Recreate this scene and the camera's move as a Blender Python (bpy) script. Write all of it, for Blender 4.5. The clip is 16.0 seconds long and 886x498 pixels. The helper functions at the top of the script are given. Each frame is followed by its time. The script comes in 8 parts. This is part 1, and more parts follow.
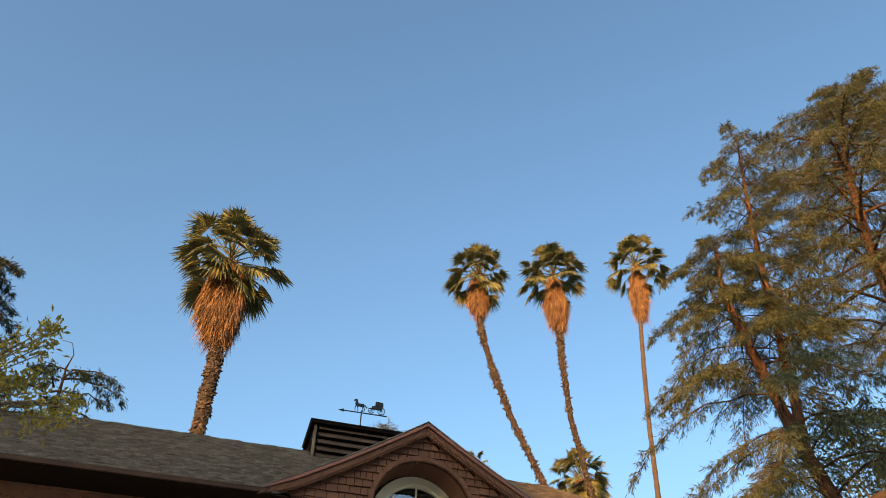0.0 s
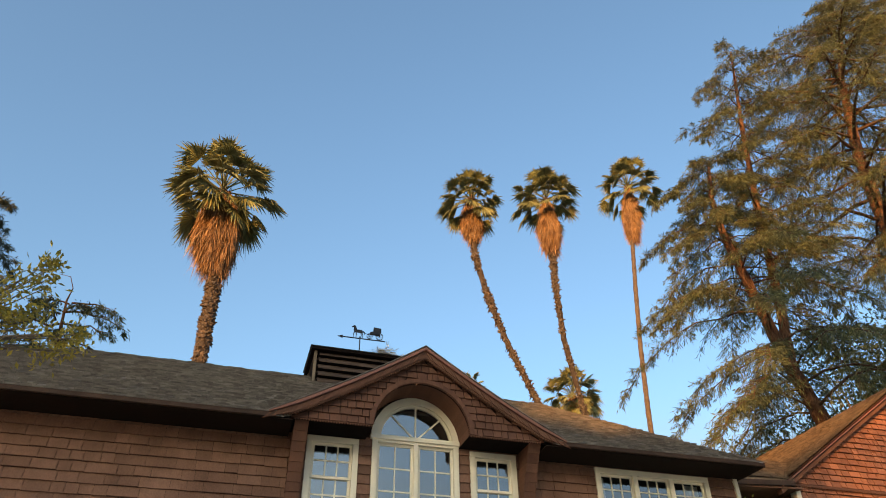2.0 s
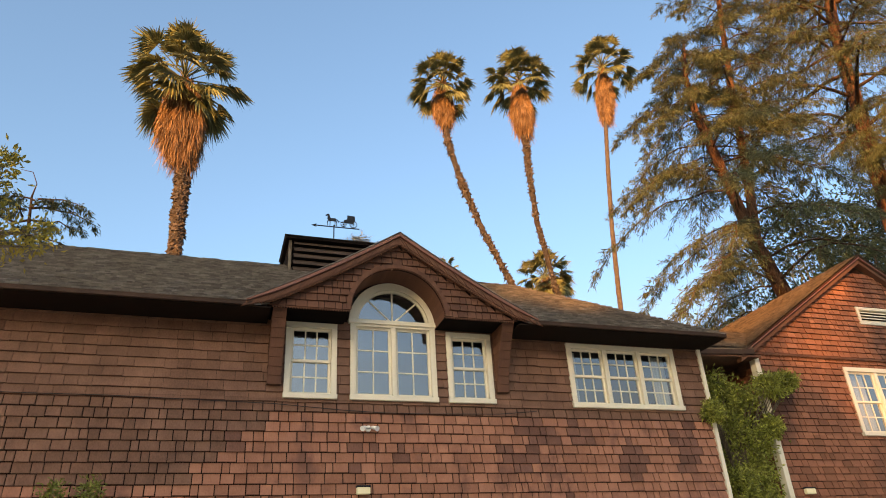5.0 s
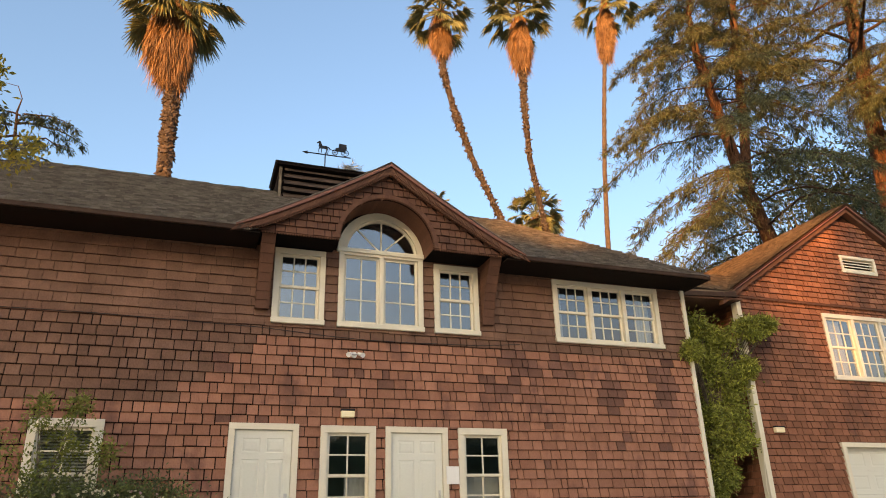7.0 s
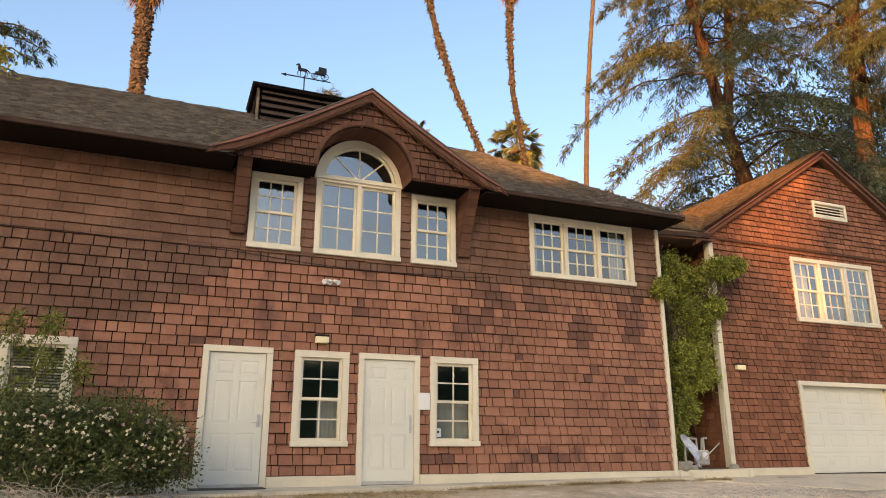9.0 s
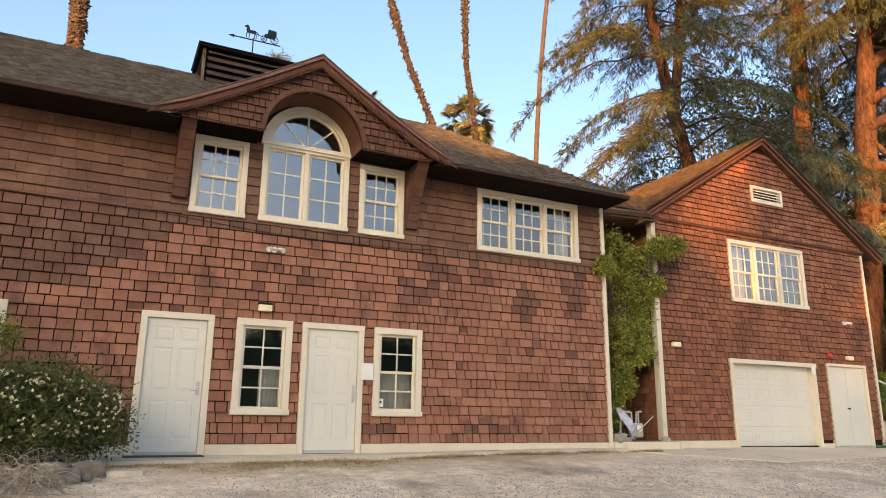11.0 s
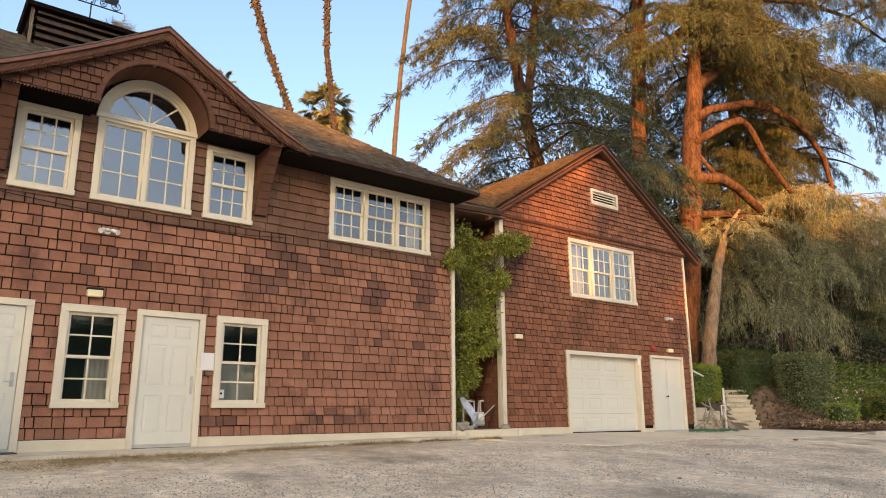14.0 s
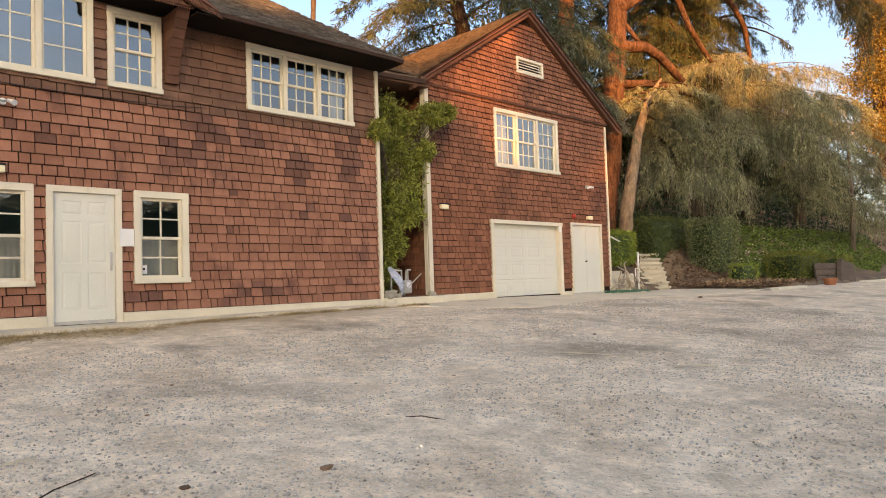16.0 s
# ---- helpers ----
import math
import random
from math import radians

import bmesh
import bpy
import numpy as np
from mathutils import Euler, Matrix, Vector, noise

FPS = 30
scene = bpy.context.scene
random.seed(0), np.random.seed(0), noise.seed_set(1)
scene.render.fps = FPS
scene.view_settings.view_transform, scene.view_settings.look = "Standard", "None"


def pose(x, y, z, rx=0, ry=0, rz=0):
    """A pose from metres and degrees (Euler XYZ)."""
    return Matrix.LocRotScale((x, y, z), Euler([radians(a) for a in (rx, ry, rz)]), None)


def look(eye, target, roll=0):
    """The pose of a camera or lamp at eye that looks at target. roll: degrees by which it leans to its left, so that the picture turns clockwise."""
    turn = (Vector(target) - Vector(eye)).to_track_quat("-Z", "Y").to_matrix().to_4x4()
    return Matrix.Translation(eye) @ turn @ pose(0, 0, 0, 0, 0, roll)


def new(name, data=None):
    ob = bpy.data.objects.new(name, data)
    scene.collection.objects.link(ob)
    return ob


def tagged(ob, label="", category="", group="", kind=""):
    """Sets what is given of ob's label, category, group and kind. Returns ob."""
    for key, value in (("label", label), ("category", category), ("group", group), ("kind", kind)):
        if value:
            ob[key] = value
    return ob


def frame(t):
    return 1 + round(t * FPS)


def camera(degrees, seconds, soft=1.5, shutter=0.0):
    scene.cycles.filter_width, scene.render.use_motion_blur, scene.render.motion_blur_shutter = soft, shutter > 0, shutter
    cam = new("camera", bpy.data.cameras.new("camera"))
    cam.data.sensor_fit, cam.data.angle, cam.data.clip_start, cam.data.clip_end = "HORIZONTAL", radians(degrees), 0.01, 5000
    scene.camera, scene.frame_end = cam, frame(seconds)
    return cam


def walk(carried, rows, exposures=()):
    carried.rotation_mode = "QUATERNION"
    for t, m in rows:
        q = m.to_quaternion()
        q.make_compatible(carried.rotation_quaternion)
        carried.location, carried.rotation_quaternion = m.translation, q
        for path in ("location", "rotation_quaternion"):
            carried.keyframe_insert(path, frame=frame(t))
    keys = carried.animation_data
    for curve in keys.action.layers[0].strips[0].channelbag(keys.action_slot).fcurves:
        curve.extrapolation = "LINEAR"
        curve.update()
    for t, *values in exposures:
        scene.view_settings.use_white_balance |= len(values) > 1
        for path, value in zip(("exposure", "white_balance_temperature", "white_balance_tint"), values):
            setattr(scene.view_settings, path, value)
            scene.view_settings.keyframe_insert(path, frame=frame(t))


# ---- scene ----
cam = camera(64.3, 16.0, soft=1.0)
PATH = [
    (0, (-3.068, -1.836, 0.814), (-2.655, -0.407, 2.151), 0.6),
    (0.5, (-3.091, -1.881, 0.78), (-2.664, -0.411, 2.067), 0.4),
    (1, (-3.081, -1.866, 0.791), (-2.643, -0.364, 2.037), 0.3),
    (1.5, (-3.089, -1.873, 0.78), (-2.636, -0.346, 1.989), -0.2),
    (2, (-3.118, -1.906, 0.776), (-2.649, -0.356, 1.95), -1.0),
    (2.5, (-3.111, -1.907, 0.764), (-2.628, -0.335, 1.903), -2.4),
    (3, (-3.109, -1.899, 0.778), (-2.612, -0.303, 1.877), -3.6),
    (3.5, (-3.108, -1.937, 0.778), (-2.593, -0.315, 1.829), -4.1),
    (4, (-3.09, -1.909, 0.772), (-2.555, -0.262, 1.772), -4.1),
    (4.5, (-3.092, -1.902, 0.768), (-2.535, -0.231, 1.714), -3.8),
    (5, (-3.083, -1.901, 0.762), (-2.506, -0.21, 1.66), -3.5),
    (7.5, (-3.08, -1.901, 0.716), (-2.448, -0.131, 1.399), -1.1),
    (8, (-3.091, -1.894, 0.721), (-2.441, -0.112, 1.356), -0.8),
    (8.5, (-3.089, -1.895, 0.721), (-2.415, -0.105, 1.305), -0.4),
    (10.8, (-3.088, -1.857, 0.699), (-2.264, -0.096, 1.169), 0.6),
    (11, (-3.062, -1.887, 0.687), (-2.22, -0.135, 1.158), 0.6),
    (11.5, (-3.037, -1.906, 0.675), (-2.138, -0.184, 1.151), 0.5),
    (12, (-3.013, -1.929, 0.657), (-2.052, -0.242, 1.135), 0.3),
    (12.5, (-2.996, -1.929, 0.657), (-1.976, -0.277, 1.135), 0.2),
    (13, (-2.99, -1.947, 0.65), (-1.915, -0.329, 1.125), 0.1),
    (13.5, (-2.978, -1.968, 0.652), (-1.85, -0.384, 1.121), -0.0),
    (14, (-2.977, -1.955, 0.648), (-1.789, -0.411, 1.1), -0.2),
    (14.5, (-2.969, -1.965, 0.646), (-1.72, -0.458, 1.055), -0.5),
    (15, (-2.963, -1.976, 0.634), (-1.656, -0.499, 0.963), -1.1),
    (15.5, (-2.968, -1.99, 0.619), (-1.617, -0.531, 0.831), -1.6),
    (16, (-2.975, -1.974, 0.599), (-1.603, -0.522, 0.692), -1.9),
]
walk(cam, [(t, look(eye, target, roll)) for t, eye, target, roll in PATH], exposures=[(0, 2.06, 8900, 5), (3, 2.19, 9950, 8), (5, 2.32, 10300, 12), (8, 2.37, 10900, 16), (11, 2.52, 10200, 18), (14.5, 2.45, 10500, 18), (16, 2.50, 10400, 18)])

# ---- sky, sun, exposure ----
SUN = Vector((-0.60, -0.78, 0.0)).normalized()
SUN_ELEV = radians(10.0)
SUN_DIR = Vector((SUN.x * math.cos(SUN_ELEV), SUN.y * math.cos(SUN_ELEV), math.sin(SUN_ELEV)))
world = bpy.data.worlds.new("world")
scene.world = world
world.use_nodes = True
wn, wl = world.node_tree.nodes, world.node_tree.links
wn.clear()
sky = wn.new("ShaderNodeTexSky")
sky.sky_type, sky.sun_disc = "NISHITA", False
sky.sun_elevation, sky.sun_rotation = SUN_ELEV, math.atan2(SUN.x, SUN.y)
sky.air_density, sky.dust_density, sky.ozone_density = 1.0, 4.0, 4.5
# thin clouds low over the horizon
tc = wn.new("ShaderNodeTexCoord")
sep = wn.new("ShaderNodeSeparateXYZ")
wl.new(tc.outputs["Generated"], sep.inputs[0])
mp = wn.new("ShaderNodeMapping")
mp.inputs["Scale"].default_value = (2.2, 2.2, 11.0)
mp.inputs["Location"].default_value = (0.35, 0.0, 0.2)
wl.new(tc.outputs["Generated"], mp.inputs[0])
cn = wn.new("ShaderNodeTexNoise")
cn.inputs["Scale"].default_value, cn.inputs["Detail"].default_value, cn.inputs["Roughness"].default_value = 1.6, 7, 0.58
wl.new(mp.outputs[0], cn.inputs["Vector"])
cr = wn.new("ShaderNodeMapRange")
cr.inputs[1].default_value, cr.inputs[2].default_value = 0.45, 0.70
cr.inputs[3].default_value, cr.inputs[4].default_value = 0.35, 0.95
wl.new(cn.outputs["Fac"], cr.inputs[0])
low = wn.new("ShaderNodeMapRange")
low.inputs[1].default_value, low.inputs[2].default_value, low.inputs[3].default_value, low.inputs[4].default_value = 0.17, 0.40, 1.0, 0.0
wl.new(sep.outputs[2], low.inputs[0])
cm = wn.new("ShaderNodeMath")
cm.operation = "MULTIPLY"
wl.new(cr.outputs[0], cm.inputs[0])
wl.new(low.outputs[0], cm.inputs[1])
cmix = wn.new("ShaderNodeMix")
cmix.data_type = "RGBA"
wl.new(cm.outputs[0], cmix.inputs[0])
wl.new(sky.outputs[0], cmix.inputs[6])
cmix.inputs[7].default_value = (0.95, 1.0, 1.2, 1)
bg = wn.new("ShaderNodeBackground")
bg.inputs["Strength"].default_value = 0.13
wl.new(cmix.outputs[2], bg.inputs["Color"])
wo = wn.new("ShaderNodeOutputWorld")
wl.new(bg.outputs[0], wo.inputs["Surface"])
sun = new("sun", bpy.data.lights.new("sun", "SUN"))
sun.data.energy, sun.data.angle, sun.data.color = 2.45, radians(0.6), (1.0, 0.50, 0.19)
sun.matrix_world = look(SUN_DIR * 60, (0, 0, 0))

# ---- materials ----
def mat(name, c1, c2, scale=6.0, rough=0.7, bump=0.15, fine=60.0, vary=0.0, metal=0.0, spec=0.4, stretch=(1, 1, 1), stain=None, stain_scale=0.6, translucent=0.0, stain_at=0.55, zone=None, grit=None, mottle=0.0, depth=0.02):
    """Two colours mixed by noise at a coarse and a fine scale, an own tone for every piece, stains, and a fine relief."""
    m = bpy.data.materials.new(name)
    m.use_nodes = True
    n, l = m.node_tree.nodes, m.node_tree.links
    p = n["Principled BSDF"]
    geo = n.new("ShaderNodeNewGeometry")
    mp_ = n.new("ShaderNodeMapping")
    mp_.inputs["Scale"].default_value = stretch
    l.new(geo.outputs["Position"], mp_.inputs[0])

    def noise_(s, d, r=0.55):
        t = n.new("ShaderNodeTexNoise")
        t.inputs["Scale"].default_value, t.inputs["Detail"].default_value, t.inputs["Roughness"].default_value = s, d, r
        l.new(mp_.outputs[0], t.inputs["Vector"])
        return t.outputs["Fac"]

    def ramp(x, a, b, lo=0.0, hi=1.0):
        t = n.new("ShaderNodeMapRange")
        for k, v in enumerate((a, b, lo, hi)):
            t.inputs[k + 1].default_value = v
        l.new(x, t.inputs[0])
        return t.outputs[0]

    def math_(op, a, b):
        t = n.new("ShaderNodeMath")
        t.operation = op
        for k, v in enumerate((a, b)):
            if isinstance(v, (int, float)):
                t.inputs[k].default_value = v
            else:
                l.new(v, t.inputs[k])
        return t.outputs[0]

    def blend(f, a, b, kind="MIX"):
        t = n.new("ShaderNodeMix")
        t.data_type, t.blend_type = "RGBA", kind
        for k, v in ((0, f), (6, a), (7, b)):
            if isinstance(v, (int, float)):
                t.inputs[k].default_value = v
            elif isinstance(v, tuple):
                t.inputs[k].default_value = (*v, 1)
            else:
                l.new(v, t.inputs[k])
        return t.outputs[2]

    small, big = noise_(fine, 3), noise_(scale, 5)
    col = blend(ramp(math_("ADD", math_("MULTIPLY", big, 0.65), math_("MULTIPLY", small, 0.35)), 0.34, 0.66), c1, c2)
    if vary:
        oi = n.new("ShaderNodeObjectInfo")
        r = math_("FRACT", math_("ADD", oi.outputs["Random"], geo.outputs["Random Per Island"]), 0.0)
        k = ramp(r, 0, 1, 1 - vary, 1 + vary)
        cc = n.new("ShaderNodeCombineColor")
        for q in range(3):
            l.new(k, cc.inputs[q])
        col = blend(1.0, col, cc.outputs[0], "MULTIPLY")
    if stain:
        col = blend(ramp(noise_(stain_scale, 6, 0.62), stain_at, stain_at + 0.13, 0, 0.8), col, stain)
    if mottle:
        k = ramp(noise_(4.2, 8, 0.78), 0.36, 0.64, 1 - mottle, 1 + mottle)
        cc = n.new("ShaderNodeCombineColor")
        for q in range(3):
            l.new(k, cc.inputs[q])
        col = blend(1.0, col, cc.outputs[0], "MULTIPLY")
    if grit:  # single dark and pale stones
        col = blend(ramp(noise_(19, 4, 0.7), 0.56, 0.70, 0, 0.7), col, grit)
        col = blend(ramp(noise_(27, 3, 0.7), 0.60, 0.70, 0, 0.6), col, (0.82, 0.76, 0.66))
    if zone:  # bare soil towards the house
        zc, y0, y1, x0, x1 = zone
        sp = n.new("ShaderNodeSeparateXYZ")
        l.new(geo.outputs["Position"], sp.inputs[0])
        wob = math_("MULTIPLY", noise_(0.7, 5), 2.6)
        fy = ramp(math_("ADD", sp.outputs[1], wob), y0, y1)
        fx = ramp(math_("ADD", sp.outputs[0], wob), x0, x1, 1.0, 0.0)
        col = blend(math_("MULTIPLY", math_("MULTIPLY", fy, fx), ramp(small, 0.3, 0.55, 0.4, 0.95)), col, zc)
    l.new(col, p.inputs["Base Color"])
    rr = ramp(big, 0.3, 0.7, max(0.03, rough - 0.1), min(1, rough + 0.1))
    l.new(rr, p.inputs["Roughness"])
    p.inputs["Metallic"].default_value = metal
    p.inputs["Specular IOR Level"].default_value = spec
    if bump:
        b = n.new("ShaderNodeBump")
        b.inputs["Strength"].default_value, b.inputs["Distance"].default_value = bump, depth
        l.new(math_("ADD", small, big), b.inputs["Height"])
        l.new(b.outputs[0], p.inputs["Normal"])
    if translucent:
        tr = n.new("ShaderNodeBsdfTranslucent")
        l.new(col, tr.inputs[0])
        mx = n.new("ShaderNodeMixShader")
        mx.inputs[0].default_value = translucent
        l.new(p.outputs[0], mx.inputs[1])
        l.new(tr.outputs[0], mx.inputs[2])
        l.new(mx.outputs[0], n["Material Output"].inputs["Surface"])
    return m


def glass_mat(name, share):
    """Window glass: a clear sheet with a mirror share."""
    m = bpy.data.materials.new(name)
    m.use_nodes = True
    n, l = m.node_tree.nodes, m.node_tree.links
    n.remove(n["Principled BSDF"])
    g, t, mx = n.new("ShaderNodeBsdfGlossy"), n.new("ShaderNodeBsdfTransparent"), n.new("ShaderNodeMixShader")
    g.inputs["Roughness"].default_value = 0.02
    # the blue of reflected high sky is put into the mirror tint
    g.inputs["Color"].default_value = (0.80, 0.90, 0.97, 1)
    t.inputs["Color"].default_value = (0.86, 0.88, 0.86, 1)
    ns, b = n.new("ShaderNodeTexNoise"), n.new("ShaderNodeBump")
    ns.inputs["Scale"].default_value = 2.2
    b.inputs["Strength"].default_value, b.inputs["Distance"].default_value = 0.05, 0.02
    l.new(ns.outputs["Fac"], b.inputs["Height"])
    l.new(b.outputs[0], g.inputs["Normal"])
    mx.inputs[0].default_value = share
    l.new(t.outputs[0], mx.inputs[1])
    l.new(g.outputs[0], mx.inputs[2])
    l.new(mx.outputs[0], n["Material Output"].inputs["Surface"])
    return m


SHINGLE = mat("cedar_shingle_red_brown", (0.262, 0.115, 0.074), (0.362, 0.166, 0.110), 3.0, 0.8, 0.5, 45, vary=0.17, stretch=(1, 1, 0.6), stain=(0.15, 0.072, 0.056), stain_scale=1.6, stain_at=0.535, spec=0.12)
SHINGLE_DAMP = mat("cedar_shingle_damp_dark", (0.125, 0.06, 0.045), (0.205, 0.098, 0.072), 3.0, 0.8, 0.5, 45, vary=0.2, stretch=(1, 1, 0.6), spec=0.12)
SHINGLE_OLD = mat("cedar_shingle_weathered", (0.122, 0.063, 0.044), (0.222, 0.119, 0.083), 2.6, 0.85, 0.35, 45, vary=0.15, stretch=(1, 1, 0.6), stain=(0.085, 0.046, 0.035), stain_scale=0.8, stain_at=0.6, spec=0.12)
SHINGLE_B = mat("cedar_shingle_carriage_wing", (0.207, 0.083, 0.050), (0.286, 0.12, 0.073), 3.0, 0.8, 0.35, 45, vary=0.2, stretch=(1, 1, 0.6), stain=(0.085, 0.045, 0.038), stain_scale=0.7, stain_at=0.55, spec=0.12)
SHINGLE_DORMER = mat("painted_shingle_dormer", (0.098, 0.046, 0.031), (0.145, 0.068, 0.046), 3.0, 0.75, 0.25, 45, vary=0.14, stretch=(1, 1, 0.35), spec=0.12)
# near-black, so the bared grooves read as shadow lines under the courses
WALL_CORE = mat("shadow_dark_underlay", (0.02, 0.011, 0.008), (0.034, 0.018, 0.013), 3, 0.95, spec=0.05)
ROOF = mat("asphalt_roof_shingle", (0.10, 0.088, 0.077), (0.22, 0.195, 0.173), 5.0, 0.92, 0.6, 90, vary=0.26, spec=0.1)
ROOF_B = mat("asphalt_roof_shingle_tan", (0.12, 0.085, 0.06), (0.2, 0.145, 0.10), 1.2, 0.92, 0.5, 90, vary=0.3, spec=0.2)
TRIM = mat("cream_paint", (0.65, 0.59, 0.465), (0.72, 0.655, 0.52), 1.5, 0.55, 0.06, 40, stain=(0.55, 0.47, 0.34), stain_scale=2.0, stain_at=0.62)
DOOR = mat("pale_door_paint", (0.61, 0.605, 0.53), (0.67, 0.665, 0.585), 1.0, 0.45, 0.03, 30, stain=(0.55, 0.52, 0.44), stain_scale=1.6, stain_at=0.63)
FASCIA = mat("brown_fascia_paint", (0.16, 0.066, 0.046), (0.22, 0.09, 0.062), 2.0, 0.6, 0.1)
# near-black: the shade under eaves and inside the cupola is in the colour
DARK_SHADED = mat("dark_paint_with_shade", (0.006, 0.004, 0.004), (0.010, 0.007, 0.006), 2.0, 0.8, 0.1, spec=0.04)
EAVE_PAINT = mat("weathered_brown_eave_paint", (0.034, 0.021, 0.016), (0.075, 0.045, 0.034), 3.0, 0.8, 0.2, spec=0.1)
# brown boards darkened almost to black for the eave's shade
SOFFIT_BOARD = mat("brown_boards_with_shade", (0.011, 0.0075, 0.006), (0.022, 0.014, 0.011), 3.0, 0.85, 0.2, spec=0.05)
GLASS = glass_mat("window_glass", 0.24)
# mirror share raised to brighten the wing window's sky reflection
GLASS_BRIGHT = glass_mat("reflective_window_glass", 0.42)
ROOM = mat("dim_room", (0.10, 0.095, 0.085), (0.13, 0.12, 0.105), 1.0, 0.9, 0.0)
CURTAIN = mat("white_curtain", (0.50, 0.49, 0.44), (0.58, 0.57, 0.52), 3.0, 0.9, 0.1, stretch=(8, 1, 0.5))
CONCRETE = mat("pale_concrete", (0.52, 0.46, 0.36), (0.68, 0.61, 0.48), 1.3, 0.88, 0.2, 70, stain=(0.36, 0.3, 0.22), stain_scale=1.1, stain_at=0.58, spec=0.12)
PLINTH = mat("cream_painted_plinth", (0.62, 0.55, 0.42), (0.72, 0.645, 0.50), 2.0, 0.8, 0.15, 50, stain=(0.34, 0.28, 0.2), stain_scale=1.8, stain_at=0.6, spec=0.12)
METAL_DARK = mat("black_iron", (0.012, 0.014, 0.018), (0.03, 0.032, 0.036), 8, 0.5, 0.05, metal=0.6)
METAL = mat("brushed_metal", (0.45, 0.45, 0.44), (0.55, 0.55, 0.54), 8, 0.35, 0.02, metal=0.9)
WHITE = mat("white_plastic", (0.72, 0.71, 0.68), (0.78, 0.77, 0.74), 4, 0.5, 0.02)
RED = mat("red_plastic", (0.5, 0.03, 0.02), (0.6, 0.05, 0.03), 4, 0.4, 0.02)
PIPE = mat("galvanised_pipe", (0.40, 0.38, 0.34), (0.52, 0.5, 0.45), 6, 0.55, 0.05, metal=0.3)
PALM_LEAF = mat("palm_leaf", (0.075, 0.09, 0.04), (0.185, 0.19, 0.08), 1.5, 0.55, 0.0, vary=0.35, translucent=0.2)
PALM_DEAD = mat("dead_palm_leaf", (0.13, 0.068, 0.036), (0.30, 0.18, 0.10), 2.0, 0.85, 0.0, vary=0.5)
PALM_TRUNK = mat("palm_trunk", (0.014, 0.011, 0.009), (0.045, 0.032, 0.024), 5, 0.9, 0.6, 25, stretch=(1, 1, 3), vary=0.15)
NEEDLE = mat("cedar_needles", (0.040, 0.051, 0.021), (0.094, 0.105, 0.042), 0.7, 0.7, 0.0, vary=0.55, translucent=0.15)
NEEDLE_GREY = mat("cedar_needles_grey", (0.16, 0.168, 0.09), (0.36, 0.355, 0.2), 0.6, 0.75, 0.0, vary=0.65, translucent=0.3)
NEEDLE_DARK = mat("dark_needles", (0.022, 0.034, 0.022), (0.045, 0.058, 0.032), 0.7, 0.7, 0.0, vary=0.35, translucent=0.1)
BARK = mat("cedar_bark", (0.026, 0.015, 0.011), (0.165, 0.084, 0.05), 6.5, 0.95, 1.0, 28, stretch=(1, 1, 0.22), spec=0.1, depth=0.07)
BARK_GREY = mat("grey_bark", (0.075, 0.058, 0.042), (0.24, 0.185, 0.135), 6.5, 0.95, 1.0, 28, stretch=(1, 1, 0.22), spec=0.1, depth=0.07)
LEAF = mat("green_leaf", (0.065, 0.10, 0.026), (0.135, 0.175, 0.042), 1.6, 0.5, 0.0, vary=0.4, translucent=0.2)
LEAF_BRIGHT = mat("yellow_green_leaf", (0.13, 0.16, 0.03), (0.24, 0.25, 0.055), 1.6, 0.5, 0.0, vary=0.35, translucent=0.3)
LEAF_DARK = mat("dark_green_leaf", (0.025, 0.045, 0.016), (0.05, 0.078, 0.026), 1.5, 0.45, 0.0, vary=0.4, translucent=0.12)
LEAF_AUTUMN = mat("autumn_leaf", (0.17, 0.115, 0.026), (0.31, 0.22, 0.055), 0.6, 0.6, 0.0, vary=0.4, translucent=0.3)
PETAL_WHITE = mat("pale_petal", (0.74, 0.66, 0.47), (0.82, 0.75, 0.58), 20, 0.6, 0.0, vary=0.1)
PETAL_PINK = mat("pink_petal", (0.62, 0.36, 0.38), (0.74, 0.5, 0.5), 20, 0.6, 0.0, vary=0.2)
TWIG = mat("dry_twig", (0.30, 0.235, 0.17), (0.50, 0.41, 0.31), 5, 0.9, 0.1, vary=0.3)
STONE = mat("field_stone", (0.28, 0.25, 0.2), (0.42, 0.38, 0.31), 4, 0.9, 0.5, 30, vary=0.2)
SOIL = mat("brown_soil", (0.115, 0.075, 0.047), (0.23, 0.16, 0.105), 2, 0.95, 0.6, 30)
LEAF_ROSE = mat("rose_leaf", (0.042, 0.062, 0.017), (0.135, 0.158, 0.042), 3, 0.45, 0.0, vary=0.5, translucent=0.12)
LEAF_YELLOW = mat("yellowing_leaf", (0.25, 0.20, 0.03), (0.42, 0.31, 0.055), 2.5, 0.5, 0.0, vary=0.35, translucent=0.3)
LEAF_HEDGE = mat("clipped_hedge_leaf", (0.085, 0.115, 0.042), (0.27, 0.29, 0.14), 9, 0.34, 0.0, vary=0.6, translucent=0.15)
LEAF_LIME = mat("lime_green_leaf", (0.18, 0.25, 0.036), (0.32, 0.38, 0.068), 4, 0.45, 0.0, vary=0.45, translucent=0.25)
LEAF_DRY = mat("bleached_dead_leaf", (0.26, 0.16, 0.09), (0.52, 0.38, 0.25), 6, 0.9, 0.0, vary=0.5)
LEAF_IVY = mat("ivy_leaf", (0.075, 0.135, 0.028), (0.175, 0.25, 0.055), 1.6, 0.42, 0.0, vary=0.45, translucent=0.2)
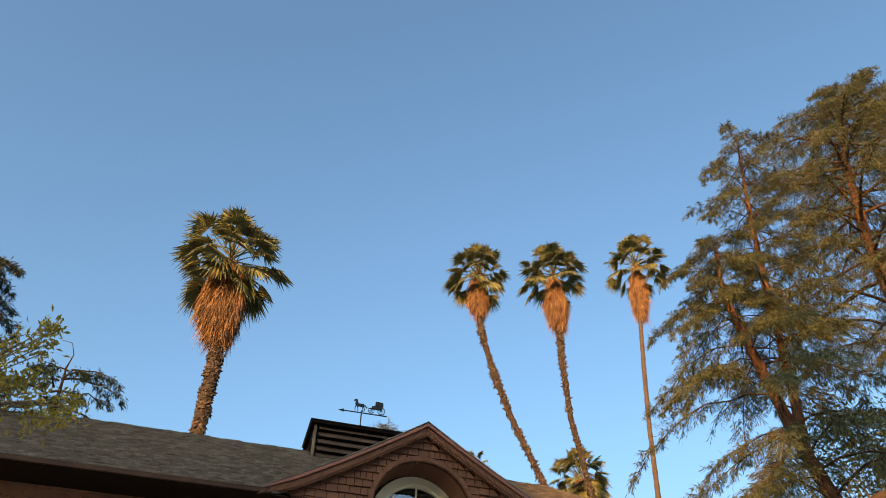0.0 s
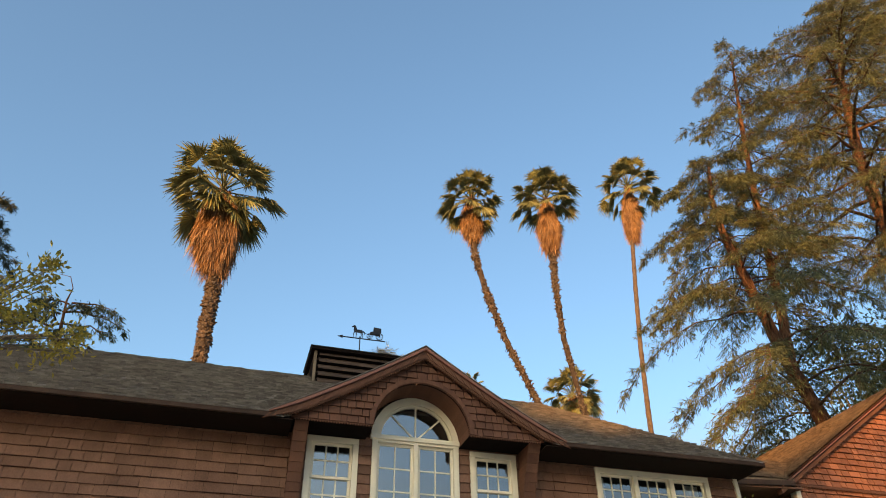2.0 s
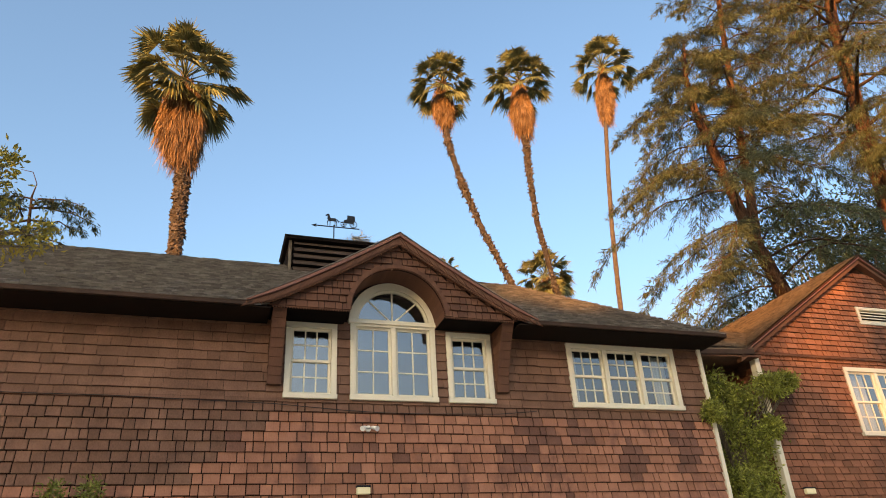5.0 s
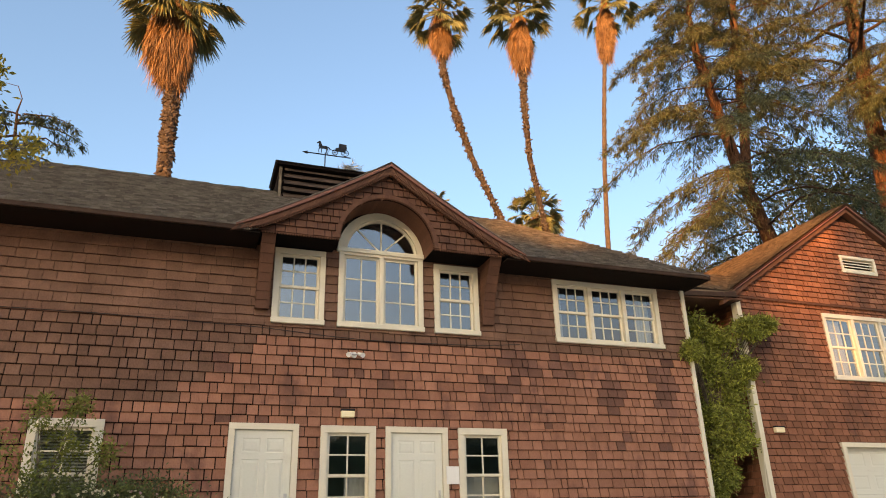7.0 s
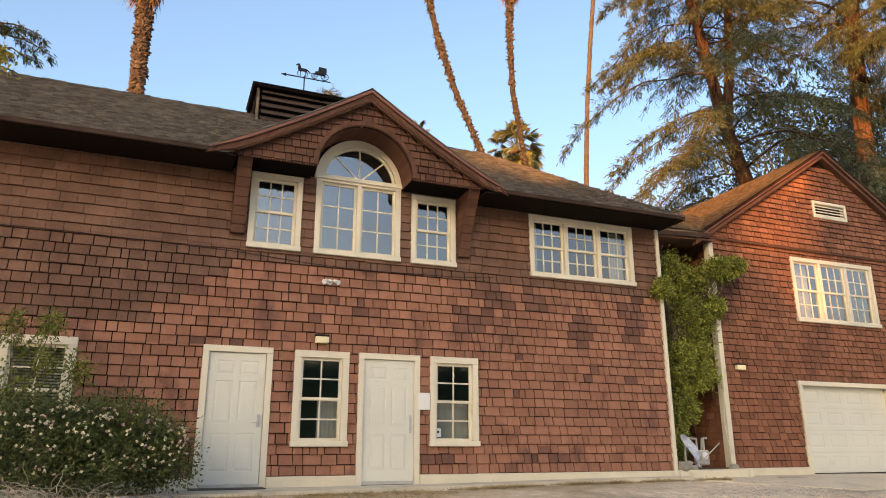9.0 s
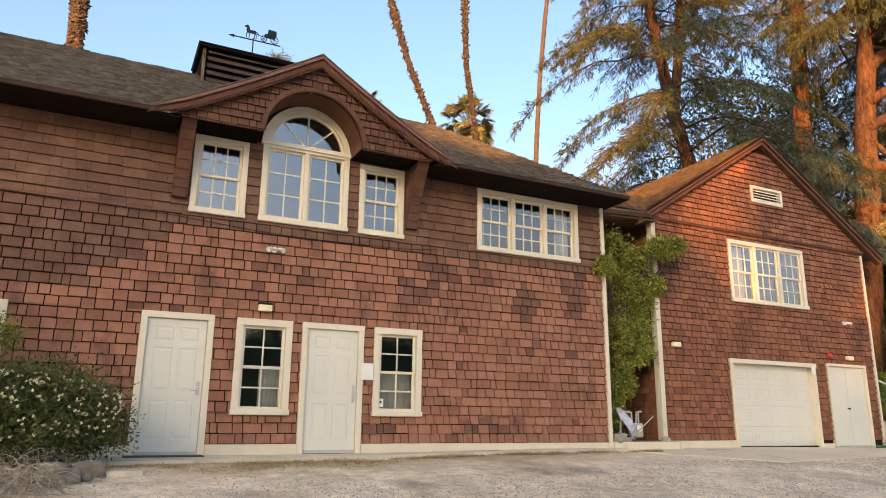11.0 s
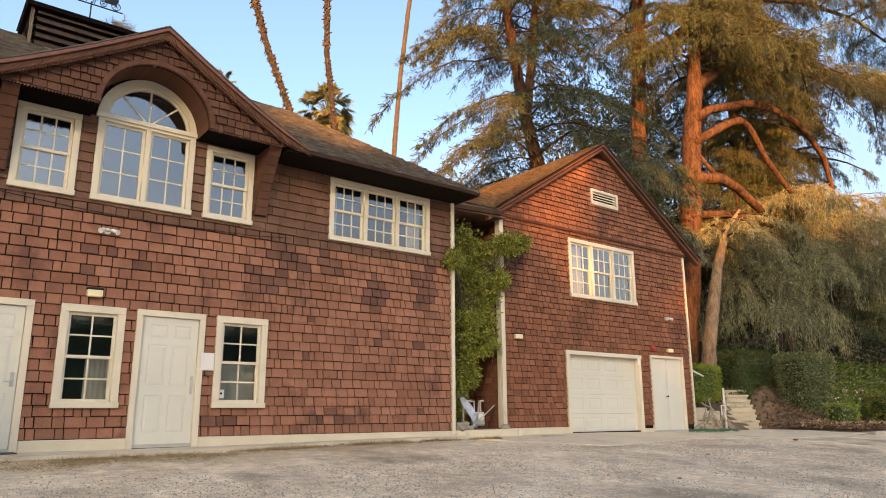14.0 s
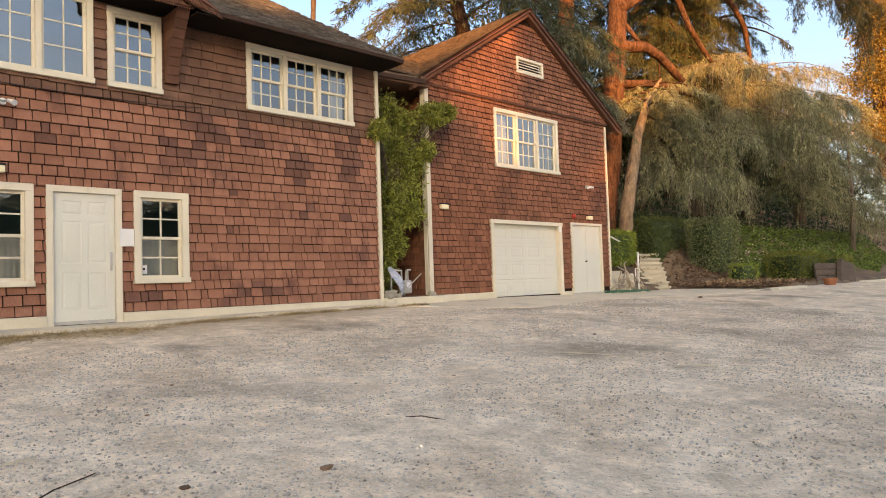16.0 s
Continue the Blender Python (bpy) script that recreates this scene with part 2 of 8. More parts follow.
LITTER = mat("fallen_leaf", (0.11, 0.062, 0.036), (0.25, 0.15, 0.088), 6, 0.9, 0.0, vary=0.5)
STEP = mat("weathered_step_concrete", (0.50, 0.46, 0.37), (0.62, 0.57, 0.46), 3, 0.9, 0.3, 40, stain=(0.25, 0.21, 0.15), stain_scale=2.5, stain_at=0.54)
LEAF_VINE = mat("olive_vine_leaf", (0.12, 0.15, 0.03), (0.40, 0.40, 0.085), 7, 0.5, 0.0, vary=0.5, translucent=0.25)
BARK_TAN = mat("pale_tan_bark", (0.13, 0.092, 0.062), (0.38, 0.28, 0.19), 6.5, 0.95, 0.8, 28, stretch=(1, 1, 0.3), spec=0.1, depth=0.05)
NEEDLE_BLUE = mat("cedar_needles_blue_green", (0.055, 0.082, 0.058), (0.14, 0.175, 0.12), 0.6, 0.7, 0.0, vary=0.55, translucent=0.2)
# darker copy of the cedar bark, with the boughs' shade in its colour
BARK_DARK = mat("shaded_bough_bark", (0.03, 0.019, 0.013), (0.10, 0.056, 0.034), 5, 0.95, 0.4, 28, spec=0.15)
PALM_BOOT = mat("palm_leaf_base", (0.032, 0.025, 0.021), (0.092, 0.069, 0.054), 6, 0.9, 0.3, 30, vary=0.5)
APRON = mat("sunworn_apron_concrete", (0.68, 0.55, 0.395), (0.84, 0.695, 0.51), 0.8, 0.9, 0.2, 60, stain=(0.5, 0.41, 0.3), stain_scale=0.8, stain_at=0.56, spec=0.08)
STRAW_STICK = mat("bleached_stick", (0.46, 0.37, 0.26), (0.62, 0.52, 0.39), 8, 0.9, 0.1)
SLAT = mat("weathered_louvre_wood", (0.05, 0.033, 0.025), (0.095, 0.066, 0.052), 4, 0.85, 0.2, 40, spec=0.15)

# ---- mesh tools ----
def settle(x, z):
    """The old house and its wing have each sunk a little towards one end."""
    if z < 0.7:
        return z
    return z - (0.0012 * (z - 0.7) * (x - 12.3) if x > 7 else 0.0015 * (z - 0.7) * x)


class Shape:
    """Collects faces for one mesh."""

    def __init__(self):
        self.v, self.f = [], []

    def add(self, verts, faces):
        k = len(self.v)
        self.v += [tuple(p) for p in verts]
        self.f += [tuple(i + k for i in f) for f in faces]
        return self

    def box(self, x0, x1, y0, y1, z0, z1, c=0.0):
        """A box, with chamfered edges where c is given."""
        if c <= 0:
            return self.add([(x, y, z) for x in (x0, x1) for y in (y0, y1) for z in (z0, z1)],
                            [(0, 1, 3, 2), (4, 6, 7, 5), (0, 4, 5, 1), (2, 3, 7, 6), (0, 2, 6, 4), (1, 5, 7, 3)])
        bm = bmesh.new()
        bmesh.ops.create_cube(bm, size=1.0)
        bmesh.ops.scale(bm, vec=(x1 - x0, y1 - y0, z1 - z0), verts=bm.verts)
        bmesh.ops.bevel(bm, geom=bm.edges[:], offset=c, segments=1, affect="EDGES")
        bmesh.ops.translate(bm, vec=((x0 + x1) / 2, (y0 + y1) / 2, (z0 + z1) / 2), verts=bm.verts)
        bm.verts.index_update()
        self.add([v.co for v in bm.verts], [[v.index for v in f.verts] for f in bm.faces])
        bm.free()
        return self

    def prism(self, poly, y0, y1):
        """A polygon of (x, z) drawn out along y."""
        n = len(poly)
        return self.add([(x, y0, z) for x, z in poly] + [(x, y1, z) for x, z in poly],
                        [tuple(range(n)), tuple(range(2 * n - 1, n - 1, -1))] + [(i, i + n, (i + 1) % n + n, (i + 1) % n) for i in range(n)])

    def prism_x(self, poly, x0, x1):
        """A polygon of (y, z) drawn out along x."""
        n = len(poly)
        return self.add([(x0, y, z) for y, z in poly] + [(x1, y, z) for y, z in poly],
                        [tuple(range(n)), tuple(range(2 * n - 1, n - 1, -1))] + [(i, i + n, (i + 1) % n + n, (i + 1) % n) for i in range(n)])

    def slab(self, quad, down):
        """A roof slab: a top polygon and its thickness straight down."""
        n = len(quad)
        return self.add(list(quad) + [(x, y, z - down) for x, y, z in quad],
                        [tuple(range(n)), tuple(range(2 * n - 1, n - 1, -1))] + [(i, (i + 1) % n, (i + 1) % n + n, i + n) for i in range(n)])

    def tube(self, pts, radii, sides=8, rough=0.0, cap=True):
        pts = [Vector(p) for p in pts]
        k0, rows = len(self.v), []
        side = None
        for i, p in enumerate(pts):
            d = (pts[min(i + 1, len(pts) - 1)] - pts[max(i - 1, 0)]).normalized()
            if side is None:
                side = d.orthogonal().normalized()
            side = (side - d * side.dot(d)).normalized()
            up = d.cross(side)
            r = radii[i] if not isinstance(radii, (int, float)) else radii
            rows.append([p + (side * math.cos(a) + up * math.sin(a)) * r * (1 + rough * random.uniform(-1, 1)) for a in [2 * math.pi * j / sides for j in range(sides)]])
        self.v += [tuple(q) for row in rows for q in row]
        for i in range(len(rows) - 1):
            for j in range(sides):
                a, b = k0 + i * sides + j, k0 + i * sides + (j + 1) % sides
                self.f.append((a, b, b + sides, a + sides))
        if cap:
            self.f.append(tuple(k0 + j for j in range(sides - 1, -1, -1)))
            self.f.append(tuple(k0 + (len(rows) - 1) * sides + j for j in range(sides)))
        return self

    def make(self, name, material, parent=None, label="", smooth=False, sunk=True):
        me = bpy.data.meshes.new(name)
        v = [(x, y, settle(x, z)) for x, y, z in self.v] if sunk else self.v
        me.from_pydata(v, [], self.f)
        me.materials.append(material)
        bm = bmesh.new()
        bm.from_mesh(me)
        bmesh.ops.recalc_face_normals(bm, faces=bm.faces)
        bm.to_mesh(me)
        bm.free()
        if smooth:
            me.polygons.foreach_set("use_smooth", [True] * len(me.polygons))
        ob = new(name, me)
        ob.parent = parent
        if label:
            ob["label"] = label
        return ob


def fast_mesh(name, verts, quads, material, parent=None, label="", kind=""):
    me = bpy.data.meshes.new(name)
    me.vertices.add(len(verts))
    me.vertices.foreach_set("co", np.asarray(verts, np.float32).ravel())
    k = quads.shape[1]
    me.loops.add(quads.size)
    me.loops.foreach_set("vertex_index", quads.astype(np.int32).ravel())
    me.polygons.add(len(quads))
    me.polygons.foreach_set("loop_start", np.arange(0, quads.size, k, dtype=np.int32))
    me.polygons.foreach_set("use_smooth", np.zeros(len(quads), bool))
    me.update(calc_edges=True)
    me.validate()
    me.materials.append(material)
    ob = new(name, me)
    ob.parent = parent
    return tagged(ob, label=label, kind=kind)


def thing(name, label, category="", kind="", group=""):
    return tagged(new(name), label, category, group, kind)


rng = np.random.default_rng(7)


def unit(a):
    return a / np.maximum(np.linalg.norm(a, axis=-1, keepdims=True), 1e-9)


def leaf_data(c, d, length, width):
    """Small pointed leaves: their feet, ways, lengths and widths."""
    c, d = np.asarray(c, float), unit(np.asarray(d, float))
    n = len(c)
    side = unit(np.cross(d, rng.normal(size=(n, 3))))
    length, width = np.broadcast_to(length, n)[:, None], np.broadcast_to(width, n)[:, None]
    fold = np.cross(d, side) * width * 0.25
    mid = c + d * length * 0.5
    v = np.stack([c, mid + side * width / 2 + fold, c + d * length, mid - side * width / 2 + fold], 1).reshape(-1, 3)
    return v, np.arange(4 * n).reshape(-1, 4)


def leaves(name, c, d, length, width, material, parent=None, label="", kind=""):
    v, q = leaf_data(c, d, length, width)
    return fast_mesh(name, v, q, material, parent, label, kind)


# ---- ground ----
def ramp01(x, a, b):
    t = np.clip((np.asarray(x, float) - a) / (b - a), 0, 1)
    return t * t * (3 - 2 * t)


# the bank and the grove were drawn on plans of their own: each is swung about a corner of the yard
BANK = Matrix.Translation((-3.047, -1.915, 0.745)) @ Matrix.Rotation(radians(-1.51), 4, "Z") @ Matrix.Scale(1.025, 4) @ Matrix.Translation((2.794, 2.112, -0.732))
GROVE = Matrix.Translation((-3.047, -1.915, 0.703)) @ Matrix(((0.99965, 0.02636, -0.00093, 0), (-0.02637, 0.99961, -0.00896, 0), (0.0007, 0.00898, 0.99996, 0), (0, 0, 0, 1))) @ Matrix.Translation((2.794, 2.112, -0.732))


def swing(before, m):
    """Moves the meshes made since the given set of objects was taken."""
    for ob in set(bpy.data.objects) - before:
        if ob.type == "MESH":
            ob.data.transform(m)


def unbank(x, y):
    a = BANK.inverted()
    return a[0][0] * x + a[0][1] * y + a[0][3], a[1][0] * x + a[1][1] * y + a[1][3]


def ground_z(x, y):
    x, y = np.asarray(x, float), np.asarray(y, float)
    return flat_z(x, y) + rise_of_bank(*unbank(x, y))


def flat_z(x, y):
    x, y = np.asarray(x, float), np.asarray(y, float)
    z = 0.06 - 0.073 * np.clip(9.3 - y, 0, 16) + 0.010 * np.clip(x - 6, 0, 40) * ramp01(9.5 - y, 0, 4)
    z = z + 0.06 * ramp01(x, 0, 6) * (1 - ramp01(x, 11, 17)) * ramp01(y, 4, 9)
    return z


def rise_of_bank(x, y):
    bank = np.clip(0.62 * (y - 11.45), 0, 3.4) * ramp01(x, 15.7, 16.6)
    bank = bank + np.clip(0.75 * (y - 9.6), 0, 2.6) * ramp01(x, 20.6, 21.6) * 0.55 - np.clip(0.62 * (y - 11.0), 0, 3.4) * ramp01(x, 20.6, 21.6) * 0.2
    return np.maximum(bank, 0)


def bank_z(x, y):
    """Height of the ground in the plan of the bank, before it is swung to its place beside the wing."""
    return flat_z(x, y) + rise_of_bank(x, y)


xs = np.concatenate([np.linspace(-900, -40, 8), np.linspace(-30, 50, 161), np.linspace(60, 900, 8)])
ys = np.concatenate([np.linspace(-900, -40, 8), np.linspace(-30, 40, 141), np.linspace(50, 900, 8)])
gx, gy = np.meshgrid(xs, ys, indexing="ij")
gz = ground_z(gx, gy) + np.array([[0.02 * noise.noise((a * 0.7, b * 0.7, 0)) + 0.008 * noise.noise((a * 3, b * 3, 1)) for b in ys] for a in xs])
gi = np.arange(gx.size).reshape(gx.shape)
GRAVEL = mat("grey_gravel", (0.64, 0.48, 0.33), (0.92, 0.75, 0.56), 1.1, 0.95, 0.9, 30, stain=(0.31, 0.23, 0.16), stain_scale=0.42, stain_at=0.52, spec=0.08, mottle=0.26, grit=(0.22, 0.175, 0.135), zone=((0.46, 0.33, 0.20), 9.0, 10.5, 4.5, 9.0))
ground = fast_mesh("ground", np.stack([gx, gy, gz], -1).reshape(-1, 3), np.stack([gi[:-1, :-1], gi[1:, :-1], gi[1:, 1:], gi[:-1, 1:]], -1).reshape(-1, 4), GRAVEL)
tagged(ground, "pale grey gravel yard with worn dirt patches", "ground", kind="structure")
ground.data.polygons.foreach_set("use_smooth", [True] * len(ground.data.polygons))

# ---- main house: plan ----
WY = 10.0  # front wall face
AX0, AX1 = -9.4, 6.425
EAVE_Y, EAVE_Z, RIDGE_Y, RIDGE_Z = 9.2, 5.36, 12.3, 7.51
PITCH = (RIDGE_Z - EAVE_Z) / (RIDGE_Y - EAVE_Y)
BY, BX0, BX1 = 10.6, 8.47, 16.08  # carriage wing
UP = [(-2.02, -1.122, 3.97, 5.335), (0.912, 1.80, 3.97, 5.315)]
CEN = (-0.885, 0.70, 3.97, 5.43)
ARC_X, ARC_Z, ARC_R = -0.095, 5.40, 0.82
TRI = (3.385, 5.83, 3.955, 5.245)
GW = [(-1.10, -0.172, 0.73, 2.287), (1.30, 2.23, 0.735, 2.29), (-5.36, -4.35, 0.77, 2.31)]
DOORS = [(-2.555, -1.455, 0.15, 2.30), (-0.005, 1.108, 0.155, 2.29)]
BW = (10.90, 13.66, 3.61, 5.215)
GAR = (10.625, 13.655, 0.1, 2.2)
DD = (14.11, 15.68, 0.12, 2.235)
VENT = (11.87, 13.04, 6.335, 6.795)


def holed(shape, x0, x1, y0, y1, z0, z1, holes):
    """A wall with openings that go through it."""
    xa = sorted({x0, x1, *[min(max(v, x0), x1) for h in holes for v in h[:2]]})
    for a, b in zip(xa, xa[1:]):
        za = sorted([(h[2], h[3]) for h in holes if h[0] <= a + 1e-6 and h[1] >= b - 1e-6])
        lo = z0
        for p, q in za + [(z1, z1)]:
            if p > lo + 1e-4:
                shape.box(a, b, y0, y1, lo, p)
            lo = max(lo, q)
    return shape


def inset(h, d):
    return (h[0] + d, h[1] - d, h[2] + d, h[3] - d)


A_HOLES = [inset(h, 0.05) for h in UP + [CEN, TRI] + GW + DOORS]
A_CLAD_HOLES = [inset(h, 0.006) for h in UP + [CEN, TRI] + GW + DOORS]
A_WALL_HOLES = A_HOLES + [(-0.845, 0.655, 5.39, 6.15)]
s = Shape()
for xa_, xb_, zt_ in ((AX0, -1.4, 5.6), (-1.4, 1.2, 6.2), (1.2, AX1, 5.6)):
    holed(s, xa_, xb_, WY + 0.012, WY + 0.18, 0.1, zt_, [h for h in A_WALL_HOLES if h[1] > xa_ and h[0] < xb_])
wall_front = s.make("wall_front", WALL_CORE)
tagged(wall_front, "front wall clad in red-brown cedar shingles", "wall", kind="structure")
s = Shape()
s.box(AX0, AX0 + 0.18, WY + 0.19, 14.6, 0.1, 5.4)
s.make("wall_west", SHINGLE_OLD)
s = Shape()
s.box(AX1 - 0.18, AX1, WY + 0.19, 14.6, 0.1, 5.4)
s.make("wall_east", SHINGLE_OLD)
s = Shape()
s.box(AX0, AX1, 14.61, 14.8, 0.1, 5.4)
s.make("wall_back", SHINGLE_OLD)
for nm in ("wall_west", "wall_east", "wall_back"):
    tagged(bpy.data.objects[nm], "plain weathered brown shingled wall", "wall", kind="structure")
s = Shape()
s.box(AX0 + 0.2, AX1 - 0.2, WY + 0.19, 14.6, 0.0, 0.1).box(AX0 + 0.2, AX1 - 0.2, WY + 0.19, 14.6, 2.75, 2.95)
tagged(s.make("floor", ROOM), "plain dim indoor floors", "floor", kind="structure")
s = Shape()
s.box(AX0 + 0.2, -1.4, WY + 0.19, 14.6, 5.5, 5.54).box(1.2, AX1 - 0.2, WY + 0.19, 14.6, 5.5, 5.54).box(-1.396, 1.196, WY + 0.19, 12.0, 6.16, 6.2)
s.box(-1.44, -1.4, WY + 0.19, 12.0, 5.545, 6.2).box(1.2, 1.24, WY + 0.19, 12.0, 5.545, 6.2)
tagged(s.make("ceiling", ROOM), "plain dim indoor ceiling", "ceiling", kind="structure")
s = Shape()
s.box(AX0 + 0.2, AX1 - 0.2, 12.0, 12.1, 0.1, 6.16)
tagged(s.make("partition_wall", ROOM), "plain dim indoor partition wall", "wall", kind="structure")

# ---- cladding in shingle courses ----
WIDTHS = [0.12, 0.16, 0.19, 0.21, 0.235, 0.26, 0.30]


def shingle_rows(z0, z1, course, spans, holes, seed, wave=0.007, wide=None, wide_from=9.0, groove=0.012, gaps=(0.006, 0.011), widths=WIDTHS):
    """Yields every shingle of a clad face as (xl_lo, xr_lo, xl_hi, xr_hi, z_lo, z_hi, share_lo, share_hi, whole)."""
    r = random.Random(seed)
    n = int(round((z1 - z0) / course))
    for i in range(n):
        lo, hi = z0 + i * course, min(z0 + (i + 1) * course, z1)
        for sl, sr, tl, tr in spans(lo, hi):
            x, end = min(sl, tl) - r.uniform(0, 0.2), max(sr, tr)
            cuts = []
            while x < end:
                w = r.choice(wide if wide and lo > wide_from else widths)
                gap = r.uniform(*gaps) if lo < wide_from else r.uniform(0.002, 0.004)
                cuts.append((x + gap, x + w - gap))
                x += w
            bands = sorted({lo, hi, *[v for h in holes for v in h[2:4] if lo + 0.004 < v < hi - 0.004]})
            for a, b in cuts:
                drop = r.uniform(-wave, wave)
                for p, q in zip(bands, bands[1:]):
                    k0, k1 = (p - lo) / (hi - lo), (q - lo) / (hi - lo)
                    l0, l1, r0, r1 = sl + (tl - sl) * k0, sl + (tl - sl) * k1, sr + (tr - sr) * k0, sr + (tr - sr) * k1
                    free = [(a, b)]
                    for h in holes:
                        if h[2] <= p + 0.005 and h[3] >= q - 0.005:
                            free = [g for u, w in free for g in ((u, min(w, h[0])), (max(u, h[1]), w)) if g[1] - g[0] > 0.004]
                    for u, w in free:
                        q0, q1, q2, q3 = max(u, l0), min(w, r0), max(u, l1), min(w, r1)
                        if q1 - q0 < 0.004 and q3 - q2 < 0.004:
                            continue
                        q1, q3 = max(q1, q0), max(q3, q2)
                        whole = len(bands) == 2 and abs(q0 - a) < 1e-6 and abs(q1 - b) < 1e-6 and abs(q2 - a) < 1e-6 and abs(q3 - b) < 1e-6
                        # groove bares the near-black underlay in place of the course's shadow
                        yield q0, q1, q2, q3, p + (drop + (groove if lo < wide_from else 0.004) if p == lo else 0), q, k0, k1, whole


def shingle_verts(q, y, thick=0.031):
    x0, x1, x2, x3, lo, hi, k0, k1 = q[:8]
    f0, f1 = y - thick * (1 - k0) - 0.002, y - thick * (1 - k1) - 0.002
    return [(x0, f0, lo), (x1, f0, lo), (x3, f1, hi), (x2, f1, hi), (x0, y + 0.01, lo), (x1, y + 0.01, lo), (x3, y + 0.01, hi), (x2, y + 0.01, hi)]


SH_FACES = [(0, 1, 2, 3), (0, 4, 5, 1), (1, 5, 6, 2), (0, 3, 7, 4)]


def clad(name, parent, material, rows, y, pick=None, picked=None, thick=0.031):
    """Joins the shingles into one mesh; those that pick() names are set aside."""
    vs, fs = [], []
    r = random.Random(len(name))
    for q in rows:
        if pick and q[8] and pick(q):
            picked.append(q)
            continue
        k = len(vs)
        vs += [(x, yy, settle(x, z)) for x, yy, z in shingle_verts(q, y, thick * r.uniform(0.85, 1.3))]
        fs += [tuple(i + k for i in f) for f in SH_FACES]
    ob = fast_mesh(name, np.array(vs), np.array(fs), material, parent, kind="stuff")
    return ob


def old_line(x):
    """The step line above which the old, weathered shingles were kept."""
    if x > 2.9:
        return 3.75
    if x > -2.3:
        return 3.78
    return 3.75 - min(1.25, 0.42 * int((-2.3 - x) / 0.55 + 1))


COURSE = 0.1655
single = []
upper, lower, dark = [], [], []
STAINS = ((3.0, 3.45, 1.0, 0.5), (2.2, 3.0, 0.5, 0.5), (4.7, 2.5, 0.45, 1.0), (3.8, 0.5, 0.9, 0.3), (-3.2, 3.25, 1.4, 0.4), (5.7, 3.1, 0.5, 0.9), (1.6, 0.45, 0.5, 0.2), (-0.4, 3.0, 0.8, 0.3))
r_stain = random.Random(17)


def stained(x, z):
    """Whether a shingle is one of those that damp has darkened."""
    k = sum(math.exp(-((x - a) / c) ** 2 - ((z - b) / d) ** 2) for a, b, c, d in STAINS)
    return r_stain.random() < 0.012 or min(k, 1) * (0.75 + 0.9 * noise.noise((x * 1.5, z * 2.2, 3.0))) > 0.42 + r_stain.random() * 0.4


rows = list(shingle_rows(0.27, 0.27 + COURSE * 31, COURSE, lambda a, b: [(AX0, AX1, AX0, AX1)], A_CLAD_HOLES, 11, wide=[0.2, 0.25, 0.3, 0.38, 0.46], wide_from=3.75))
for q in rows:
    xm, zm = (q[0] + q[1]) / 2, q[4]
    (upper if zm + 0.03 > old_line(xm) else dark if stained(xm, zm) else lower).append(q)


def near_patch(q):
    return -1.4 < q[0] < 4.6 and q[4] < 2.95 and len(single) < 300


clad("shingles_lower", wall_front, SHINGLE, lower, WY, near_patch, single)
clad("shingles_dark", wall_front, SHINGLE_DAMP, dark, WY)
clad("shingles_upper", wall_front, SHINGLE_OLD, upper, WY)


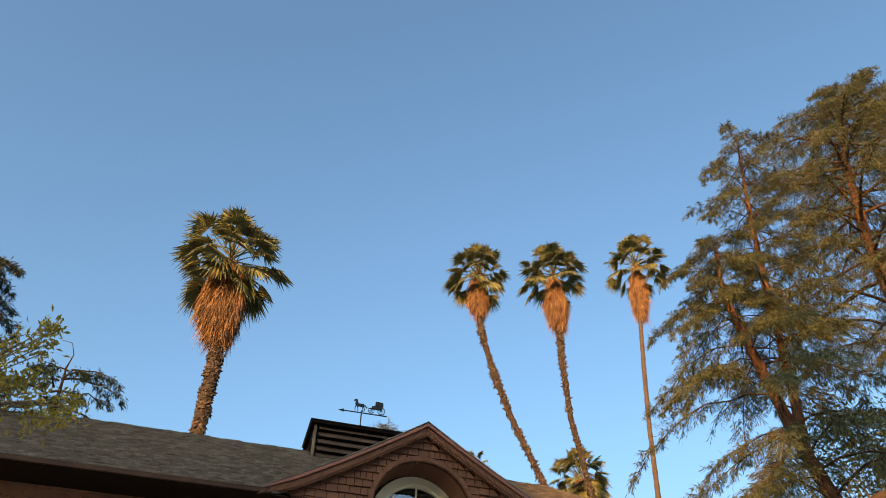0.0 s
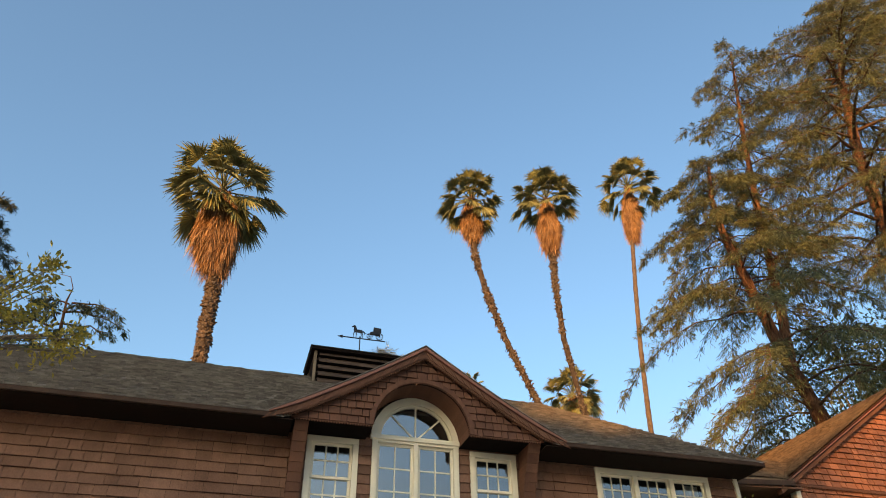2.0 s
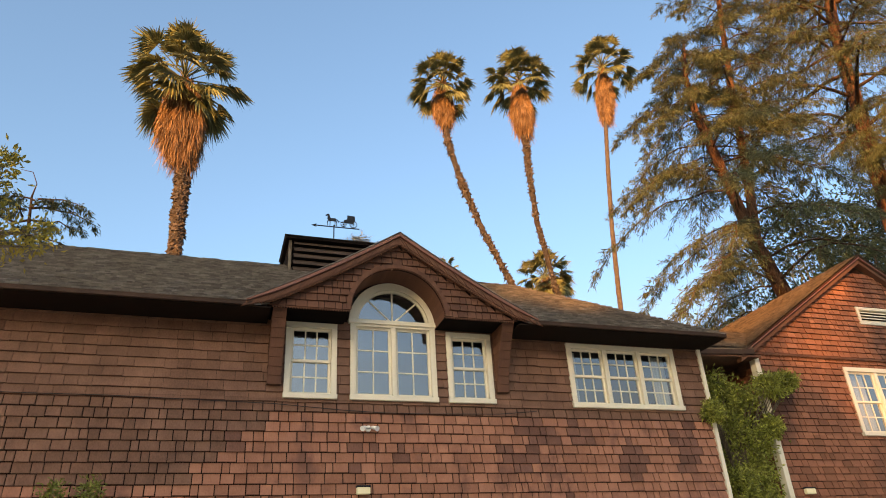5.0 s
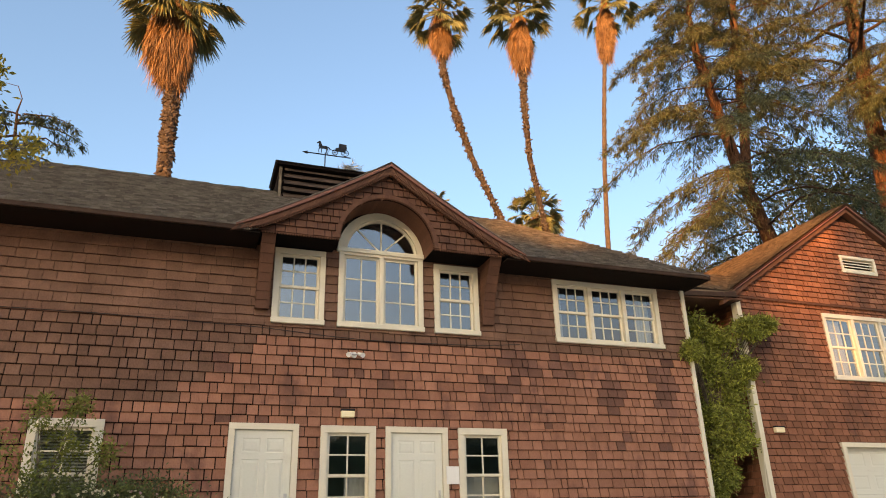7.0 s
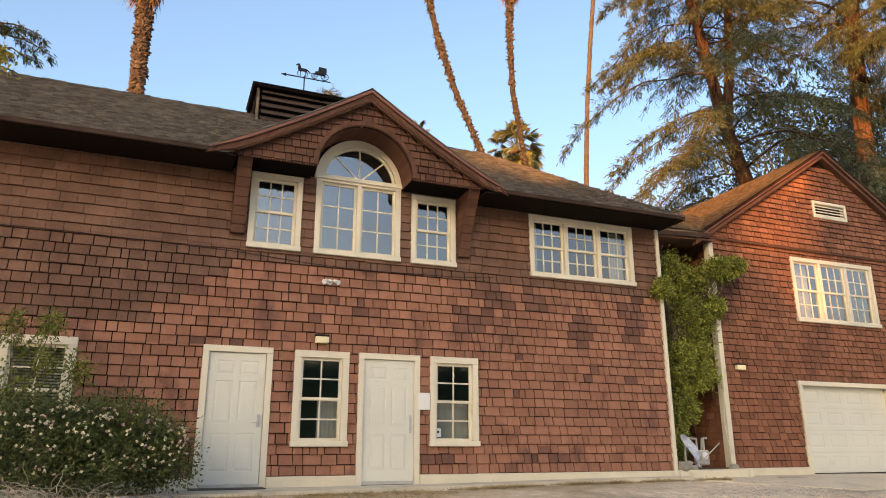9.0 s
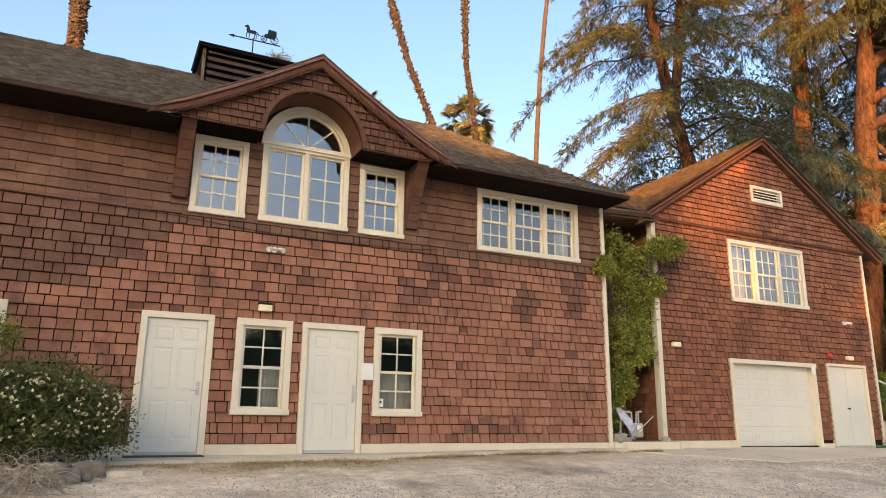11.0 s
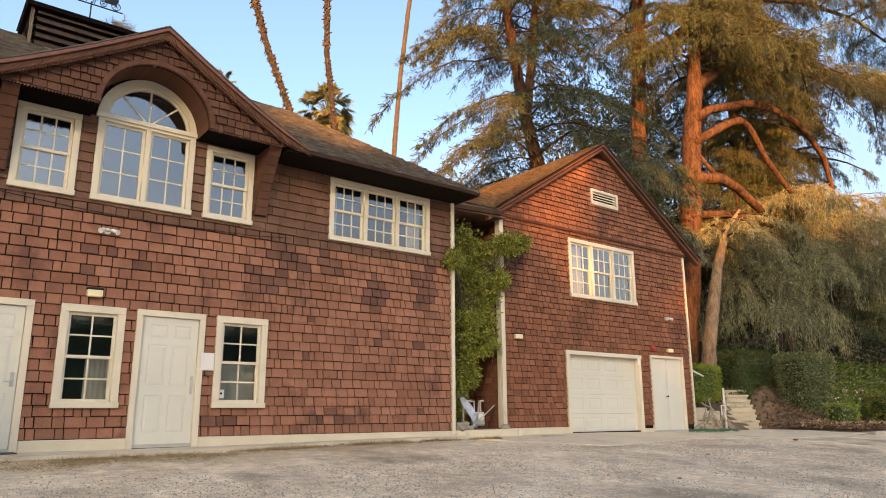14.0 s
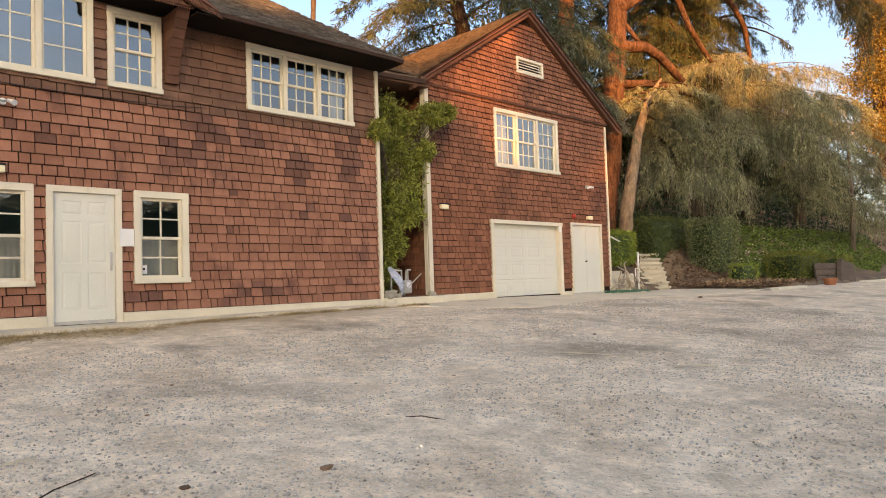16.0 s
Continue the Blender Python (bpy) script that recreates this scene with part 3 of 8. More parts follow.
# ---- windows ----
def window(name, label, h, y, cols, rows_, units=1, meet=True, casing=0.10, sill=True, glass=GLASS):
    """A cream window: casing, sill, sashes with muntins and single panes."""
    x0, x1, z0, z1 = h
    top = thing(name, label, "window", "structure")
    s = Shape()
    zb = z0 + (0.09 if sill else casing)
    f = y - 0.045
    s.box(x0, x0 + casing, f, y + 0.10, zb, z1 - casing, 0.004).box(x1 - casing, x1, f, y + 0.10, zb, z1 - casing, 0.004)
    s.box(x0, x1, f - 0.003, y + 0.10, z1 - casing, z1, 0.004)
    if not sill:
        s.box(x0, x1, f, y + 0.10, z0, zb, 0.004)
    inner = x1 - x0 - 2 * casing
    mull = 0.085
    uw = (inner - mull * (units - 1)) / units
    for k in range(1, units):
        a = x0 + casing + k * uw + (k - 1) * mull
        s.box(a, a + mull, f + 0.004, y + 0.10, zb, z1 - casing, 0.004)
    s.make("window_frame", TRIM, top)
    if sill:
        Shape().box(x0 - 0.01, x1 + 0.01, f - 0.035, y + 0.10, z0, zb, 0.006).make("window_sill", TRIM, top)
    for k in range(units):
        a = x0 + casing + k * (uw + mull)
        b = a + uw
        za, zc = zb, z1 - casing
        halves = [(za, (za + zc) / 2 + 0.02, rows_[0], 0.028), ((za + zc) / 2 - 0.02, zc, rows_[1], 0.0)] if meet else [(za, zc, rows_[0], 0.0)]
        for p, q, nr, back in halves:
            s = Shape()
            yf = y + 0.015 + back
            st = 0.045
            s.box(a, a + st, yf, yf + 0.035, p, q).box(b - st, b, yf, yf + 0.035, p, q)
            s.box(a + st, b - st, yf, yf + 0.035, p, p + st).box(a + st, b - st, yf, yf + 0.035, q - st, q)
            gx0, gx1, gz0, gz1 = a + st, b - st, p + st, q - st
            for c in range(1, cols):
                m = gx0 + (gx1 - gx0) * c / cols
                s.box(m - 0.012, m + 0.012, yf + 0.004, yf + 0.028, gz0, gz1)
            for c in range(1, nr):
                m = gz0 + (gz1 - gz0) * c / nr
                s.box(gx0, gx1, yf + 0.006, yf + 0.026, m - 0.012, m + 0.012)
            sash = s.make("sash", TRIM, top)
            for c in range(cols):
                for d in range(nr):
                    e, g = gx0 + (gx1 - gx0) * c / cols, gz0 + (gz1 - gz0) * d / nr
                    pane = Shape().add([(e, yf + 0.017, g), (e + (gx1 - gx0) / cols, yf + 0.017, g), (e + (gx1 - gx0) / cols, yf + 0.017, g + (gz1 - gz0) / nr), (e, yf + 0.017, g + (gz1 - gz0) / nr)], [(0, 1, 2, 3)]).make("pane", glass, sash)
                    pane.visible_shadow = False
    return top


window("window_1", "cream double-hung window with small panes under the dormer", UP[0], WY, 3, (2, 2))
window("window_2", "cream double-hung window with small panes under the dormer", UP[1], WY, 3, (2, 2))
window("window_4", "row of three cream double-hung windows under the eave", TRI, WY, 3, (2, 2), units=3)
window("window_5", "cream ground-floor sash window with half-drawn pale blind", GW[0], WY, 2, (2, 2), casing=0.115)
window("window_6", "cream ground-floor sash window with a small notice inside", GW[1], WY, 2, (2, 2), casing=0.115)
window("window_7", "cream ground-floor window with slatted blind behind shrubs", GW[2], WY, 2, (2, 2), casing=0.12)

# the arched centre window
cw = window("window_3", "large arched cream window with fanlight in the dormer", CEN, WY, 2, (3, 3), units=2, meet=False)


def arc(cx, cz, r, a0, a1, n):
    return [(cx + r * math.cos(a0 + (a1 - a0) * i / n), cz + r * math.sin(a0 + (a1 - a0) * i / n)) for i in range(n + 1)]


def ring(shape, cx, cz, r0, r1, y0, y1, n=32, a0=0.0, a1=math.pi):
    o, i_ = arc(cx, cz, r1, a0, a1, n), arc(cx, cz, r0, a0, a1, n)
    for k in range(n):
        shape.prism([o[k], o[k + 1], i_[k + 1], i_[k]], y0, y1)


s = Shape()
ring(s, ARC_X, ARC_Z, 0.685, 0.82, WY - 0.05, WY + 0.1)
s.make("fanlight_frame", TRIM, cw)
s = Shape()
ring(s, ARC_X, ARC_Z, 0.64, 0.685, WY + 0.0, WY + 0.05)
s.box(ARC_X - 0.685, ARC_X + 0.685, WY, WY + 0.05, ARC_Z, ARC_Z + 0.05)
for ang in (45, 90, 135):
    ca, sa = math.cos(radians(ang)), math.sin(radians(ang))
    w = 0.014
    s.prism([(ARC_X - sa * w, ARC_Z + 0.03 + ca * w), (ARC_X + sa * w, ARC_Z + 0.03 - ca * w), (ARC_X + ca * 0.66 + sa * w, ARC_Z + sa * 0.66 - ca * w), (ARC_X + ca * 0.66 - sa * w, ARC_Z + sa * 0.66 + ca * w)], WY + 0.006, WY + 0.035)
fan = s.make("fanlight_sash", TRIM, cw)
for a0 in (0, 45, 90, 135):
    pts = [(ARC_X, ARC_Z + 0.04)] + arc(ARC_X, ARC_Z, 0.655, radians(a0), radians(a0 + 45), 8)
    pane = Shape().add([(x, WY + 0.02, z) for x, z in pts], [tuple(range(len(pts)))]).make("pane", GLASS, fan)
    pane.visible_shadow = False
Shape().box(CEN[0] - 0.04, CEN[1] + 0.04, WY - 0.085, WY + 0.02, 5.375, 5.455, 0.006).make("transom", TRIM, cw)


# ---- doors ----
def six_panel(s, x0, x1, z0, z1, y, rows_=((0.07, 0.36), (0.42, 0.77), (0.82, 0.94))):
    """Raised door panels with bevelled sides in two columns."""
    w = x1 - x0
    for c in ((0.13, 0.45), (0.55, 0.87)):
        for a, b in rows_:
            p0, p1, q0, q1 = x0 + w * c[0], x0 + w * c[1], z0 + (z1 - z0) * a, z0 + (z1 - z0) * b
            d = 0.028
            ring_ = [(p0, y, q0), (p1, y, q0), (p1, y, q1), (p0, y, q1)]
            gro = [(p0 + d * 0.5, y + 0.006, q0 + d * 0.5), (p1 - d * 0.5, y + 0.006, q0 + d * 0.5), (p1 - d * 0.5, y + 0.006, q1 - d * 0.5), (p0 + d * 0.5, y + 0.006, q1 - d * 0.5)]
            up = [(p0 + 2 * d, y - 0.002, q0 + 2 * d), (p1 - 2 * d, y - 0.002, q0 + 2 * d), (p1 - 2 * d, y - 0.002, q1 - 2 * d), (p0 + 2 * d, y - 0.002, q1 - 2 * d)]
            s.add(ring_ + gro + up, [f for i in range(4) for f in ((i, (i + 1) % 4, (i + 1) % 4 + 4, i + 4), (i + 4, (i + 1) % 4 + 4, (i + 1) % 4 + 8, i + 8))] + [(8, 9, 10, 11)])


def panel_slab(s, x0, x1, z0, z1, y, thick, rows_):
    """A slab whose face is left open where the panels sit."""
    w, hgt = x1 - x0, z1 - z0
    cols_ = ((0.13, 0.45), (0.55, 0.87))
    holes = [(x0 + w * a, x0 + w * b, z0 + hgt * c, z0 + hgt * d) for a, b in cols_ for c, d in rows_]
    holed(s, x0, x1, y, y + thick * 0.5, z0, z1, holes)
    s.box(x0, x1, y + thick * 0.5, y + thick, z0, z1)


def door(name, label, h, lever):
    x0, x1, z0, z1 = h
    top = thing(name, label, "door", "structure")
    c = 0.10
    s = Shape()
    s.box(x0, x0 + c, WY - 0.045, WY + 0.16, z0 - 0.06, z1 - c, 0.004).box(x1 - c, x1, WY - 0.045, WY + 0.16, z0 - 0.06, z1 - c, 0.004)
    s.box(x0, x1, WY - 0.047, WY + 0.16, z1 - c, z1, 0.004)
    s.make("door_frame", TRIM, top)
    rows_ = ((0.09, 0.38), (0.45, 0.78), (0.83, 0.94))
    a, b, p, q = x0 + c + 0.006, x1 - c - 0.006, z0 + 0.02, z1 - c - 0.006
    s = Shape()
    panel_slab(s, a, b, p, q, WY + 0.0, 0.044, rows_)
    six_panel(s, a, b, p, q, WY + 0.0, rows_)
    leaf = s.make("door_leaf", DOOR, top)
    s = Shape()
    if lever:
        s.box(b - 0.085, b - 0.035, WY - 0.012, WY, p + 0.86, p + 1.06, 0.004)
        s.tube([(b - 0.06, WY - 0.01, p + 0.93), (b - 0.06, WY - 0.055, p + 0.93), (b - 0.10, WY - 0.06, p + 0.93), (b - 0.17, WY - 0.055, p + 0.925)], 0.010, 8)
    else:
        s.box(b - 0.075, b - 0.035, WY - 0.01, WY, p + 0.78, p + 1.08, 0.004)
        s.tube([(b - 0.055, WY - 0.01, p + 0.82), (b - 0.055, WY - 0.05, p + 0.84), (b - 0.055, WY - 0.055, p + 0.92), (b - 0.055, WY - 0.05, p + 1.0), (b - 0.055, WY - 0.01, p + 1.02)], 0.009, 8)
    s.make("door_handle", METAL, leaf)
    s = Shape()
    for k in (0.12, 0.5, 0.88):
        zz = p + (q - p) * k
        s.tube([(a - 0.004, WY - 0.008, zz - 0.05), (a - 0.004, WY - 0.008, zz + 0.05)], 0.009, 6)
    s.make("hinges", METAL, leaf)
    s = Shape()
    s.box(x0 + c, x1 - c, WY - 0.05, WY + 0.1, z0 - 0.03, z0 + 0.018)
    s.make("threshold", PIPE, top)
    return top


door("door_1", "closed pale six-panel door with lever handle", DOORS[0], True)
door("door_2", "closed pale six-panel door with pull handle", DOORS[1], False)

# ---- corner boards and plinth ----
s = Shape()
s.box(AX1 - 0.01, AX1 + 0.075, WY - 0.06, WY + 0.12, 0.27, 5.3, 0.004)
tagged(s.make("trim", TRIM), "weathered cream corner board", "trim", kind="structure")
plinth = thing("plinth", "cream painted concrete plinth along the house front", "plinth", "structure")
spans_ = [(AX0, DOORS[0][0]), (DOORS[0][1], DOORS[1][0]), (DOORS[1][1], AX1 + 0.08)]
for a, b in spans_:
    Shape().box(a, b, WY - 0.09, WY + 0.1, -0.2, 0.275, 0.012).make("plinth_length", PLINTH, plinth, sunk=False)

# ---- roof ----
def roof_tabs(name, parent, material, o, u, v, a0, b0, a1, b1, length, course=0.11, seed=3, thick=0.024, widths=(0.09, 0.13, 0.18)):
    """Overlapping roof shingles on a sloping trapezoid: origin, way along the eave, way up the slope."""
    r = random.Random(seed)
    o, u, v = Vector(o), Vector(u).normalized(), Vector(v).normalized()
    nrm = u.cross(v)
    if nrm.z < 0:
        nrm = -nrm
    vs, fs = [], []
    n = int(length / course)
    o = o + nrm * 0.006
    for i in range(n + 1):
        lo, hi = i * course, min((i + 1) * course, length)
        L0, R0 = a0 + (a1 - a0) * lo / length, b0 + (b1 - b0) * lo / length
        L1, R1 = a0 + (a1 - a0) * hi / length, b0 + (b1 - b0) * hi / length
        x = min(L0, L1) - r.uniform(0, 0.3)
        while x < max(R0, R1):
            w = r.choice(widths)
            q = [min(max(t, A), B) for t, A, B in ((x, L0, R0), (x + w - 0.006, L0, R0), (x + w - 0.006, L1, R1), (x, L1, R1))]
            x += w
            if q[1] - q[0] < 0.004 and q[2] - q[3] < 0.004:
                continue
            h = thick * r.uniform(0.7, 1.5)
            d = lo + r.uniform(-0.006, 0.006)
            k = len(vs)
            vs += [o + u * q[0] + v * d + nrm * h, o + u * q[1] + v * d + nrm * h, o + u * q[2] + v * hi + nrm * 0.003, o + u * q[3] + v * hi + nrm * 0.003, o + u * q[0] + v * d, o + u * q[1] + v * d]
            fs += [(k, k + 1, k + 2, k + 3), (k + 4, k + 5, k + 1, k)]
    vs = [(p[0], p[1], settle(p[0], p[2])) for p in vs]
    return fast_mesh(name, np.array(vs), np.array(fs), material, parent, kind="stuff")


BACK_Y = 2 * RIDGE_Y - EAVE_Y
RX0, RX1 = AX0 - 0.35, AX1 + 0.175  # eave ends
HIP = RIDGE_Y - EAVE_Y
roof_main = thing("roof_main", "brown-grey asphalt shingle hip roof with dark eaves", "roof", "structure")
s = Shape()
e = [(RX0, EAVE_Y, EAVE_Z), (RX1, EAVE_Y, EAVE_Z), (RX1, BACK_Y, EAVE_Z), (RX0, BACK_Y, EAVE_Z)]
ra, rb = (RX0 + HIP, RIDGE_Y, RIDGE_Z), (RX1 - HIP, RIDGE_Y, RIDGE_Z)
MY = WY + 0.25  # the roof is open below the dormer
MZ = EAVE_Z + (MY - EAVE_Y) * PITCH
ML, MR = -2.62, 2.40
for q in ((e[0], (ML, EAVE_Y, EAVE_Z), (ML, RIDGE_Y, RIDGE_Z), ra), ((MR, EAVE_Y, EAVE_Z), e[1], rb, (MR, RIDGE_Y, RIDGE_Z)), ((ML, MY, MZ), (MR, MY, MZ), (MR, RIDGE_Y, RIDGE_Z), (ML, RIDGE_Y, RIDGE_Z)), (e[1], e[2], rb), (e[2], e[3], ra, rb), (e[3], e[0], ra)):
    s.slab([(x, y, z - 0.035) for x, y, z in q], 0.03)
s.make("roof_deck", ROOF, roof_main)
SL = math.hypot(HIP, RIDGE_Z - EAVE_Z)
FRONT = (0, EAVE_Y - 0.02, EAVE_Z - 0.008), (1, 0, 0), (0, HIP, RIDGE_Z - EAVE_Z)
roof_tabs("roof_shingles_front", roof_main, ROOF, *FRONT, RX0, ML, RX0 + HIP, ML, SL, seed=5)
roof_tabs("roof_shingles_front", roof_main, ROOF, *FRONT, MR, RX1, MR, RX1 - HIP, SL, seed=7)
roof_tabs("roof_shingles_front", roof_main, ROOF, (0, MY, MZ + 0.006), (1, 0, 0), (0, HIP, RIDGE_Z - EAVE_Z), ML, MR, ML, MR, SL * (RIDGE_Y - MY) / HIP, seed=8)
roof_tabs("roof_shingles_east", roof_main, ROOF, (RX1 + 0.02, 0, EAVE_Z - 0.008), (0, 1, 0), (-HIP, 0, RIDGE_Z - EAVE_Z), EAVE_Y, BACK_Y, RIDGE_Y, RIDGE_Y, SL, seed=6)
s = Shape()
for i in range(60):
    a = RX0 + HIP + i * 0.2
    if a + 0.21 < RX1 - HIP:
        s.prism_x([(RIDGE_Y - 0.13, RIDGE_Z - 0.075), (RIDGE_Y, RIDGE_Z + 0.02), (RIDGE_Y + 0.13, RIDGE_Z - 0.075), (RIDGE_Y + 0.13, RIDGE_Z - 0.09), (RIDGE_Y, RIDGE_Z), (RIDGE_Y - 0.13, RIDGE_Z - 0.09)], a, a + 0.215)
s.make("ridge_caps", ROOF, roof_main)
s = Shape()
for c0, c1 in (((RX1, EAVE_Y, EAVE_Z), rb), ((RX0, EAVE_Y, EAVE_Z), ra)):
    c0, c1 = Vector(c0), Vector(c1)
    n = int((c1 - c0).length / 0.2)
    for i in range(n):
        p, q = c0.lerp(c1, i / n) + Vector((0, 0, 0.02)), c0.lerp(c1, (i + 1.1) / n) + Vector((0, 0, 0.012))
        t = Vector((0.1 if c0.x > 0 else -0.1, 0.1, -0.075))
        t2 = Vector((-0.1 if c0.x > 0 else 0.1, -0.1, -0.075))
        s.add([p + t2, p, p + t, q + t, q, q + t2], [(0, 1, 4, 5), (1, 2, 3, 4)])
s.make("hip_caps", ROOF, roof_main)
# eave board, gutter line and soffit
s = Shape()
s.box(RX0, -2.62, EAVE_Y - 0.03, EAVE_Y + 0.02, EAVE_Z - 0.08, EAVE_Z - 0.012).box(2.42, RX1, EAVE_Y - 0.03, EAVE_Y + 0.02, EAVE_Z - 0.08, EAVE_Z - 0.012)
s.box(RX1 - 0.02, RX1 + 0.03, EAVE_Y + 0.022, BACK_Y, EAVE_Z - 0.08, EAVE_Z - 0.012)
s.make("fascia", EAVE_PAINT, roof_main)
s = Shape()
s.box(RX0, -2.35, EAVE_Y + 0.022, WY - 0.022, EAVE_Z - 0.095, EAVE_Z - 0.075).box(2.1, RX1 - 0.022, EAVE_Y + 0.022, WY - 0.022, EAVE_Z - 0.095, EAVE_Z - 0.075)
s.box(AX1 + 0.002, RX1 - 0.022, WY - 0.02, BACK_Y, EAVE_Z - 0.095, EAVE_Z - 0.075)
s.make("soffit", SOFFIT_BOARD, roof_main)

# ---- dormer ----
DY = 9.32  # dormer face
DAX, DAZ = -0.13, 6.89
DL, DR, DZ = -2.75, 2.46, 5.375
dormer = thing("dormer", "brown shingled gable dormer with arched opening and sawtooth edging", "dormer", "structure")
FZ = 5.35


def rake(x, drop=0.0):
    """Height of the dormer roof's edge, with a slight flare at the feet."""
    k = (DAX - x) / (DAX - DL) if x < DAX else (x - DAX) / (DR - DAX)
    return DAZ + (DZ - DAZ) * k - drop - 0.05 * math.sin(math.pi * min(max(k, 0), 1))


def taper(x):
    k = (DAX - x) / (DAX - DL) if x < DAX else (x - DAX) / (DR - DAX)
    return 1.0 - 0.55 * max(0.0, (k - 0.82) / 0.18)


AR = 0.86
AXC, AZC = -0.15, 5.36


def dorm_spans(lo, hi):
    def half(z):
        return math.sqrt(max((AR + 0.035) ** 2 - max(z - AZC, 0) ** 2, 0))

    def lim(z, sgn):
        a, b = (DAX, DL) if sgn < 0 else (DAX, DR)
        for _ in range(30):
            m = (a + b) / 2
            if rake(m, 0.215) > z:
                a = m
            else:
                b = m
        return a
    out = []
    ll, lh, rl, rh = lim(lo, -1), lim(hi, -1), lim(lo, 1), lim(hi, 1)
    hl, hh = half(lo), half(hi)
    if hl < 1e-6:
        return [(ll, rl, lh, rh)]
    return [(ll, AXC - hl, lh, AXC - hh), (AXC + hl, rl, AXC + hh, rh)]


s = Shape()
n = 40
xsd = [DL + 0.35 + (DR - DL - 0.7) * i / n for i in range(n + 1)]
for a, b in zip(xsd, xsd[1:]):
    def foot(x):
        d = AR * AR - (x - AXC) ** 2
        return AZC + math.sqrt(d) if d > 0 else FZ
    s.prism([(a, min(foot(a), rake(a, 0.2))), (b, min(foot(b), rake(b, 0.2))), (b, rake(b, 0.12)), (a, rake(a, 0.12))], DY + 0.012, DY + 0.06)
s.make("dormer_wall", WALL_CORE, dormer)
clad("dormer_shingles", dormer, SHINGLE_DORMER, shingle_rows(FZ, FZ + 0.135 * 11, 0.135, dorm_spans, [], 21, groove=0.007, gaps=(0.005, 0.008), widths=[0.1, 0.12, 0.14, 0.16, 0.19]), DY)


def teeth(s, pts, y0, y1, size=0.036, ways=None):
    """A sawtooth fringe that hangs along a line of (x, z) points."""
    acc = [0]
    for p, q in zip(pts, pts[1:]):
        acc.append(acc[-1] + math.hypot(q[0] - p[0], q[1] - p[1]))
    n = int(acc[-1] / (size * 1.25))
    def at(d):
        for k in range(len(pts) - 1):
            if d <= acc[k + 1] + 1e-9:
                f = (d - acc[k]) / (acc[k + 1] - acc[k])
                p, q = pts[k], pts[k + 1]
                return (p[0] + (q[0] - p[0]) * f, p[1] + (q[1] - p[1]) * f), (q[0] - p[0], q[1] - p[1])
        return pts[-1], (1, 0)
    for i in range(n):
        (p, w), (q, _) = at(acc[-1] * i / n), at(acc[-1] * (i + 1) / n)
        ln = math.hypot(*w)
        nx, nz = w[1] / ln, -w[0] / ln
        if ways:
            nx, nz = ways((p[0] + q[0]) / 2, (p[1] + q[1]) / 2)
        elif nz > 0:
            nx, nz = -nx, -nz
        m = ((p[0] + q[0]) / 2 + nx * size, (p[1] + q[1]) / 2 + nz * size)
        s.prism([p, q, m], y0, y1)


s = Shape()
teeth(s, [(DL + 0.42, FZ), (AXC - AR, FZ)], DY - 0.024, DY - 0.004)
teeth(s, [(AXC + AR, FZ), (DR - 0.42, FZ)], DY - 0.024, DY - 0.004)
teeth(s, arc(AXC, AZC, AR + 0.01, 0, math.pi, 40), DY - 0.03, DY - 0.006, 0.034, lambda x, z: ((AXC - x) / AR, (AZC - z) / AR))
lp = [(DL + (DAX - DL) * i / 12, rake(DL + (DAX - DL) * i / 12, 0.205 * taper(DL + (DAX - DL) * i / 12))) for i in range(13)]
rp = [(DAX + (DR - DAX) * i / 12, rake(DAX + (DR - DAX) * i / 12, 0.205 * taper(DAX + (DR - DAX) * i / 12))) for i in range(13)]
teeth(s, lp[1:], DY - 0.13, DY - 0.10)
teeth(s, rp[:-1], DY - 0.13, DY - 0.10)
s.make("sawtooth_edging", SHINGLE_DORMER, dormer)
# edge bands of the dormer's gable
s, s2, s3 = Shape(), Shape(), Shape()
for pts in (lp, rp):
    for (xa, _), (xb, _) in zip(pts, pts[1:]):
        s.prism([(xa, rake(xa, 0.205 * taper(xa))), (xb, rake(xb, 0.205 * taper(xb))), (xb, rake(xb, 0.085 * taper(xb))), (xa, rake(xa, 0.085 * taper(xa)))], DY - 0.135, DY - 0.02)
        s2.prism([(xa, rake(xa, 0.08 * taper(xa))), (xb, rake(xb, 0.08 * taper(xb))), (xb, rake(xb, 0.02 * taper(xb))), (xa, rake(xa, 0.02 * taper(xa)))], DY - 0.185, DY + 0.0)
        m = (xb - xa) / 3
        for j in range(3):
            u0, u1 = xa + m * j + 0.004, xa + m * (j + 1) - 0.004
            d0 = DY - 0.148 - 0.008 * ((j + int(xa * 7)) % 2)
            lean = 0.09 if xa < DAX else -0.09
            s3.prism([(u0 - lean, rake(u0 - lean, 0.192 * taper(u0))), (u1 - lean, rake(u1 - lean, 0.192 * taper(u1))), (u1, rake(u1, 0.098 * taper(u1))), (u0, rake(u0, 0.098 * taper(u0)))], d0, DY - 0.13)
s.make("rake_band", SHINGLE_DORMER, dormer)
s2.make("rake_board", FASCIA, dormer)
s3.make("rake_shingles", SHINGLE_DORMER, dormer)
s = Shape()
for pts in (lp, rp):
    for (xa, _), (xb, _) in zip(pts, pts[1:]):
        za, zb = rake(xa, -0.01), rake(xb, -0.01)
        ya, yb = EAVE_Y + (za - EAVE_Z) / PITCH + 0.1, EAVE_Y + (zb - EAVE_Z) / PITCH + 0.1
        s.slab([(xa, DY - 0.195, za), (xb, DY - 0.195, zb), (xb, yb, zb), (xa, ya, za)], 0.018)
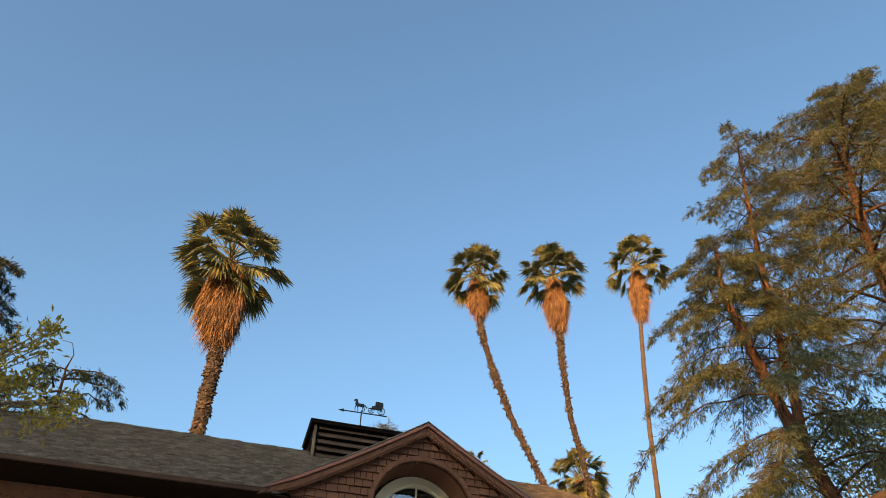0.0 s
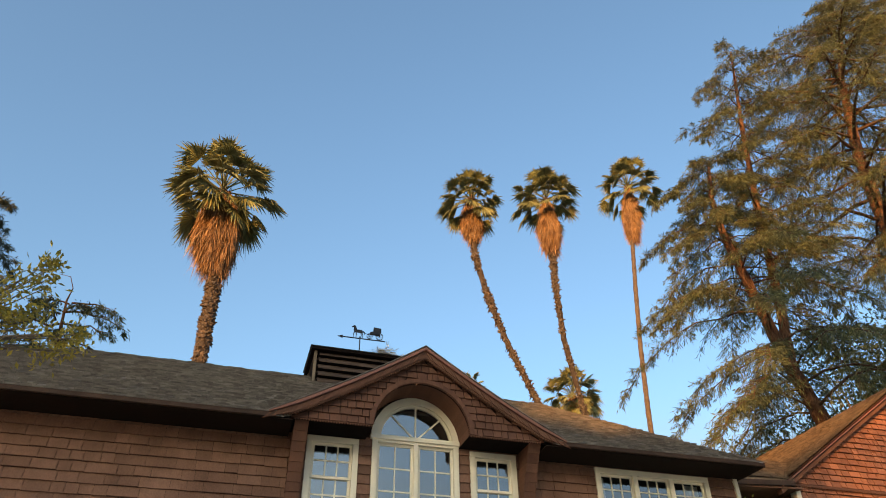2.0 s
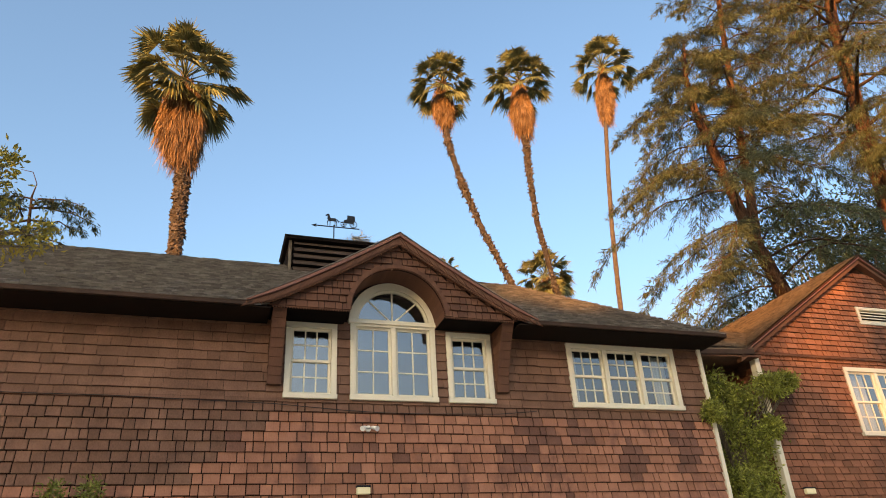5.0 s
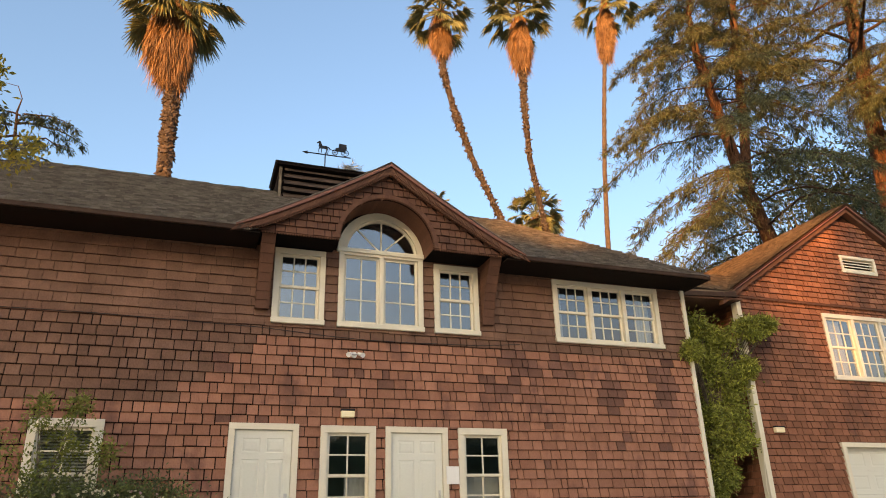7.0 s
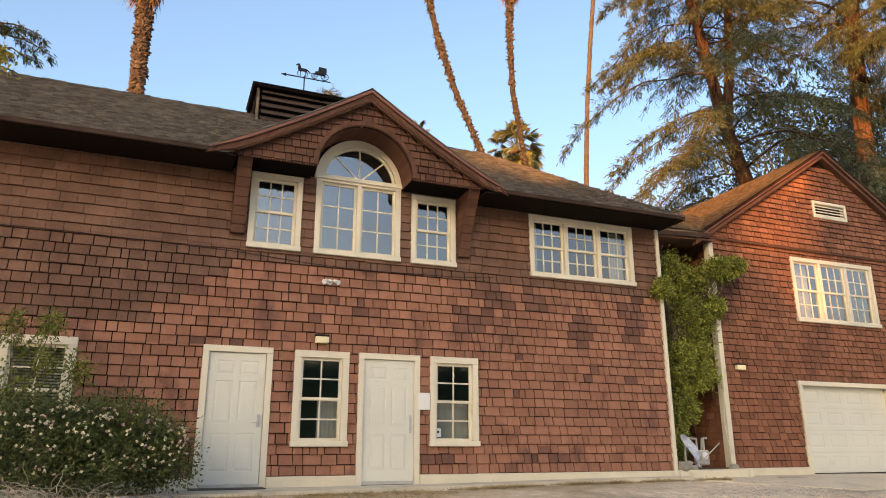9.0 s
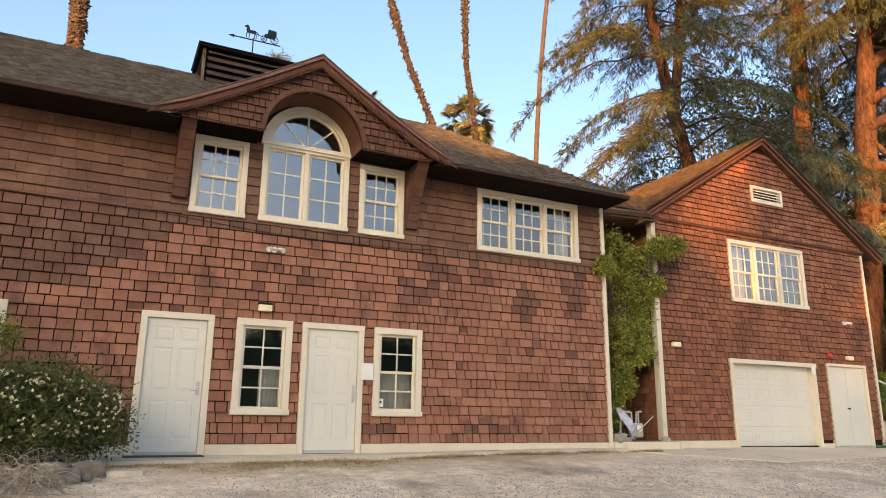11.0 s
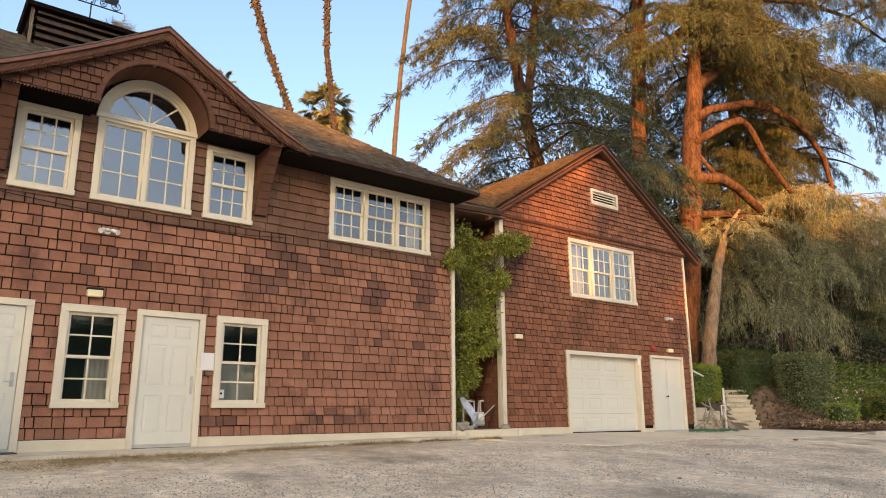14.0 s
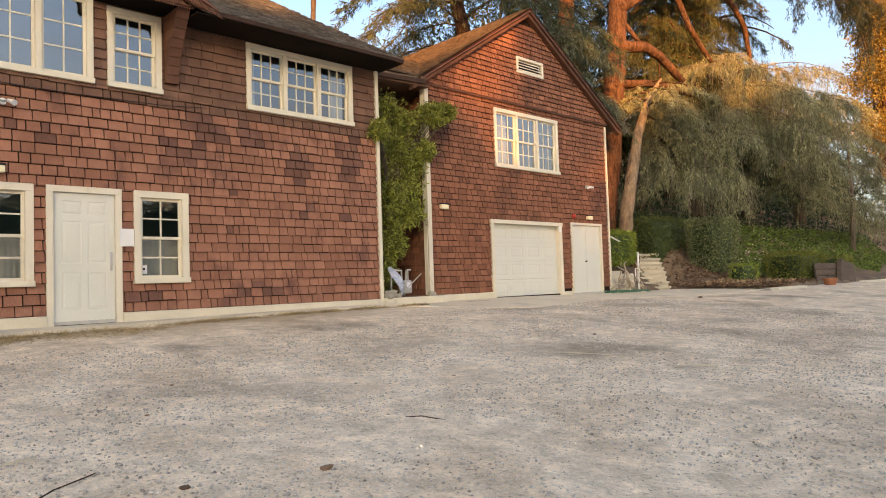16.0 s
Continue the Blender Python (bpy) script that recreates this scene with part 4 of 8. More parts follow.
s.make("dormer_roof", ROOF, dormer)
# a narrow band round the arch
s = Shape()
ring(s, AXC, AZC, AR, AR + 0.075, DY - 0.043, DY + 0.01, 44)
s.make("arch_band", SHINGLE_DORMER, dormer)
# main roof running up to the dormer's feet
def rake_at(z, end):
    a, b = DAX, end
    for _ in range(40):
        m_ = (a + b) / 2
        a, b = (m_, b) if rake(m_) > z else (a, m_)
    return a


xl_, xr_ = rake_at(MZ, DL) + 0.12, rake_at(MZ, DR) - 0.12
lm_ = math.hypot(MY - EAVE_Y, MZ - EAVE_Z)
s = Shape()
for q in (((ML, EAVE_Y, EAVE_Z), (ML + 0.1, EAVE_Y, EAVE_Z), (xl_, MY, MZ), (ML, MY, MZ)), ((MR - 0.1, EAVE_Y, EAVE_Z), (MR, EAVE_Y, EAVE_Z), (MR, MY, MZ), (xr_, MY, MZ))):
    s.slab([(x, y, z - 0.035) for x, y, z in q], 0.03)
s.make("roof_valley", ROOF, roof_main)
roof_tabs("roof_shingles_front", roof_main, ROOF, *FRONT, ML, ML + 0.08, ML, xl_, lm_, seed=15)
roof_tabs("roof_shingles_front", roof_main, ROOF, *FRONT, MR - 0.08, MR, xr_, MR, lm_, seed=17)
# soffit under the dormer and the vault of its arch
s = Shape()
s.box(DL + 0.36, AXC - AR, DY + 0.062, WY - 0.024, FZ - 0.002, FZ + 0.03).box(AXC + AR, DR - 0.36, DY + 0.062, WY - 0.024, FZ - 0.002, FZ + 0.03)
s.make("dormer_soffit", DARK_SHADED, dormer)
s = Shape()
ring(s, AXC, AZC, AR, AR + 0.03, DY + 0.062, WY - 0.024, 40)
s.make("arch_vault", SHINGLE_DORMER, dormer)


# shingled brackets
def bracket(x0, x1):
    top = thing("bracket", "curved shingled bracket under the dormer", "bracket", "structure", "dormer brackets")
    prof = []
    for i in range(9):
        k = i / 8
        prof.append((WY - 0.10 - 0.52 * k ** 1.6, 4.18 + (FZ - 0.006 - 4.18) * k))
    s = Shape().prism_x([(WY - 0.018, 4.18)] + prof + [(WY - 0.018, FZ - 0.006)], x0, x1)
    s.make("bracket_body", SHINGLE_DORMER, top)
    s = Shape()
    for i in range(8):
        (ya, za), (yb, zb) = prof[i], prof[i + 1]
        s.add([(x0 - 0.012, ya - 0.02, za), (x1 + 0.012, ya - 0.02, za), (x1 + 0.012, yb - 0.003, zb), (x0 - 0.012, yb - 0.003, zb), (x0 - 0.012, WY - 0.02, za), (x1 + 0.012, WY - 0.02, za), (x1 + 0.004, WY - 0.02, zb), (x0 - 0.004, WY - 0.02, zb)],
              [(0, 1, 2, 3), (0, 4, 5, 1), (1, 5, 6, 2), (0, 3, 7, 4)])
    s.make("bracket_shingles", SHINGLE_DORMER, top)


bracket(-2.29, -2.085)
bracket(1.85, 2.05)

# ---- cupola and weather vane ----
cup = thing("cupola", "dark brown louvred ventilation cupola on the ridge", "cupola", "structure")
CX0, CX1, CY0, CY1, CZ0, CZ1 = -1.89, 0.06, 11.7, 12.9, 6.95, 7.855
s = Shape()
# near-black body stands for the shade behind the louvres
s.box(CX0 + 0.1, CX1 - 0.1, CY0 + 0.12, CY1 - 0.12, CZ0, CZ1).make("cupola_body", DARK_SHADED, cup)
s = Shape()
for x in (CX0, CX1 - 0.06):
    Shape().box(x, x + 0.06, CY0, CY0 + 0.06, CZ0, CZ1, 0.005).make("corner_post", BARK_GREY, cup)
    Shape().box(x, x + 0.06, CY1 - 0.06, CY1, CZ0, CZ1, 0.005).make("corner_post", BARK_GREY, cup)
for i in range(5):
    z = CZ0 + 0.2 + i * 0.155
    Shape().prism_x([(CY0 + 0.005, z), (CY0 + 0.11, z + 0.11), (CY0 + 0.11, z + 0.14), (CY0 + 0.005, z + 0.03)], CX0 + 0.112, CX1 - 0.112).make("slat", SLAT, cup)
    s = Shape()
    s.add([(CX0 + 0.005, CY0 + 0.112, z), (CX0 + 0.11, CY0 + 0.112, z + 0.11), (CX0 + 0.11, CY1 - 0.112, z + 0.11), (CX0 + 0.005, CY1 - 0.112, z), (CX0 + 0.005, CY0 + 0.112, z + 0.03), (CX0 + 0.11, CY0 + 0.112, z + 0.14), (CX0 + 0.11, CY1 - 0.112, z + 0.14), (CX0 + 0.005, CY1 - 0.112, z + 0.03)],
          [(0, 1, 2, 3), (4, 7, 6, 5), (0, 3, 7, 4), (0, 4, 5, 1)])
    s.make("slat", SLAT, cup)
s = Shape()
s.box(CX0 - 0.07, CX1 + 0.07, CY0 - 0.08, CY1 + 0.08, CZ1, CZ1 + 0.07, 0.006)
s.make("cupola_cornice", DARK_SHADED, cup)
cxm, cym = (CX0 + CX1) / 2, (CY0 + CY1) / 2
s = Shape()
s.add([(CX0 - 0.1, CY0 - 0.11, CZ1 + 0.072), (CX1 + 0.1, CY0 - 0.11, CZ1 + 0.072), (CX1 + 0.1, CY1 + 0.11, CZ1 + 0.072), (CX0 - 0.1, CY1 + 0.11, CZ1 + 0.072), (CX0 + 0.5, cym, CZ1 + 0.24), (CX1 - 0.5, cym, CZ1 + 0.24)],
      [(0, 1, 5, 4), (1, 2, 5), (2, 3, 4, 5), (3, 0, 4), (3, 2, 1, 0)])
s.make("cupola_roof", ROOF, cup)

vane = thing("weather_vane", "black iron weather vane with horse and carriage", "weather vane")
VX, VY = -0.845, 12.3
s = Shape()
s.tube([(VX, VY, CZ1 + 0.2), (VX, VY, 8.66)], 0.014, 8)
s.make("pole", METAL_DARK, vane)
s = Shape()
s.tube([(-1.275, VY, 8.605), (-0.26, VY, 8.615)], 0.014, 6)
s.prism([(-1.365, 8.604), (-1.245, 8.646), (-1.245, 8.566)], VY - 0.006, VY + 0.006)
s.make("arrow", METAL_DARK, vane)
s = Shape()  # horse: body, neck, head, legs, tail
hx, hz = -0.895, 8.63
s.prism([(hx - 0.09, hz + 0.13), (hx + 0.09, hz + 0.125), (hx + 0.11, hz + 0.17), (hx + 0.08, hz + 0.2), (hx - 0.05, hz + 0.2), (hx - 0.1, hz + 0.19)], VY - 0.012, VY + 0.012)
s.prism([(hx - 0.11, hz + 0.17), (hx - 0.03, hz + 0.2), (hx - 0.06, hz + 0.29), (hx - 0.09, hz + 0.31), (hx - 0.15, hz + 0.265), (hx - 0.14, hz + 0.25), (hx - 0.10, hz + 0.255)], VY - 0.01, VY + 0.01)
for dx, b in ((-0.085, -0.05), (-0.05, 0.03), (0.065, 0.03), (0.09, 0.06)):
    s.tube([(hx + dx, VY, hz + 0.14), (hx + dx + b * 0.4, VY, hz + 0.075), (hx + dx + b * 0.2, VY, hz + 0.005)], [0.014, 0.009, 0.008], 5)
s.tube([(hx + 0.11, VY, hz + 0.18), (hx + 0.15, VY, hz + 0.14), (hx + 0.155, VY, hz + 0.09)], [0.012, 0.012, 0.004], 5)
s.make("horse", METAL_DARK, vane)
s = Shape()  # carriage: cabin, shafts and two spoked wheels
bx = -0.515
s.prism([(bx - 0.1, hz + 0.12), (bx + 0.13, hz + 0.12), (bx + 0.16, hz + 0.2), (bx + 0.15, hz + 0.3), (bx - 0.02, hz + 0.31), (bx - 0.03, hz + 0.2), (bx - 0.1, hz + 0.18)], VY - 0.02, VY + 0.02)
s.tube([(hx + 0.05, VY, hz + 0.15), (bx - 0.12, VY, hz + 0.11), (bx + 0.14, VY, hz + 0.11)], 0.007, 5)
for wx, r in ((bx - 0.11, 0.07), (bx + 0.12, 0.09)):
    ring(s, wx, hz + r + 0.002, r - 0.012, r, VY - 0.008, VY + 0.008, 16, 0, 2 * math.pi)
    for k in range(4):
        a = math.pi * k / 4
        s.tube([(wx + r * math.cos(a), VY, hz + r + r * math.sin(a)), (wx - r * math.cos(a), VY, hz + r - r * math.sin(a))], 0.004, 4)
s.make("carriage", METAL_DARK, vane)
nest_n = 900
nest_x = rng.normal(-0.32, 0.2, nest_n)
nest_c = np.stack([nest_x, rng.uniform(11.75, 12.35, nest_n), CZ1 + 0.12 + rng.uniform(0, 0.2, nest_n) * np.exp(-((nest_x + 0.32) / 0.3) ** 2)], 1)
nest = leaves("twig_nest", nest_c, np.stack([rng.normal(size=nest_n), rng.normal(size=nest_n) * 0.5, rng.normal(size=nest_n) * 0.22], 1), 0.2, 0.012, TWIG)
tagged(nest, "untidy nest of dry twigs on the cupola roof", "nest", kind="stuff")

# ---- carriage wing ----
B_HOLES = [inset(h, 0.05) for h in (BW, GAR, DD, VENT)]
B_CLAD_HOLES = [inset(h, 0.006) for h in (BW, GAR, DD, VENT)]
BAX, BAZ = 12.32, 8.185
BEL, BER, BEZ = 7.92, 16.70, 5.375


def b_lim(z):
    """Ends of the wing's gable face at a height."""
    k = (BAZ - 0.2 - z) / (BAZ - BEZ)
    return BAX - (BAX - BEL) * k, BAX + (BER - BAX) * k


s = Shape()
holed(s, BX0, BX1, BY + 0.012, BY + 0.18, 0.0, 5.42, B_HOLES)
wall_wing = s.make("wall_wing", WALL_CORE)
tagged(wall_wing, "carriage wing wall in red-brown shingles, sunlit high up", "wall", kind="structure")
s = Shape()
xl, xr = b_lim(5.42)
holed(s, VENT[0] + 0.05, VENT[1] - 0.05, BY - 0.03, BY + 0.1, 5.42, b_lim(0)[0] * 0 + 6.9, [inset(VENT, 0.05)])
s.prism([(max(xl, BX0 - 0.3), 5.42), (VENT[0] + 0.05, 5.42), (VENT[0] + 0.05, BAZ - 0.22 - (BAX - VENT[0]) * 0.645), (max(xl, BX0 - 0.3), 5.5)], BY - 0.03, BY + 0.1)
s.prism([(VENT[1] - 0.05, 5.42), (min(xr, BX1 + 0.1), 5.42), (min(xr, BX1 + 0.1), 5.45), (VENT[1] - 0.05, BAZ - 0.26 - (VENT[1] - BAX) * 0.66)], BY - 0.03, BY + 0.1)
s.prism([(VENT[0] + 0.05, 6.9), (VENT[1] - 0.05, 6.9), (VENT[1] - 0.05, 7.4), (BAX, BAZ - 0.23), (VENT[0] + 0.05, BAZ - 0.52)], BY - 0.03, BY + 0.1)
s.make("gable_wall", WALL_CORE, wall_wing)


def b_spans(lo, hi):
    a, b = b_lim(lo)
    c, d = b_lim(hi)
    return [(max(a, BX0 - 0.25), min(b, BX1 + 0.12), max(c, BX0 - 0.25), min(d, BX1 + 0.12))]


single_b = []
clad("wing_shingles", wall_wing, SHINGLE_B, shingle_rows(0.28, 0.28 + 0.1475 * 35, 0.1475, lambda a, b: [(BX0, BX1, BX0, BX1)], B_CLAD_HOLES, 41), BY, lambda q: 8.3 < q[0] < 12.4 and q[4] < 3.6 and len(single_b) < 300, single_b)
clad("gable_shingles", wall_wing, SHINGLE_B, shingle_rows(5.44, 7.82, 0.136, b_spans, B_CLAD_HOLES, 42), BY - 0.042)
s = Shape()
s.box(BX0 - 0.12, BX1 + 0.1, BY - 0.075, BY - 0.02, 5.405, 5.445)
teeth(s, [(BX0 - 0.1, 5.405), (BX1 + 0.08, 5.405)], BY - 0.07, BY - 0.05, 0.03)
s.make("belt_course", SHINGLE_DORMER, wall_wing)
window("window_8", "cream triple window of the wing catching warm sunlight", BW, BY, 3, (2, 2), units=3, glass=GLASS_BRIGHT)
# gable vent
vent = thing("vent_1", "cream framed louvred gable vent", "vent", "structure")
s = Shape()
x0, x1, z0, z1 = VENT
s.box(x0, x1, BY - 0.085, BY + 0.05, z0, z0 + 0.075, 0.004).box(x0, x1, BY - 0.085, BY + 0.05, z1 - 0.075, z1, 0.004)
s.box(x0, x0 + 0.075, BY - 0.085, BY + 0.05, z0 + 0.077, z1 - 0.077).box(x1 - 0.075, x1, BY - 0.085, BY + 0.05, z0 + 0.077, z1 - 0.077)
s.make("vent_frame", TRIM, vent)
for i in range(4):
    z = z0 + 0.085 + i * 0.075
    Shape().prism_x([(BY - 0.06, z), (BY + 0.0, z + 0.05), (BY + 0.0, z + 0.062), (BY - 0.06, z + 0.012)], x0 + 0.077, x1 - 0.077).make("slat", TRIM, vent)
# garage door
gar = thing("door_3", "closed pale panelled garage door with cream frame", "garage door", "structure")
x0, x1, z0, z1 = GAR
s = Shape()
s.box(x0, x0 + 0.11, BY - 0.06, BY + 0.2, z0, z1 - 0.1, 0.004).box(x1 - 0.11, x1, BY - 0.06, BY + 0.2, z0, z1 - 0.1, 0.004).box(x0 - 0.02, x1 + 0.02, BY - 0.07, BY + 0.2, z1 - 0.1, z1, 0.004)
s.make("door_frame", TRIM, gar)
ga, gb, gp, gq = x0 + 0.115, x1 - 0.115, z0 + 0.01, z1 - 0.105
for i in range(4):
    zz0, zz1 = gp + (gq - gp) * i / 4 + 0.0015, gp + (gq - gp) * (i + 1) / 4 - 0.0015
    s = Shape()
    yy = BY + 0.10
    cells = 4
    wv = (gb - ga) / cells
    holes = [(ga + wv * k + 0.09, ga + wv * (k + 1) - 0.09, zz0 + 0.09, zz1 - 0.09) for k in range(cells)]
    holed(s, ga, gb, yy, yy + 0.02, zz0, zz1, holes)
    s.box(ga, gb, yy + 0.021, yy + 0.04, zz0, zz1)
    for a, b, c, d in holes:
        k = 0.03
        s.add([(a, yy, c), (b, yy, c), (b, yy, d), (a, yy, d), (a + k, yy + 0.007, c + k), (b - k, yy + 0.007, c + k), (b - k, yy + 0.007, d - k), (a + k, yy + 0.007, d - k),
               (a + 2 * k, yy + 0.002, c + 2 * k), (b - 2 * k, yy + 0.002, c + 2 * k), (b - 2 * k, yy + 0.002, d - 2 * k), (a + 2 * k, yy + 0.002, d - 2 * k)],
              [f for j in range(4) for f in ((j, (j + 1) % 4, (j + 1) % 4 + 4, j + 4), (j + 4, (j + 1) % 4 + 4, (j + 1) % 4 + 8, j + 8))] + [(8, 9, 10, 11)])
    s.make("door_section", DOOR, gar)
# double door
dd = thing("door_4", "closed pale flush double doors with dark knob", "door", "structure")
x0, x1, z0, z1 = DD
s = Shape()
s.box(x0, x0 + 0.07, BY - 0.058, BY + 0.16, z0, z1 - 0.07, 0.003).box(x1 - 0.07, x1, BY - 0.058, BY + 0.16, z0, z1 - 0.07, 0.003).box(x0, x1, BY - 0.062, BY + 0.16, z1 - 0.07, z1, 0.003)
s.make("door_frame", TRIM, dd)
m = (x0 + x1) / 2
for a, b in ((x0 + 0.074, m - 0.003), (m + 0.003, x1 - 0.074)):
    Shape().box(a, b, BY + 0.005, BY + 0.05, z0 + 0.02, z1 - 0.075, 0.004).make("door_leaf", DOOR, dd)
s = Shape()
s.tube([(m - 0.07, BY + 0.005, 1.08), (m - 0.07, BY - 0.03, 1.08), (m - 0.07, BY - 0.05, 1.08), (m - 0.07, BY - 0.065, 1.08)], [0.015, 0.012, 0.03, 0.02], 10)
s.make("door_knob", METAL_DARK, dd)
Shape().box(x0, x1, BY - 0.06, BY + 0.1, z0 - 0.05, z0 + 0.018).make("threshold", PIPE, dd)
# wing side and back walls, rooms
s = Shape()
s.box(BX0, BX0 + 0.18, BY + 0.19, 17.0, 0.0, 5.4)
wall_ww = tagged(s.make("wall_wing_west", SHINGLE_OLD), "shaded shingled side wall", "wall", kind="structure")
rw_ = random.Random(77)
for i in range(34):
    lo, y_ = 0.28 + i * 0.1475, BY + 0.13
    while y_ < 12.0:
        w_ = rw_.choice(WIDTHS)
        Shape().prism([(BX0 - 0.034 * rw_.uniform(0.8, 1.2), lo + 0.01), (BX0 - 0.004, lo + 0.1475), (BX0 - 0.001, lo + 0.1475), (BX0 - 0.001, lo + 0.01)], y_, min(y_ + w_ - 0.014, 12.0)).make("shingle", SHINGLE_B, wall_ww)
        y_ += w_
s = Shape()
s.box(BX1 - 0.18, BX1, BY + 0.19, 17.0, 0.0, 5.4)
tagged(s.make("wall_wing_east", SHINGLE_OLD), "shingled side wall", "wall", kind="structure")
s = Shape()
s.box(BX0, BX1, 17.01, 17.2, 0.0, 7.0)
tagged(s.make("wall_wing_back", SHINGLE_OLD), "plain shingled back wall", "wall", kind="structure")
s = Shape()
s.box(BX0 + 0.2, BX1 - 0.2, BY + 0.19, 17.0, 2.75, 2.95).box(BX0 + 0.2, BX1 - 0.2, BY + 0.19, 17.0, 5.36, 5.4).box(BX0 + 0.2, BX1 - 0.2, 13.0, 13.1, 2.96, 5.35)
tagged(s.make("wing_floors", ROOM), "plain dim indoor floor and partition", "floor", kind="structure")
# wing corner boards
s = Shape()
s.box(BX0 - 0.075, BX0 + 0.05, BY - 0.06, BY + 0.12, 0.3, 5.36, 0.004)
tagged(s.make("trim", TRIM), "weathered cream corner board", "trim", kind="structure")
s = Shape()
s.box(BX1 - 0.01, BX1 + 0.05, BY - 0.06, BY + 0.12, 0.3, 5.36, 0.004)
tagged(s.make("trim", TRIM), "weathered cream corner board", "trim", kind="structure")
# wing roof
roof_wing = thing("roof_wing", "tan-brown asphalt shingle gable roof in low sun", "roof", "structure")
RBY = 17.4
FY = BY - 0.27
s = Shape()
s.slab([(BEL, FY, BEZ - 0.03), (BAX, FY, BAZ - 0.03), (BAX, RBY, BAZ - 0.03), (BEL, RBY, BEZ - 0.03)], 0.03)
s.slab([(BER, FY, BEZ - 0.03), (BAX, FY, BAZ - 0.03), (BAX, RBY, BAZ - 0.03), (BER, RBY, BEZ - 0.03)], 0.03)
s.make("roof_deck", ROOF_B, roof_wing)
lw = math.hypot(BAX - BEL, BAZ - BEZ)
lw2 = math.hypot(BER - BAX, BAZ - BEZ)
roof_tabs("roof_shingles_west", roof_wing, ROOF_B, (BEL, 0, BEZ + 0.002), (0, 1, 0), (BAX - BEL, 0, BAZ - BEZ), FY - 0.02, RBY, FY - 0.02, RBY, lw, seed=51)
roof_tabs("roof_shingles_east", roof_wing, ROOF_B, (BER, 0, BEZ + 0.002), (0, 1, 0), (BAX - BER, 0, BAZ - BEZ), FY - 0.02, RBY, FY - 0.02, RBY, lw2, seed=52)
s, s2 = Shape(), Shape()
for xe in (BEL, BER):
    for i in range(12):
        xa, xb = xe + (BAX - xe) * i / 12, xe + (BAX - xe) * (i + 1) / 12
        za, zb = BEZ + (BAZ - BEZ) * i / 12, BEZ + (BAZ - BEZ) * (i + 1) / 12
        s.prism([(xa, za - 0.095), (xb, zb - 0.095), (xb, zb - 0.03), (xa, za - 0.03)], FY - 0.0, FY + 0.05)
        s2.prism([(xa, za - 0.22), (xb, zb - 0.22), (xb, zb - 0.125), (xa, za - 0.125)], FY + 0.06, BY - 0.05)
s.make("rake_board", FASCIA, roof_wing)
s2.make("rake_band", SHINGLE_DORMER, roof_wing)
# link roof and the recess between the two
roof_link = thing("roof_link", "small shingled link roof between the two wings", "roof", "structure")
LY, LZ = 10.35, 5.46
s = Shape()
s.slab([(AX1 + 0.1, LY, LZ), (BEL + 0.35, LY, LZ), (BEL + 1.6, LY + 1.3, LZ + 0.87), (AX1 - 1.3, LY + 1.3, LZ + 0.87)], 0.05)
s.slab([(AX1 - 1.3, LY + 1.3, LZ + 0.87), (BEL + 1.6, LY + 1.3, LZ + 0.87), (BEL + 0.35, LY + 2.6, LZ), (AX1 + 0.1, LY + 2.6, LZ)], 0.05)
s.make("roof_deck", ROOF_B, roof_link)
roof_tabs("roof_shingles", roof_link, ROOF_B, (0, LY - 0.02, LZ - 0.008), (1, 0, 0), (0, 1.3, 0.87), AX1 + 0.1, BEL + 0.3, AX1 - 1.2, BEL + 1.55, math.hypot(1.3, 0.87), seed=61)
s = Shape()
s.box(AX1 + 0.24, BEL + 0.33, LY - 0.03, LY + 0.02, LZ - 0.14, LZ - 0.035)
s.make("fascia", EAVE_PAINT, roof_link)
s = Shape()
s.box(AX1 + 0.02, BX0 - 0.02, 12.0, 12.15, 0.0, 5.4).box(AX1 + 0.02, BX0 - 0.02, LY + 0.03, 12.0, 5.28, 5.32)
tagged(s.make("wall_link", SHINGLE_OLD), "dark recessed wall between the wings", "wall", kind="structure")
clad("link_shingles", bpy.data.objects["wall_link"], SHINGLE_OLD, shingle_rows(0.2, 5.2, COURSE, lambda a, b: [(AX1 + 0.02, BX0 - 0.02, AX1 + 0.02, BX0 - 0.02)], [], 71), 12.0)
# wing plinth, kerb, walk and apron
plinth_b = thing("kerb", "cream painted concrete kerb and wing plinth", "kerb", "structure")
Shape().box(AX1 + 0.085, BX0 - 0.205, WY - 0.09, WY + 0.1, -0.2, 0.285, 0.012).make("kerb_length", PLINTH, plinth_b, sunk=False)
Shape().box(BX0 - 0.095, GAR[0] - 0.005, BY - 0.11, BY + 0.1, -0.2, 0.285, 0.012).make("kerb_length", PLINTH, plinth_b, sunk=False)
Shape().box(BX0 - 0.2, BX0 - 0.097, WY - 0.09, BY + 0.1, -0.2, 0.285, 0.012).make("kerb_length", PLINTH, plinth_b, sunk=False)
Shape().box(GAR[1] + 0.005, DD[0] - 0.005, BY - 0.03, BY + 0.1, -0.2, 0.2).make("kerb_length", PLINTH, plinth_b, sunk=False)

# ---- palms ----
before_grove = set(bpy.data.objects)


